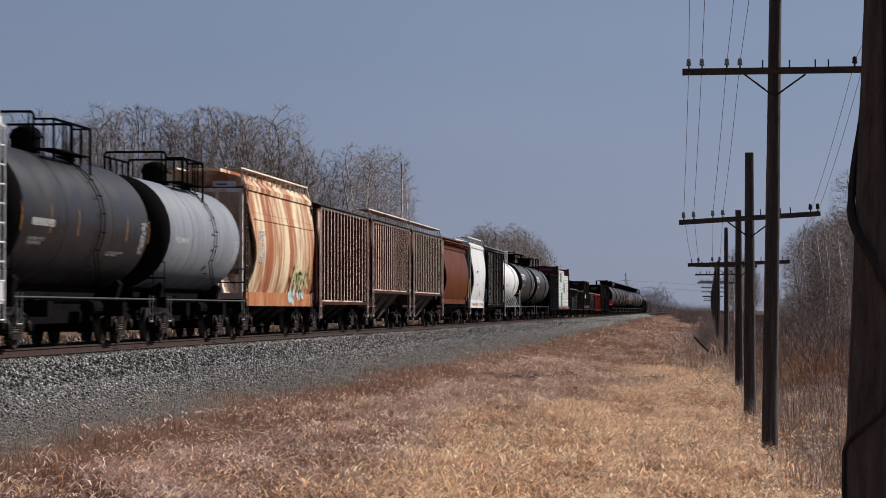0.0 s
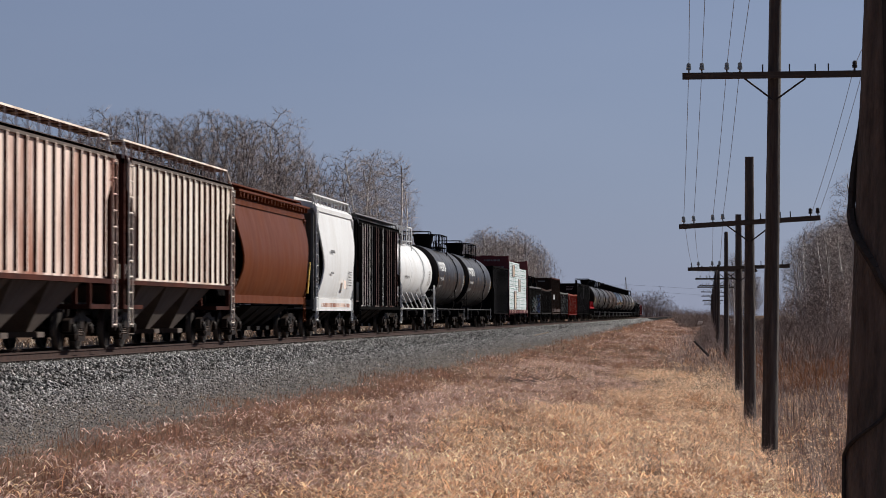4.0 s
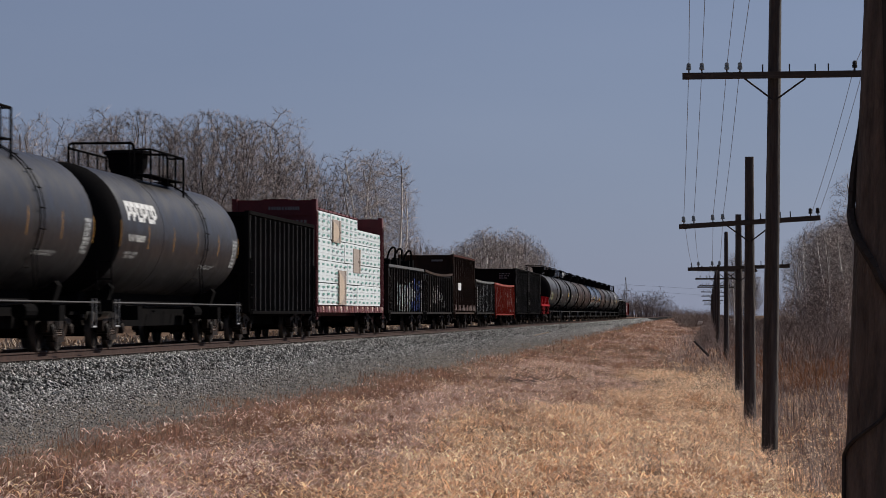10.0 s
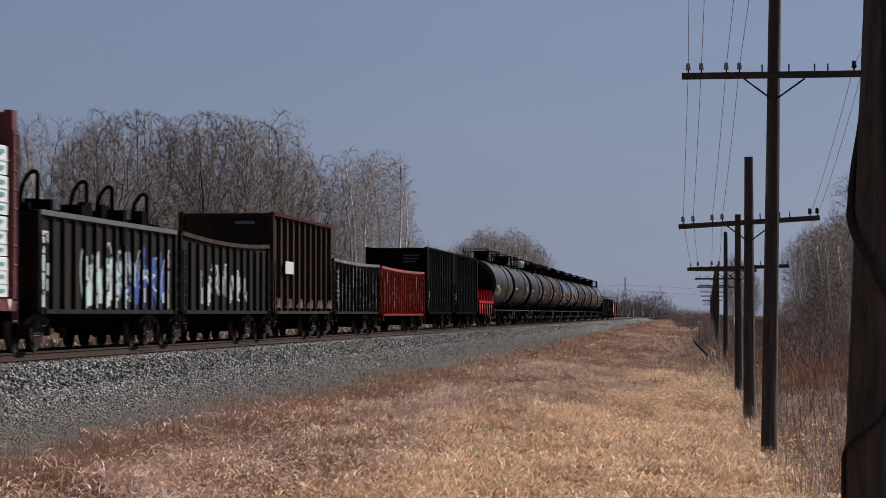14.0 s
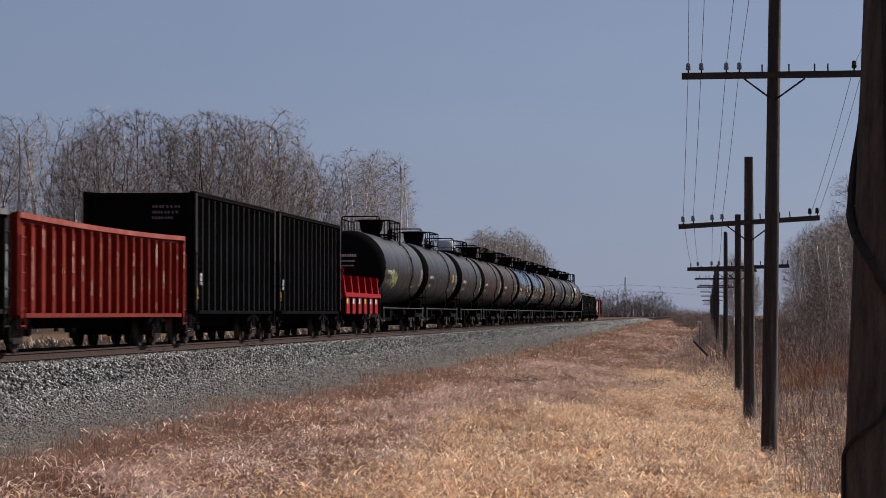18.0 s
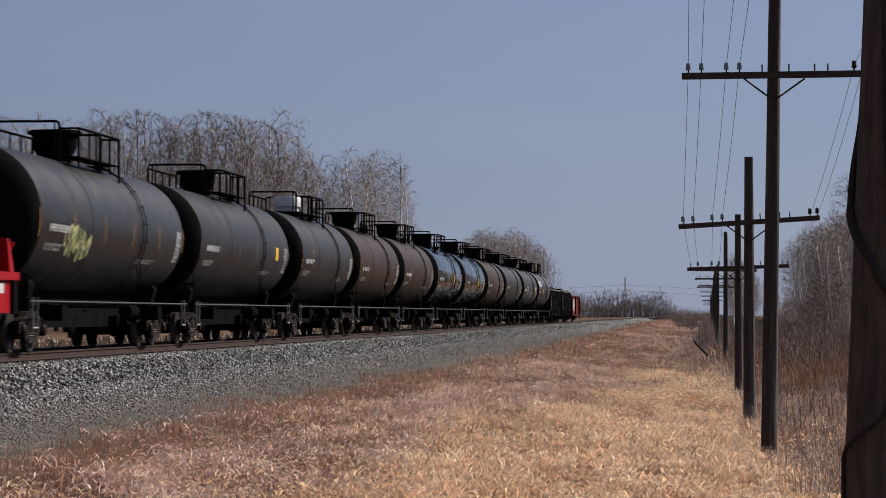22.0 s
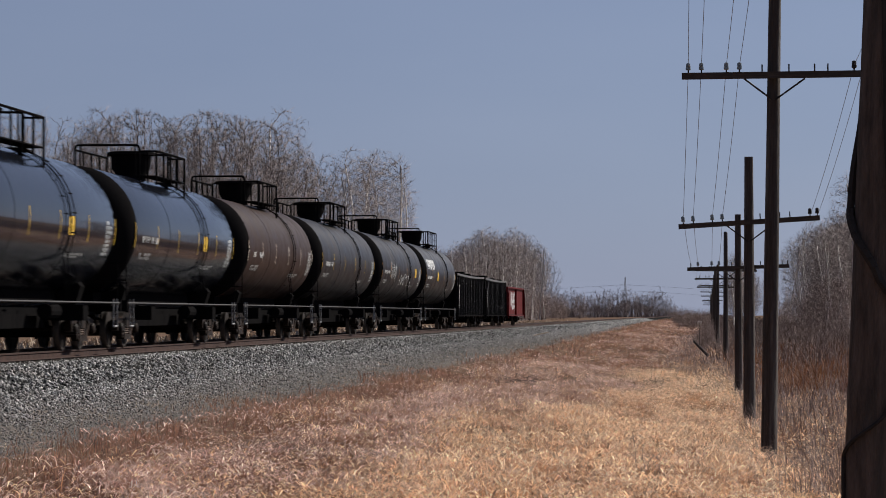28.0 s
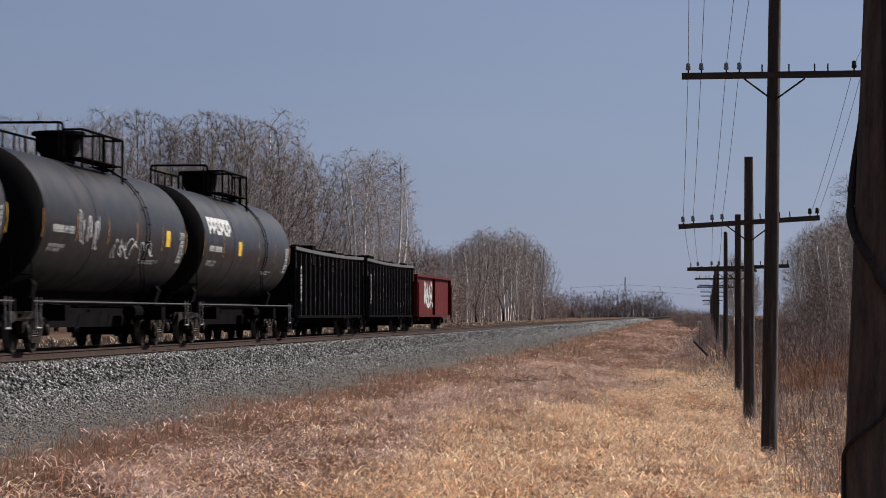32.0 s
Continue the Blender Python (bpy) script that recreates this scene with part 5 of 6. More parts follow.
c, half = gondola(328.3, 343.3, M_DARKGON, "sooty ribbed gondola with worn grey ribs and white patches", h=2.82, ribs=14, sag=0.05, rib_w=0.09, rib_mat=M_WORNBLACK, top_mat=M_WORNRIB)
bars(c, 1.525, -half + 0.95, -half + 1.35, 1.2, 2.4, 7, M_DIMMARK, seed=61, fill=0.6)
scuffs_and_glints(c, half, 14, 90, 32, M_GRAFWHITE)
c, half = gondola(343.8, 362.4, M_RED, "orange-red ribbed gondola with scuffed paint", h=2.80, ribs=20, sag=0.06, zside=0.78, rib_mat=M_REDRIB, top_mat=M_ORANGETOP)
scuffs_and_glints(c, half, 20, 46, 31, M_RIBPINK)

for s0, s1, sd_ in ((363.5, 378.1, 71), (378.6, 394.4, 72)):
    c, half = gondola(s0, s1, M_BLACK, "tall black ribbed gondola with white end stencils", h=4.04, ribs=15, rib_w=0.06, rib_mat=M_WORNBLACK)
    for y in (-half + 0.3, half - 0.3):
        part("corner_post", G().box(1.40, 1.535, y - 0.13, y + 0.13, 0.9, 4.0), M_WORNBLACK, c)
    g = G()
    rnd = random.Random(sd_)
    for r in range(3):
        x = 0.35
        while x < 1.1 - 0.1 * r:
            g.box(x, x + 0.05, -half + 0.238, -half + 0.246, 3.62 - 0.15 * r, 3.69 - 0.15 * r)
            x += rnd.uniform(0.07, 0.12)
    tagged(part("end_stencil", g, M_STEEL, c), kind="stuff")
    bars(c, 1.525, -half + 0.9, -half + 1.2, 1.55, 1.9, 3, seed=sd_)
    part("reflector", G().box(1.52, 1.526, -half + 0.35, -half + 0.55, 1.2, 1.5), M_YELLOW, c)
red_dump_car(395.4, 407.4)

tank_car(408.3, 426.0, M_SATIN, "black tank car with yellow-green graffiti and stencils", seed=81, mark_mat=M_ORANGE, graf=((-33, -3, -5.6, -2.9, M_GRAFGREEN, 3, 12, 0.035),))
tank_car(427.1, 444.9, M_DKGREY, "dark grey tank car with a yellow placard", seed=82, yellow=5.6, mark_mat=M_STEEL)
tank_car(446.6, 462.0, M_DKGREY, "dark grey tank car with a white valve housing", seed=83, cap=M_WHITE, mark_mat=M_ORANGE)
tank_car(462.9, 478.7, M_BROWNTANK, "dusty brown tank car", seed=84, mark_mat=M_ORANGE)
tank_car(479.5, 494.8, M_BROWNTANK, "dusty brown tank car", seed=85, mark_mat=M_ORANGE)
tank_car(495.9, 511.5, M_GLOSS, "glossy black tank car with a yellow placard", seed=86, yellow=2.5, mark_mat=M_YELLOW)
tank_car(512.3, 528.1, M_GLOSS, "glossy black tank car with a yellow placard", seed=87, yellow=2.5, mark_mat=M_YELLOW)
tank_car(529.3, 544.6, M_BROWNTANK, "dusty brown tank car with pale stencils", seed=88, mark_mat=M_RIBGREY)
tank_car(545.8, 563.3, M_DKGREY, "grey tank car with pale amber strips", seed=89, mark_mat=M_YELLOW)
tank_car(564.8, 582.7, M_DKGREY, "dark grey tank car with white scrawled graffiti", seed=90, yellow=5.6, mark_mat=M_ORANGE,
         graf=((-20, 10, -4.6, -2.6, M_GRAFWHITE, 5, 7, 0.018), (-26, -6, -1.0, 3.6, M_GRAFWHITE, 6, 8, 0.016)))
tank_car(583.8, 601.4, M_SATIN, "black tank car with a white block-lettered mark", seed=91, logo=-7.1, yellow=-2.0, mark_mat=M_ORANGE)
for s0, s1, sd_ in ((602.0, 621.4, 92), (622.2, 640.9, 93)):
    c, half = gondola(s0, s1, M_BLACK, "black ribbed gondola car with small white marks", h=3.02, ribs=17, zside=0.72, sag=0.06, rib_mat=M_WORNBLACK, top_mat=M_GREYGON)
    bars(c, 1.525, -half + 1.3, -half + 1.55, 1.2, 2.4, 9, seed=sd_)
    rnd = random.Random(sd_ + 5)
    for i in range(14):
        y = -half + 0.37 + (2 * half - 0.74) * rnd.randrange(17) / 16
        z = rnd.uniform(1.1, 2.7)
        # pale marks: worn spots and painted glints on the ribs
        part("paint_scuff", G().box(1.516, 1.524, y - 0.02, y + 0.02, z, z + rnd.uniform(0.05, 0.22)), M_STEEL, c)
    g = G()
    rnd = random.Random(sd_)
    for i in range(40):
        x, y = rnd.uniform(-1.2, 1.1), rnd.uniform(-half + 0.8, half - 1.0)
        g.box(x, x + rnd.uniform(0.1, 0.5), y, y + rnd.uniform(0.2, 1.0), 2.5, 2.95 + rnd.uniform(0, 0.25))
    tagged(part("scrap_load", g, M_BLACK, c), kind="stuff")
c, half = gondola(642.4, 660.6, M_DARKRED, "dark red end car with white painted patch", h=2.66, ribs=3, zside=0.72, rib_w=0.05)
scribble(c, 0, 1.25, 2.4, -4.6, -0.6, M_GRAFWHITE, 33, 9, 0.09, flat=1.39)
scribble(c, 0, 1.05, 1.5, -3.4, 0.2, M_GRAFWHITE, 34, 5, 0.06, flat=1.392)


# ---- motion of the train ----
def along(t):
    """How far the train has come after t seconds; it slows a little."""
    return SPEED * (t - 0.0010747 * (t - 16) ** 2)


def motions():
    for c, s in TRAIN:
        walk(c, [(t, pose(TRACK_X, s - along(t), RAIL_Z)) for t in (0, 4, 8, 12, 16, 20, 24, 28, 32)])
    # all wheels roll alike: each place in the truck has one roll, which the others of that place share
    for (x, y, turned), obs in ROLLING.items():
        rows = []
        for k in range(32 * FPS + 1):
            roll = math.degrees((along(k / FPS) - along(0)) / 0.457) % 360
            rows.append((k / FPS, pose(x, y, 0.457, -roll if turned else roll, 0, turned)))
        walk(obs[0], rows)
        for ob in obs[1:]:
            ob.rotation_mode = "QUATERNION"
            keys = ob.animation_data_create()
            keys.action = obs[0].animation_data.action
            keys.action_slot = obs[0].animation_data.action_slot


# ---- telegraph line ----
def telegraph_pole(x, y, h, r, arm_z=None, arm=3.1, lean=0.0, turn=0.0, pins=True, label="weathered wooden telegraph pole with one crossarm", vine=False, sink=0.9, fitted="LLLL....RR", rough=0.0):
    c = thing("telegraph_pole", label, "utility pole", "telegraph poles beside the track")
    c.matrix_world = pose(x, y, 0, 0, lean, 0)
    n = 16
    prof, rnd = [], random.Random(int(y * 10))
    for i in range(n + 1):
        q = i / n
        prof.append((-sink + (h + sink) * q, r * (1.12 - 0.36 * q) * (1 + rnd.uniform(-0.03, 0.03))))
    prof.append((h + 0.05, r * 0.45))
    if rough:
        # a split, knotty trunk with ridges along it
        g, rings, around = G(), 120, 40
        vs = []
        for i in range(rings + 1):
            q = i / rings
            for k in range(around):
                a = 2 * math.pi * k / around
                rr = r * (1.12 - 0.36 * q) * (1 + rough * (0.5 * math.sin(5 * a + 3 * math.sin(4 * q)) + 0.4 * math.sin(11 * a + 9 * q) + 0.35 * math.sin(3 * a + 31 * q) * math.sin(17 * q) + rnd.uniform(-0.45, 0.45)))
                vs.append((math.cos(a) * rr, math.sin(a) * rr, -sink + (h + sink) * q))
        g.add(vs, [(i * around + k, i * around + (k + 1) % around, (i + 1) * around + (k + 1) % around, (i + 1) * around + k) for i in range(rings) for k in range(around)] + [tuple(range(rings * around, (rings + 1) * around))])
        shaft = part("shaft", g, M_NEARPOLE if vine else M_POLE, c, smooth=True)
    else:
        shaft = part("shaft", G().lathe(prof, 18, "z"), M_POLE, c, smooth=True)
    if arm_z is not None:
        base = Matrix.Translation((0, -r - 0.045, arm_z)) @ pose(0, 0, 0, 0, turn, 0)
        part("crossarm", G().box(-arm / 2, arm / 2, -0.045, 0.045, -0.055, 0.055), M_ARM, c, at=base)
        for s in (-1, 1):
            part("arm_brace", G().line([(s * 0.02, -r - 0.02, arm_z - 0.42), (s * 0.52, -r - 0.02, arm_z - 0.05)], 0.016, n=5), M_IRON, c)
        xs = [-1.44, -1.22, -0.80, -0.58, -0.2, 0.25, 0.68, 0.90, 1.34, 1.50]
        for px, k in zip(xs, fitted):
            if px > arm / 2:
                continue
            p = part("pin", G().tube((px, 0, 0.05), (px, 0, 0.18), 0.014, n=6), M_IRON, c, at=base)
            if k != ".":
                m = M_INSUL if k == "L" else M_IRON
                part("insulator", G().lathe([(0.10, 0.030), (0.11, 0.045), (0.15, 0.043), (0.155, 0.032), (0.165, 0.040), (0.21, 0.036), (0.225, 0.015)], 10, "z", (px, 0, 0)), m, p, smooth=True)
    if vine:
        pi = math.pi
        # each stem: thickness and its turns about the pole, (height, angle)
        for k, (thick, way) in enumerate((
                (0.030, ((4.4, -4.4), (3.5, -3.9), (2.95, -3.3), (2.45, -1.7), (2.1, -0.3), (1.5, 1.4))),
                (0.014, ((2.4, 0.6), (1.9, 0.0), (1.55, -1.3), (1.25, -2.9), (0.8, -2.7), (0.3, -1.8), (0.0, -1.5))),
                (0.018, ((8.6, -1.4), (7.0, -1.7), (6.0, -1.3), (4.6, -1.9), (3.4, -1.6), (2.6, -1.2))),
                (0.012, ((8.8, -0.8), (6.5, -1.2), (5.0, -0.6), (3.2, -1.1), (2.6, -0.4))))):
            g, pts = G(), []
            for (za, aa), (zb, ab) in zip(way, way[1:]):
                for i in range(9):
                    q = i / 9
                    e = q * q * (3 - 2 * q)
                    zz, ang = za + (zb - za) * q, aa + (ab - aa) * (0.5 * q + 0.5 * e)
                    rr = r * (1.12 - 0.36 * zz / h) + thick * 0.8
                    pts.append((math.cos(ang) * rr, math.sin(ang) * rr, zz))
            g.line(pts, thick, n=6)
            part("vine_stem", g, M_VINE, c, "thick dark climbing stem", smooth=True)
    return c


POLES = [
    # x, y, height, radius, crossarm height, lean
    (1.06, 19.5, 9.17, 0.185, 8.07, 2.15), (1.04, 49.2, 9.16, 0.125, 6.23, 0.9), (0.93, 64.2, 5.67, 0.125, 4.22, 0.0), (0.97, 89.0, 5.25, 0.12, 3.62, -0.2),
    (0.95, 146.0, 6.29, 0.13, 4.39, 0.0), (0.72, 196.0, 5.48, 0.13, 4.58, 0.3), (0.75, 246.0, 6.08, 0.13, 4.48, -0.4), (0.7, 296.0, 6.11, 0.13, 5.11, 0.4),
    (0.8, 346.0, 5.92, 0.13, 4.82, 0.0), (0.7, 396.0, 5.65, 0.13, 4.65, 0.6), (0.9, 446.0, 5.66, 0.13, 4.26, -0.5), (0.7, 496.0, 5.54, 0.13, 4.44, 0.2),
    (0.9, 546.0, 5.85, 0.13, 4.25, 0.8), (0.8, 600.0, 5.73, 0.13, 4.13, 0.0)]


def telegraph_line():
    for i, (x, y, h, r, az, lean) in enumerate(POLES):
        fit = "LLLL....RR" if i in (1, 2) else ".LLL...R.."
        telegraph_pole(x, y, h, r, az, lean=lean, turn=(0, -1.3, -3.5, -1.6, 0.6)[i] if i < 5 else (-1) ** i * 0.6, vine=(i == 0), rough=0.022 if i == 0 else 0.03 if i < 4 else 0.0, fitted=fit,
                       label="near weathered telegraph pole wound with dark stems" if i == 0 else "weathered wooden telegraph pole with one crossarm")
    for k, px in enumerate((-1.44, -1.22, -0.80, -0.58, 1.34, 1.50)):
        g = G()
        for (xa, ya, ha, ra, aza, la), (xb, yb, hb, rb, azb, lb) in zip(POLES, POLES[1:9]):
            sag = 0.05 + 0.004 * (yb - ya)
            a, b = Vector((xa + px + math.tan(radians(la)) * aza, ya - ra - 0.05, aza + 0.16)), Vector((xb + px + math.tan(radians(lb)) * azb, yb - rb - 0.05, azb + 0.16))
            pts = []
            for i in range(15):
                q = i / 14
                p = a.lerp(b, q)
                p.z -= sag * 4 * q * (1 - q)
                pts.append(p)
            g.line(pts, 0.0045, n=4)
        ob = new("telegraph_wire", g.mesh("telegraph_wire", M_WIRE))
        tagged(ob, "thin sagging wire strung between telegraph poles", "wire", "telegraph wires")


telegraph_line()


# ---- trees ----
def colonise(seed, spots, stem, step, kill, reach, lift=0.1, rounds=110):
    """Branches that grow from the stem towards spots in the crown's room until each spot is reached."""
    rnd = np.random.default_rng(seed)
    nodes = [np.array(p, float) for p in stem]
    parent = [-1] + list(range(len(stem) - 1))
    P = np.array(nodes)
    d2 = ((spots[:, None] - P[None]) ** 2).sum(-1)
    near, dist = d2.argmin(1), np.sqrt(d2.min(1))
    alive = dist > kill
    for _ in range(rounds):
        act = alive & (dist < reach)
        if not act.any():
            break
        way = spots[act] - np.array(nodes)[near[act]]
        way /= np.linalg.norm(way, axis=1)[:, None]
        pull = np.zeros((len(nodes), 3))
        np.add.at(pull, near[act], way)
        grow = np.unique(near[act])
        fresh = []
        for k in grow:
            v = pull[k]
            v = v / (np.linalg.norm(v) + 1e-6) + rnd.normal(0, 0.13, 3) + (0, 0, lift)
            v /= np.linalg.norm(v) + 1e-6
            nodes.append(nodes[k] + v * step)
            parent.append(int(k))
            fresh.append(len(nodes) - 1)
        N = np.array([nodes[i] for i in fresh])
        e2 = ((spots[:, None] - N[None]) ** 2).sum(-1)
        best, bd = e2.argmin(1), np.sqrt(e2.min(1))
        closer = bd < dist
        near[closer], dist[closer] = np.array(fresh)[best[closer]], bd[closer]
        alive &= dist > kill
    return np.array(nodes), parent


def tree_segments(seed, height, wide, low=0.25, fork=0.3, peak=0.55, room=1500, step=0.5, base=0.3, lift=0.1, twigs=3, power=2.3, bend=0.1, long=0.9, shell=0.5, uneven=1.0):
    """Wood of a bare tree: (start, radius, end, radius) pieces, thick ones and twigs. fork: how high the stem runs before it divides;
    low, peak and wide shape the crown."""
    rnd = np.random.default_rng(seed)
    spots = []
    while len(spots) < room:
        q = rnd.random(600) * (1 - low) + low
        r = np.where(q > peak, np.sqrt(np.clip(1 - ((q - peak) / (1.0 - peak)) ** 2, 0, 1)), np.sqrt(np.clip(1 - ((peak - q) / (peak - low + 0.1)) ** 2, 0, 1)))
        a, u = rnd.uniform(0, 6.283, 600), rnd.random(600) ** shell
        lump = 1 + uneven * (0.16 * np.sin(3 * a + seed) * np.sin(9 * q + seed) + 0.1 * np.sin(7 * a + 13 * q))
        keep = rnd.random(600) < r + 0.05 + (0.3 if shell < 0.5 else 0.0)
        spots += [(wide * r[i] * u[i] * lump[i] * math.cos(a[i]), wide * r[i] * u[i] * lump[i] * math.sin(a[i]), height * q[i]) for i in range(600) if keep[i]]
    spots = np.array(spots[:room])
    n = max(3, int(height * fork / step))
    stem, sway = [], rnd.uniform(0, 6.28)
    for i in range(n + 1):
        q = i / n
        stem.append((bend * height * 0.12 * math.sin(2.2 * q + sway) * q, bend * height * 0.12 * math.cos(1.7 * q + sway) * q, -0.3 + (height * fork + 0.3) * q))
    P, parent = colonise(seed, spots, stem, step, step * 1.9, max(6.0, height * 0.4), lift)
    m = len(P)
    size = np.zeros(m)
    kids = np.zeros(m, int)
    for i in range(m - 1, 0, -1):
        if size[i] == 0:
            size[i] = 0.0125 ** power
        size[parent[i]] += size[i]
        kids[parent[i]] += 1
    rad = size ** (1 / power)
    k = base / rad[0]
    rad = np.where(rad > 0.06, rad * (1 + (k - 1) * np.clip((rad - 0.06) / (rad[0] - 0.06), 0, 1)), rad)
    rad[: n + 1] = np.maximum(rad[: n + 1], np.linspace(base, base * (0.55 if fork > 0.6 else 0.8), n + 1) if fork < 0.6 else np.linspace(base, base * 0.34, n + 1))
    wood = [(P[parent[i]], min(rad[parent[i]], rad[i] * 1.25), P[i], rad[i]) for i in range(1, m)]
    fine = []
    for i in range(1, m):
        if rad[i] > 0.05:
            continue
        d = P[i] - P[parent[i]]
        d /= np.linalg.norm(d)
        for t in range(twigs if kids[i] else twigs + 2):
            v = d * 0.8 + rnd.normal(0, 0.55, 3) + (0, 0, 0.25)
            v /= np.linalg.norm(v)
            e = P[i] + v * long * rnd.uniform(0.4, 1.1)
            fine.append((P[i], 0.017, e, 0.010))
            if rnd.random() < 0.6:
                v2 = v + rnd.normal(0, 0.6, 3)
                s = P[i] + (e - P[i]) * rnd.uniform(0.4, 0.9)
                fine.append((s, 0.013, s + v2 / np.linalg.norm(v2) * long * rnd.uniform(0.25, 0.6), 0.007))
    return wood, fine


def prisms(segs, thick=1.0):
    """Three-sided tapering prisms along the segments."""
    P0 = np.array([s[0] for s in segs])
    P1 = np.array([s[2] for s in segs])
    R0 = np.array([s[1] for s in segs])[:, None] * thick
    R1 = np.array([s[3] for s in segs])[:, None] * thick
    D = P1 - P0
    D /= np.linalg.norm(D, axis=1)[:, None]
    A = np.cross(D, np.where(np.abs(D[:, 2:3]) < 0.9, [[0, 0, 1.0]], [[1.0, 0, 0]]))
    A /= np.linalg.norm(A, axis=1)[:, None]
    B = np.cross(D, A)
    V = []
    for k in range(3):
        c, s = math.cos(k * 2.0944), math.sin(k * 2.0944)
        V.append(P0 + (A * c + B * s) * R0)
    for k in range(3):
        c, s = math.cos(k * 2.0944), math.sin(k * 2.0944)
        V.append(P1 + (A * c + B * s) * R1)
    V = np.stack(V, 1).reshape(-1, 3)
    o = np.arange(len(segs))[:, None, None] * 6
    F = (o + np.array([[0, 1, 4, 3], [1, 2, 5, 4], [2, 0, 3, 5]])[None]).reshape(-1, 4)
    return V, F


def spikes(segs):
    """Three-sided pointed twigs along the segments."""
    P0, P1 = np.array([s[0] for s in segs]), np.array([s[2] for s in segs])
    R = np.array([s[1] for s in segs])[:, None] * 0.85
    D = P1 - P0
    D /= np.linalg.norm(D, axis=1)[:, None]
    A = np.cross(D, np.where(np.abs(D[:, 2:3]) < 0.9, [[0, 0, 1.0]], [[1.0, 0, 0]]))
    A /= np.linalg.norm(A, axis=1)[:, None]
    B = np.cross(D, A)
    V = np.stack([P0 + A * R, P0 + (B * 0.866 - A * 0.5) * R, P0 - (B * 0.866 + A * 0.5) * R, P1 + D * 0.1], 1).reshape(-1, 3)
    F = (np.arange(len(segs))[:, None, None] * 4 + np.array([[0, 1, 3], [1, 2, 3], [2, 0, 3]])[None]).reshape(-1, 3)
    return V, F


def tree_kind(seed, height, label, bark, limb, twig, **kw):
    wood, fine = tree_segments(seed, height, **kw)
    t = thing("bare_tree", label, "tree", "bare trees of the wood")
    thick = [s for s in wood if s[3] > 0.085]
    thin = [s for s in wood if s[3] <= 0.085]
    part("trunk", raw("trunk", *prisms(thick), bark), None, t)
    tagged(part("branchwork", raw("branchwork", *prisms(thin), limb), None, t), kind="stuff")
    part("crown", raw("crown", *spikes(fine), twig), None, t)
    return t


def grove(name, label, category, seed, spots, mat, stems=26, wide=0.4, trunked=False):
    """Many like bushes or far trees, too many to count, in one mesh."""
    rnd = random.Random(seed)
    segs = []
    for k in range(stems):
        p = Vector((rnd.gauss(0, 0.5), rnd.gauss(0, 0.5), -0.1))
        d = Vector((rnd.gauss(0, wide), rnd.gauss(0, wide), 1)).normalized()
        step, r = 10 / 4 * rnd.uniform(0.5, 1.0), 0.09
        for q in range(4):
            e = p + d * step
            segs.append((p.copy(), r, e.copy(), r * 0.75))
            for m in range(2):
                tip = e + (d + Vector((rnd.uniform(-1, 1), rnd.uniform(-1, 1), rnd.uniform(-0.4, 0.6)))).normalized() * step * rnd.uniform(0.4, 0.9)
                segs.append((e.copy(), r * 0.5, tip, r * 0.3))
            p, r = e, r * 0.75
            d = (d + Vector((rnd.gauss(0, 0.25), rnd.gauss(0, 0.25), 0.05))).normalized()
    if trunked:
        wood, fine = tree_segments(seed, 10, wide=2.6, low=0.12, fork=0.12, peak=0.7, room=150, step=0.7, base=0.2, lift=0.4, twigs=1, long=1.3)
        segs = [(p, r * 1.5, q, s * 1.5) for p, r, q, s in wood] + [(p, r * 2.6, q, s * 2.6) for p, r, q, s in fine]
    V, F = prisms(segs)
    top = V[:, 2].max()
    vs, fs = [], []
    for k, (x, y, height) in enumerate(spots):
        a, s = rnd.uniform(0, 6.28), height / top
        ca, sa = math.cos(a) * s, math.sin(a) * s
        vs.append(np.stack([V[:, 0] * ca - V[:, 1] * sa + x, V[:, 0] * sa + V[:, 1] * ca + y, V[:, 2] * s + soil(x, y)], -1))
        fs.append(F + k * len(V))
    tagged(new(name, raw(name, np.concatenate(vs), np.concatenate(fs), mat)), label, category, kind="stuff")


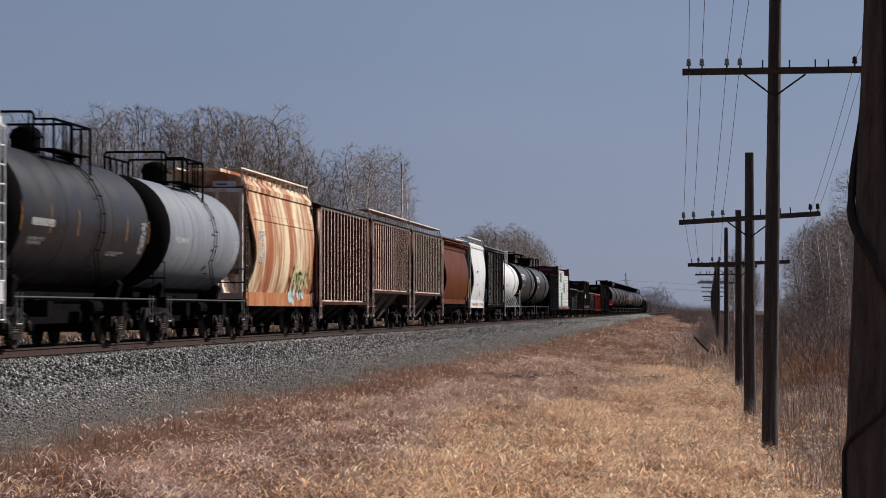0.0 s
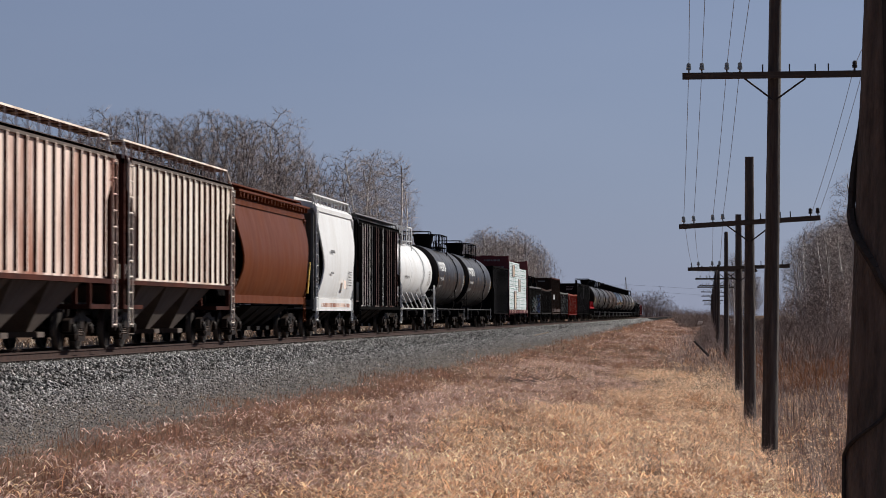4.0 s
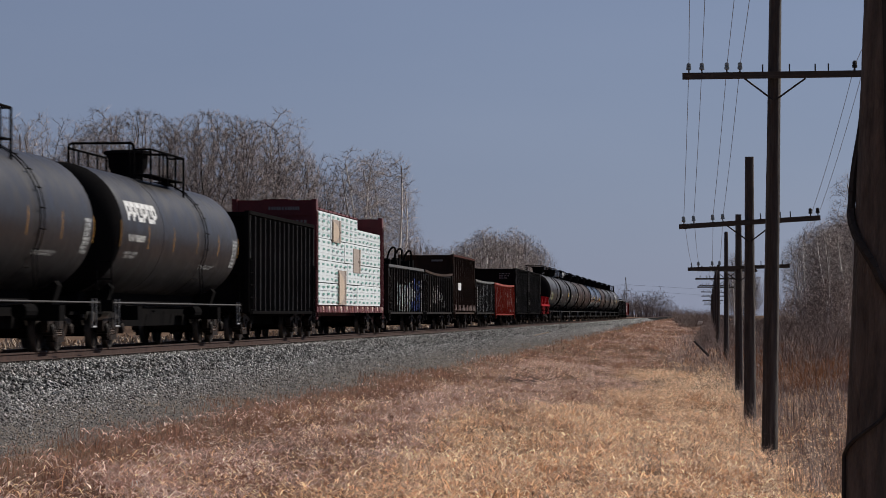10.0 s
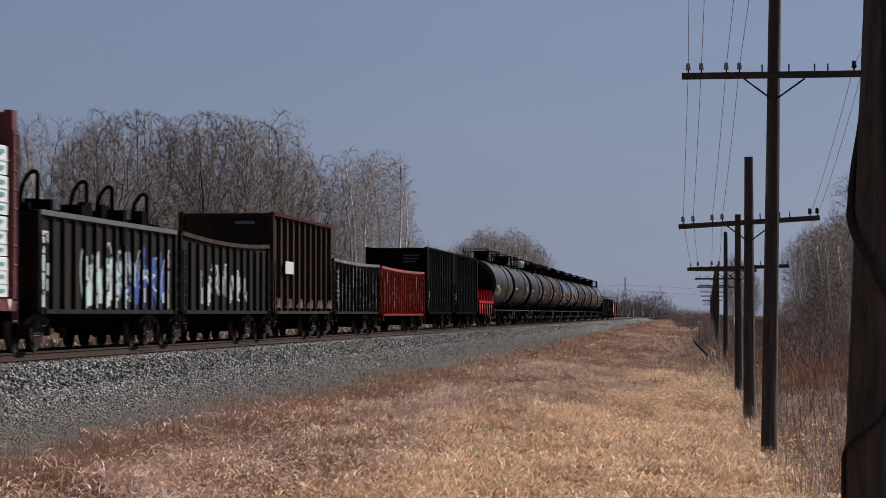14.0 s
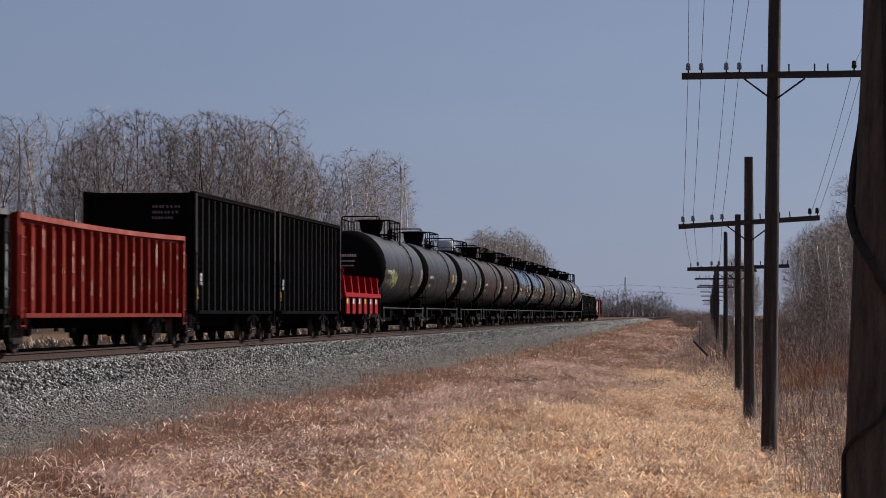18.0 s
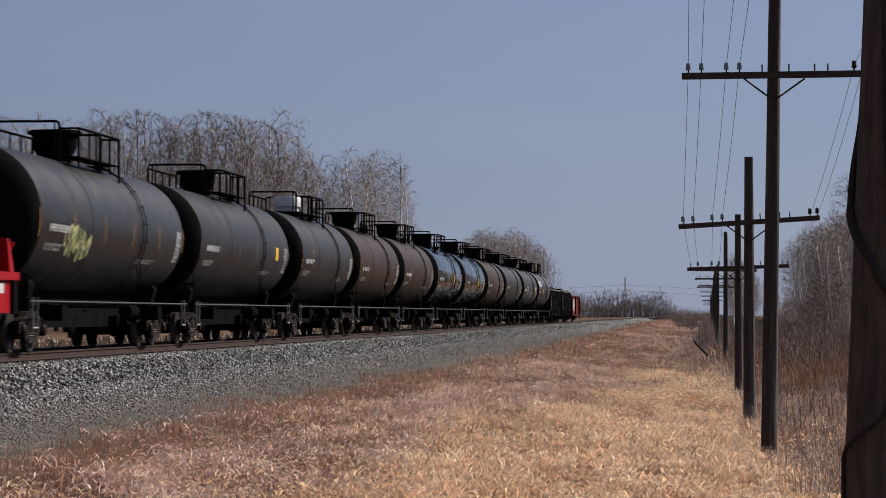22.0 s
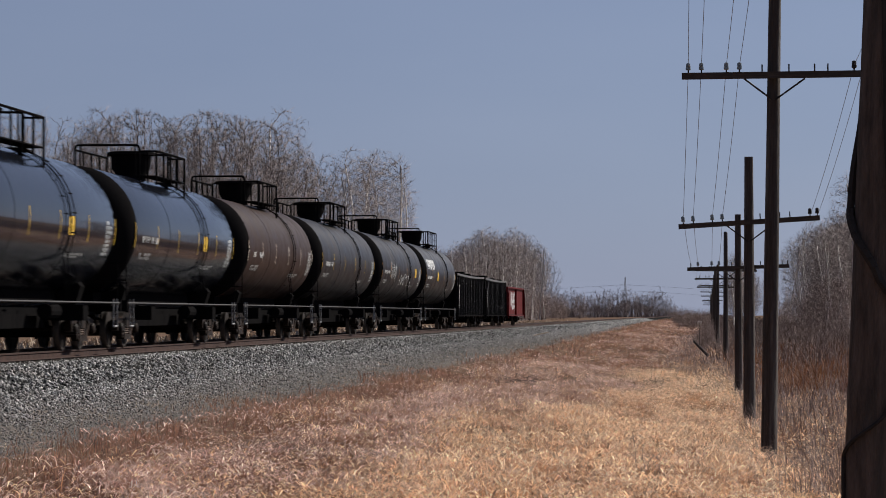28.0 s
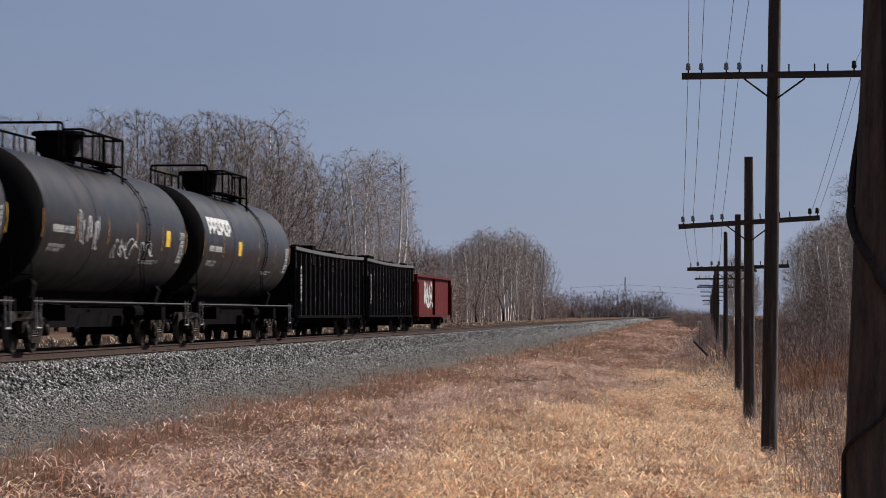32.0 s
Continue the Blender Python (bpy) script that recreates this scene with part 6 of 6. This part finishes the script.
def woods():
    oak, pale = "broad leafless tree with dark spreading limbs", "leafless pale-barked birch in the trackside wood"
    white = "leafless white-stemmed poplar in the trackside wood"
    kinds = [tree_kind(1, 22, oak, M_BARK, M_BARK, M_TWIG, wide=8.6, low=0.2, fork=0.26, peak=0.55, room=4400, step=0.42, base=0.50, lift=0.07, twigs=7, bend=0.3, long=0.62, power=1.75, shell=0.33, uneven=0.45),
             tree_kind(2, 20, oak, M_BARK, M_BARK, M_TWIG, wide=7.4, low=0.18, fork=0.28, peak=0.6, room=4000, step=0.42, base=0.46, lift=0.09, twigs=7, bend=0.4, long=0.62, power=1.75, shell=0.36, uneven=0.5),
             tree_kind(3, 20, pale, M_BIRCH, M_BIRCHLIMB, M_PALETWIG, wide=3.5, low=0.2, fork=0.9, peak=0.55, room=1500, step=0.42, base=0.24, lift=0.40, twigs=3, bend=0.6, long=0.9, power=2.1),
             tree_kind(4, 18, pale, M_BIRCH, M_BIRCHLIMB, M_PALETWIG, wide=2.9, low=0.22, fork=0.88, peak=0.6, room=1200, step=0.42, base=0.21, lift=0.42, twigs=3, bend=0.9, long=0.9, power=2.1),
             tree_kind(5, 18, "leafless grey tree with a divided trunk", M_BARK, M_BARK, M_TWIG, wide=5.0, low=0.15, fork=0.3, peak=0.6, room=1900, step=0.42, base=0.28, lift=0.3, twigs=2, bend=0.5, long=0.9, power=2.1),
             tree_kind(6, 16, white, M_BIRCH, M_BIRCHLIMB, M_PALETWIG, wide=2.3, low=0.28, fork=0.92, peak=0.65, room=900, step=0.38, base=0.21, lift=0.5, twigs=3, bend=0.5, long=0.85, power=2.1),
             tree_kind(7, 9, "low leafless thicket tree at the wood's edge", M_BARK, M_BROWNTWIG, M_BROWNTWIG, wide=3.2, low=0.03, fork=0.1, peak=0.55, room=900, step=0.36, base=0.12, lift=0.2, twigs=3, long=0.7)]
    tall = [max(v.co.z for o in k.children for v in o.data.vertices) for k in kinds]
    used = set()
    rnd = random.Random(44)

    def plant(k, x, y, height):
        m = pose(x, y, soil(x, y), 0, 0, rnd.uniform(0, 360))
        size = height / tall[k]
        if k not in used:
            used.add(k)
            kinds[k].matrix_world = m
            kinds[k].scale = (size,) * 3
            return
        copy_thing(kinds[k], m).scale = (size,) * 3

    # the broad trees: kind, place beside and along the track, height
    for k, x, y, h in ((0, -49, 283, 22.2), (1, -46, 262, 19.0), (0, -52, 262, 20.8), (1, -48, 303, 22.6), (1, -48, 330, 20.2), (4, -50, 318, 21.5),
                       (1, -50, 238, 17.2), (4, -47, 352, 18.6)):
        plant(k, x, y, h)
    # birches and poplars after them
    for k, x, y, h in ((2, -50, 338, 26.4), (3, -49.5, 352, 22.0), (4, -50, 372, 23.0), (3, -48, 386, 23.3), (2, -49, 398, 25.2), (5, -47, 402, 24.4),
                       (3, -48.5, 415, 26.0), (2, -49, 432, 26.8), (5, -47.5, 440, 27.0), (3, -48, 446, 24.5), (4, -47, 462, 15.5), (6, -46, 478, 13.0)):
        plant(k, x, y, h)
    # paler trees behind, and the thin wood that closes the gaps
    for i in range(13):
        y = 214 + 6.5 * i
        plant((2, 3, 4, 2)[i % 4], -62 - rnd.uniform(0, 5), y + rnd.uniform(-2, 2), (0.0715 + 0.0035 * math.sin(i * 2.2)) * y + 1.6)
    for i in range(30):
        y = 300 + 8.5 * i
        plant((4, 3, 5, 4)[i % 4], -60 - rnd.uniform(0, 8), y, (17.5 if y < 430 else 15.5) + rnd.uniform(-1.5, 1.5))
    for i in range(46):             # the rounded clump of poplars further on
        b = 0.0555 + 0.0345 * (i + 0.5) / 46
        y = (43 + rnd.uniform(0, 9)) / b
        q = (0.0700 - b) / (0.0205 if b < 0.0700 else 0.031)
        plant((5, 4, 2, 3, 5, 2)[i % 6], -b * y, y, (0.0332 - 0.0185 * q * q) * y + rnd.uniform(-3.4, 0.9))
    for i in range(16):
        plant((4, 6, 3, 4)[i % 4], -48 - rnd.uniform(0, 7), 480 + 8 * i, 13.0 + rnd.uniform(0, 2.8))
    for y in list(range(236, 500, 9)) + list(range(500, 905, 13)):
        plant(6, -rnd.uniform(39, 46), y + rnd.uniform(-5, 5), rnd.uniform(5, 9))
    spots = []
    for i in range(130):
        x = -78 + 68 * i / 129 + rnd.uniform(-2, 2)
        spots.append((x, 1380 + rnd.uniform(-30, 60), rnd.uniform(0.75, 1.12) * (12.2 + 3.2 * math.sin(i * 0.9) * math.sin(i * 0.31)) * min(1, max(0.3, (-x - 8) / 14))))
    grove("far_trees", "distant leafless trees along the horizon", "trees", 8, spots, M_FARWOOD, trunked=True)
    # the wood beyond the pole line, lower where it runs up to the poles
    def beside(y):
        x = 12 + rnd.uniform(0, 15) + (y - 290) * 0.012
        return x, y + rnd.uniform(-4, 4), (0.018 * y + 0.45 * x) * rnd.uniform(0.82, 1.02) + 1.7

    for y in range(430, 820, 16):
        plant(rnd.choice((5, 3, 5, 4)), y * 0.0085 + rnd.uniform(0, 6), y + rnd.uniform(-5, 5), rnd.uniform(9, 13))
    for y in range(250, 640, 10):
        plant(6, 10 + rnd.uniform(0, 9) + (y - 250) * 0.012, y + rnd.uniform(-4, 4), rnd.uniform(3, 7))
    for y in range(285, 560, 4):
        plant(rnd.choice((5, 3, 5, 4, 2, 3)), *beside(y))
    plant(5, 14.7, 300, 17.4)
    # low bushes about the far poles and before the wood
    spots = [(rnd.uniform(-0.5 if y < 340 else -3.6, 1.6), y + rnd.uniform(-2, 2), rnd.uniform(1.0, 1.7) * min(1.25, 0.5 + y / 300)) for y in range(172, 460, 4)]
    spots += [(rnd.uniform(-0.011, 0.004) * y, y, rnd.uniform(2.2, 3.4)) for y in (rnd.uniform(380, 760) for k in range(60))]
    grove("pole_line_bushes", "low grey-brown leafless bushes about the far poles", "bushes", 10, spots, M_BROWNTWIG, stems=30, wide=0.5)
    spots = [(rnd.uniform(1.8, 5 + y * 0.05), y + rnd.uniform(-2, 2), rnd.uniform(1.4, 2.6)) for y in range(120, 420, 3)]
    grove("wood_edge_bushes", "grey-brown leafless bushes before the wood", "bushes", 11, spots, M_BROWNTWIG, stems=30, wide=0.5)


woods()


def far_wood():
    """The low wood on the horizon, of many bare stems."""
    rnd = np.random.default_rng(5)
    segs = []
    for i in range(3200):
        x = rnd.uniform(-240, 20)
        y = 1400 + rnd.uniform(0, 90)
        h = 6.6 + 2.2 * math.sin(x * 0.21) * math.sin(x * 0.07 + 1) + rnd.uniform(-2, 1.5)
        if x > -24:
            h *= max(0.22, 1 - (x + 24) / 14)
        p = Vector((x, y, 0.0))
        q = p + Vector((rnd.uniform(-0.6, 0.6), 0, h * 0.55))
        segs.append((p, 0.12, q, 0.10))
        for k in range(4):
            e = q + Vector((rnd.uniform(-1.6, 1.6), rnd.uniform(-1, 1), h * rnd.uniform(0.2, 0.45)))
            segs.append((q, 0.08, e, 0.03))
    ob = new("far_scrub", raw("far_scrub", *prisms(segs), M_FARWOOD))
    tagged(ob, "distant low bare scrub along the horizon", "scrub", kind="stuff")


far_wood()


# ---- ballast, grass and brush ----
def stones(name, label, mat, n, seed, far, xr, small, big, near=33.0):
    rnd = np.random.default_rng(seed)
    y = near * (far / near) ** rnd.random(n)
    if xr is None:
        x = np.where(rnd.random(n) < 0.9, rnd.uniform(-13.9, -9.7, n), rnd.uniform(-16.8, -13.2, n))
        keep = rnd.random(n) < np.clip((-10.2 - x) / 1.2, 0.04, 1) * np.clip(120 / y, 0.4, 1)
        x, y = x[keep], y[keep]
    else:
        x = rnd.uniform(xr[0], xr[1], n)
    z = np.array([soil(a, b) for a, b in zip(x, y)])
    n = len(x)
    size = rnd.uniform(small, big, n) * np.clip((-7.6 - x) / 2.6, 0.5, 1) * np.maximum(1, y / 150)
    oct_ = np.array([[1, 0, 0], [-1, 0, 0], [0, 1, 0], [0, -1, 0], [0, 0, 1], [0, 0, -1]], float)
    V = oct_[None] * (size[:, None, None] * rnd.uniform(0.55, 1.25, (n, 6, 1))) + rnd.normal(0, 0.25, (n, 6, 3)) * size[:, None, None]
    a = rnd.uniform(0, 6.28, n)
    c, s = np.cos(a)[:, None], np.sin(a)[:, None]
    V = np.stack([V[..., 0] * c - V[..., 1] * s, V[..., 0] * s + V[..., 1] * c, V[..., 2] * 0.8], -1)
    V += np.stack([x, y, z + size * 0.3], -1)[:, None]
    F = np.array([[0, 2, 4], [2, 1, 4], [1, 3, 4], [3, 0, 4], [2, 0, 5], [1, 2, 5], [3, 1, 5], [0, 3, 5]])
    F = (np.arange(n)[:, None, None] * 6 + F[None]).reshape(-1, 3)
    ob = new(name, raw(name, V.reshape(-1, 3), F, mat))
    return tagged(ob, label, "ballast", kind="stuff")


def blades(name, n, seed, y0, y1, xr, h0, h1, width, mat, label, head=False, mask=None, category="grass", droop=0.55, lift=0.0, lod0=45, tuft=0.0):
    rnd = np.random.default_rng(seed)
    k = 14 if tuft else 1
    y = np.repeat(y0 * (y1 / y0) ** rnd.random(n // k), k)
    x = np.repeat(rnd.uniform(xr[0], xr[1], n // k), k)
    off = rnd.normal(0, tuft, (len(x), 2)) * np.maximum(1, y / 80)[:, None]
    tall = np.repeat(rnd.uniform(0.6, 1.25, n // k), k)
    x, y = x + off[:, 0], y + off[:, 1]
    if mask is not None:
        keep = mask(x, y, rnd)
        x, y, off, tall = x[keep], y[keep], off[keep], tall[keep]
    n = len(x)
    z = np.array([soil(a, b) for a, b in zip(x, y)])
    lod = np.maximum(1, y / lod0)[:, None]
    h = (rnd.uniform(h0, h1, n) * tall)[:, None] * (0.85 + 0.3 * np.sin(x * 2.1 + y * 0.5) * np.sin(y * 0.8 - x * 0.9) + 0.3 * np.sin(x * 0.8 + 1) * np.sin(y * 0.33 + x * 0.5))[:, None]
    a = np.arctan2(off[:, 1], off[:, 0]) + rnd.normal(0, 0.9, n) if tuft else rnd.uniform(0, 6.28, n)
    if head:
        a = rnd.normal(0.5, 1.3, n) + np.where(rnd.random(n) < 0.35, 3.14, 0)         # most leaves lean one way
    d = np.stack([np.cos(a), np.sin(a), 0 * a], -1)
    a2 = a + rnd.uniform(0.8, 2.3, n)
    w = np.stack([np.cos(a2), np.sin(a2), 0 * a], -1) * width * lod * rnd.uniform(0.6, 1.3, n)[:, None]
    if head:
        near = np.clip(1.1 - (y - 38) / 150, 0.8, 1.1)[:, None]
        h, w = h * near, w * near
    base = np.stack([x, y, z - 0.02 + lift * (0.3 + 0.9 * rnd.random(n))], -1)
    k = rnd.uniform(0.1, droop, n)[:, None]
    up = np.array([[0, 0, 1.0]])
    p1 = base + up * h * 0.6 + d * h * k * 0.35
    p2 = base + up * h * (1 - 0.35 * k) + d * h * k * 1.0
    p3 = p2 + d * h * 0.22 - up * h * (0.05 + 0.3 * k)
    if head:        # only the curled tip
        p1 = base + up * h * 0.55
        p2 = p1 + d * h * (0.42 + 0.18 * k) + up * h * (0.50 - 0.22 * k)
        p3 = p2 + d * h * 0.42 + up * h * (0.16 - 0.24 * k)
        V = np.stack([p1 - w * 0.3, p1 + w * 0.3, p2 + w * 0.6, p2 - w * 0.6, p3 + w * 0.35, p3 - w * 0.35], 1).reshape(-1, 3)
    else:
        V = np.stack([base - w * 0.5, base + w * 0.5, p1 + w * 0.5, p1 - w * 0.5, p2 + w * 0.15, p2 - w * 0.15], 1).reshape(-1, 3)
    F = (np.arange(n)[:, None, None] * 6 + np.array([[0, 1, 2, 3], [3, 2, 4, 5]])[None]).reshape(-1, 4)
    ob = new(name, raw(name, V, F, mat))
    return tagged(ob, label, category, kind="stuff")


def grassy(x, y, rnd):
    edge = -9.3 + 0.18 * np.sin(y * 0.21) + 0.14 * np.sin(y * 0.53 + 1)
    return rnd.random(len(x)) < np.clip((x - edge) / 1.3, 0, 1) ** 1.5


stones("ballast_stones", "loose grey crushed ballast stones along the track", M_STONE, 86000, 8, 620, None, 0.020, 0.046)
stones("near_ballast_stones", "loose grey crushed ballast stones beside the nearest track", M_STONE, 14000, 9, 33, None, 0.025, 0.06, 5.0)
stones("fine_gravel", "fine beige gravel at the foot of the ballast", M_GRAVEL, 70000, 18, 330, (-11.5, -8.5), 0.013, 0.032)

def russet(x, y):
    """Where the shorter russet grass of the embankment gives way to the golden grass."""
    return -4.2 + 0.03 * np.clip(y - 40, 0, 170) + 0.7 * np.sin(y * 0.09 + 0.6) + 0.6 * np.sin(y * 0.23 + x * 0.4)


def golden(x, y, rnd):
    return grassy(x, y, rnd) & (rnd.random(len(x)) < np.clip((x - russet(x, y)) / 1.4 + 0.5, 0.12, 1)) & ((x < 1.3) | (rnd.random(len(x)) < 0.45))


def patches(x, y):
    """Thin and thick places in the pale leaves."""
    return 0.5 + 0.5 * np.sin(x * 1.7 + 2.1 * np.sin(y * 0.35)) * np.sin(y * 0.55 + 1.6 * np.sin(x * 0.8 + 0.7))


def golden_heads(x, y, rnd):
    return golden(x, y, rnd) & (x > -8.6) & (rnd.random(len(x)) < 0.12 + patches(x, y))


def reddish_heads(x, y, rnd):
    return reddish(x, y, rnd) & (x > -8.6) & (rnd.random(len(x)) < (0.15 + 0.95 * patches(x + 3, y)) * np.clip((x + 8.0) / 1.9, 0.25, 1))


def reddish(x, y, rnd):
    return grassy(x, y, rnd) & (rnd.random(len(x)) < np.clip((russet(x, y) - x) / 1.4 + 0.5, 0.06, 1))


blades("golden_grass", 110000, 21, 27, 90, (-7.5, 4), 0.15, 0.33, 0.009, M_GRASS, "tall dry golden prairie grass", mask=golden, droop=1.7, tuft=0.12, lod0=60)
blades("far_golden_grass", 50000, 25, 90, 1100, (-9, 7), 0.2, 0.42, 0.014, M_GRASS, "dry golden grass stretching along the track", mask=golden, droop=1.2, lod0=90, tuft=0.14)
blades("nearest_grass", 26000, 41, 4, 27, (-9, 6), 0.15, 0.33, 0.009, M_GRASS, "dry golden grass at the foot of the nearest pole", mask=grassy, droop=1.7, tuft=0.15)
blades("russet_grass", 150000, 31, 27, 90, (-10, 0), 0.13, 0.30, 0.0075, M_RUSSET, "dry russet grass along the embankment", mask=reddish, droop=1.7, tuft=0.12, lod0=60)
blades("far_russet_grass", 40000, 35, 90, 1100, (-10, 0), 0.18, 0.38, 0.014, M_RUSSET, "dry russet grass far along the embankment", mask=reddish, droop=1.2, lod0=90, tuft=0.14)
blades("pale_grass_heads", 290000, 22, 29, 115, (-7.5, 4), 0.085, 0.155, 0.0150, M_STRAW, "pale curled leaves of dry grass", head=True, mask=golden_heads, droop=1.9, lift=0.2, tuft=0.085, lod0=85)
blades("far_pale_grass_heads", 80000, 26, 100, 600, (-8, 5), 0.11, 0.19, 0.011, M_STRAW, "pale curled leaves of dry grass further off", head=True, mask=golden_heads, droop=1.8, lift=0.2, tuft=0.14, lod0=70)
blades("dull_grass_heads", 200000, 32, 29, 115, (-10, 1), 0.08, 0.145, 0.0130, M_DULLSTRAW, "dull pinkish curled leaves of dry grass", head=True, mask=reddish_heads, droop=1.9, lift=0.16, tuft=0.085, lod0=85)
blades("far_dull_grass_heads", 60000, 36, 100, 600, (-10, 2), 0.11, 0.19, 0.011, M_DULLSTRAW, "dull pinkish curled grass leaves further off", head=True, mask=reddish_heads, droop=1.8, lift=0.16, tuft=0.14, lod0=70)
blades("verge_grass", 9000, 37, 30, 160, (-9.9, -7.6), 0.05, 0.13, 0.006, M_FARGRASS, "thin short pale grass at the gravel's edge", droop=1.9, tuft=0.16, lod0=70)
blades("dead_weeds", 22000, 33, 34, 200, (1.0, 6), 0.4, 0.95, 0.0055, M_WEED, "grey dead weeds among the poles", category="weeds", droop=0.9, tuft=0.2)
blades("grey_brush_weeds", 9000, 43, 112, 280, (-1.4, 1.5), 0.22, 0.55, 0.006, M_WEED, "grey dead weeds about the far poles", category="weeds", droop=1.1, tuft=0.25)
blades("tall_russet_grass", 16000, 38, 84, 190, (1.7, 8), 0.45, 0.95, 0.012, M_TALLGRASS, "tall dark russet grass before the wood", droop=1.2, tuft=0.25)
blades("trackside_brush", 30000, 23, 105, 900, (1.4, 26), 0.6, 1.5, 0.006, M_BRUSH, "grey-brown leafless brush beyond the pole line", category="brush", droop=1.3, tuft=0.35)
blades("far_side_grass", 42000, 24, 40, 400, (-30, -18.5), 0.2, 0.45, 0.03, M_FARGRASS, "pale dry grass on the far side of the track", droop=0.6)


# ---- small things ----
def small_things():
    g = G().tube((-0.68, 150.5, 0.80), (0.06, 149.9, 0.06), 0.055, 0.07, n=10)
    tagged(new("fallen_pole_piece", g.mesh("fallen_pole_piece", M_POLE)), "broken end of a wooden pole leaning in the grass", "pole piece")
    g = G().box(-0.012, 0.012, -0.012, 0.012, 0, 1.85)
    marker = thing("white_marker", "small white marker board on a stake in the grass", "marker")
    marker.matrix_world = pose(-0.42, 170, soil(-0.42, 170))
    part("stake", g, M_POLE, marker)
    part("board", G().box(-0.14, 0.14, -0.01, 0.01, -0.12, 0.12), M_WHITE, marker, at=pose(0, -0.03, 1.85, 40, 0, 20))
    g = G().box(-0.5, 0.5, -0.09, 0.09, 0, 0.05)
    ob = new("loose_board", g.mesh("loose_board", M_LUMBER))
    ob.matrix_world = pose(-10.6, 186, soil(-10.6, 186) + 0.16, 0, -12, 20)
    tagged(ob, "pale loose board lying on the ballast", "board")
    # dead branches lying in a low heap on the bank
    heap = thing("brush_pile", "low heap of dark dead branches in the grass", "brush pile")
    heap.matrix_world = pose(-5.2, 84, soil(-5.2, 84))
    rnd = random.Random(77)
    for i in range(34):
        x, y, a = rnd.gauss(0, 0.55), rnd.gauss(0, 1.6), rnd.uniform(0, 6.28)
        d, h = rnd.uniform(0.25, 0.7), rnd.uniform(0.10, 0.30)
        part("dead_branch", G().line([(x, y, h), (x + d * 0.5 * math.cos(a), y + d * 0.5 * math.sin(a), h + rnd.uniform(-0.05, 0.14)), (x + d * math.cos(a + 0.3), y + d * math.sin(a + 0.3), h + rnd.uniform(-0.1, 0.1))], rnd.uniform(0.006, 0.013), n=5), M_BRUSH, heap)
    mast = thing("lattice_mast", "tall thin steel lattice mast on the horizon", "mast")
    x, y, h = -84.0, 3000.0, 40.0
    mast.matrix_world = pose(x, y, 0.4)
    for sx, sy in ((-1, -1), (-1, 1), (1, -1), (1, 1)):
        part("mast_leg", G().tube((sx * 2.4, sy * 2.4, 0), (sx * 0.3, sy * 0.3, h), 0.22, 0.14, n=5), M_STEEL, mast)
    for i in range(9):
        q0, q1 = i / 9, (i + 1) / 9
        r0, r1 = 2.4 - 2.1 * q0, 2.4 - 2.1 * q1
        part("mast_brace", G().line([(-r0, -r0, h * q0), (r1, -r1, h * q1), (-r1, -r1, h * q1), (r0, -r0, h * q0)], 0.12, n=4), M_STEEL, mast)
    for z in (26.0, 32.0):
        part("mast_arm", G().line([(-5, 0, z), (5, 0, z)], 0.2, n=4), M_STEEL, mast)
    for dz in (26.0, 32.0):
        g = G()
        pts = []
        for i in range(25):
            q = i / 24
            pts.append((x - 200 + 400 * q, y, 0.4 + dz - 14 * (abs(q - 0.5) * 2) ** 1.2))
        g.line(pts, 0.07, n=4)
        tagged(new("power_line", g.mesh("power_line", M_WIRE)), "faint far power line strung from the mast", "wire", "far power lines")
    rnd = random.Random(9)
    seen = {}
    for i in range(5):
        kind = i % 4
        if kind not in seen:
            wood, fine = tree_segments(60 + kind, 7.5, wide=3.0, low=0.2, fork=0.2, room=60, step=0.6, base=0.1, twigs=0)
            fat = [(p * 0.1, max(0.0045, r * 0.06), q * 0.1, max(0.0035, e * 0.06)) for p, r, q, e in wood]
            sh = thing("dead_shrub", "small leafless dead shrub in the dry grass", "shrub", "dead shrubs")
            part("stem", raw("stem", *prisms(fat), M_BRUSH), None, sh)
            seen[kind] = sh
        x, y = [(-0.82, 39.5), (-1.1, 44), (0.9, 41), (1.5, 45), (2.0, 40), (1.2, 52), (-5.5, 36), (-3.0, 60), (0.4, 56), (1.9, 58), (-2.2, 75), (0.2, 88), (1.7, 70), (-6.4, 52), (2.3, 48), (-4.1, 43)][i]
        m = pose(x, y, soil(x, y) - 0.02, 0, 0, rnd.uniform(0, 360))
        if i < 4:
            seen[kind].matrix_world = m
        else:
            copy_thing(seen[kind], m)


small_things()


motions()
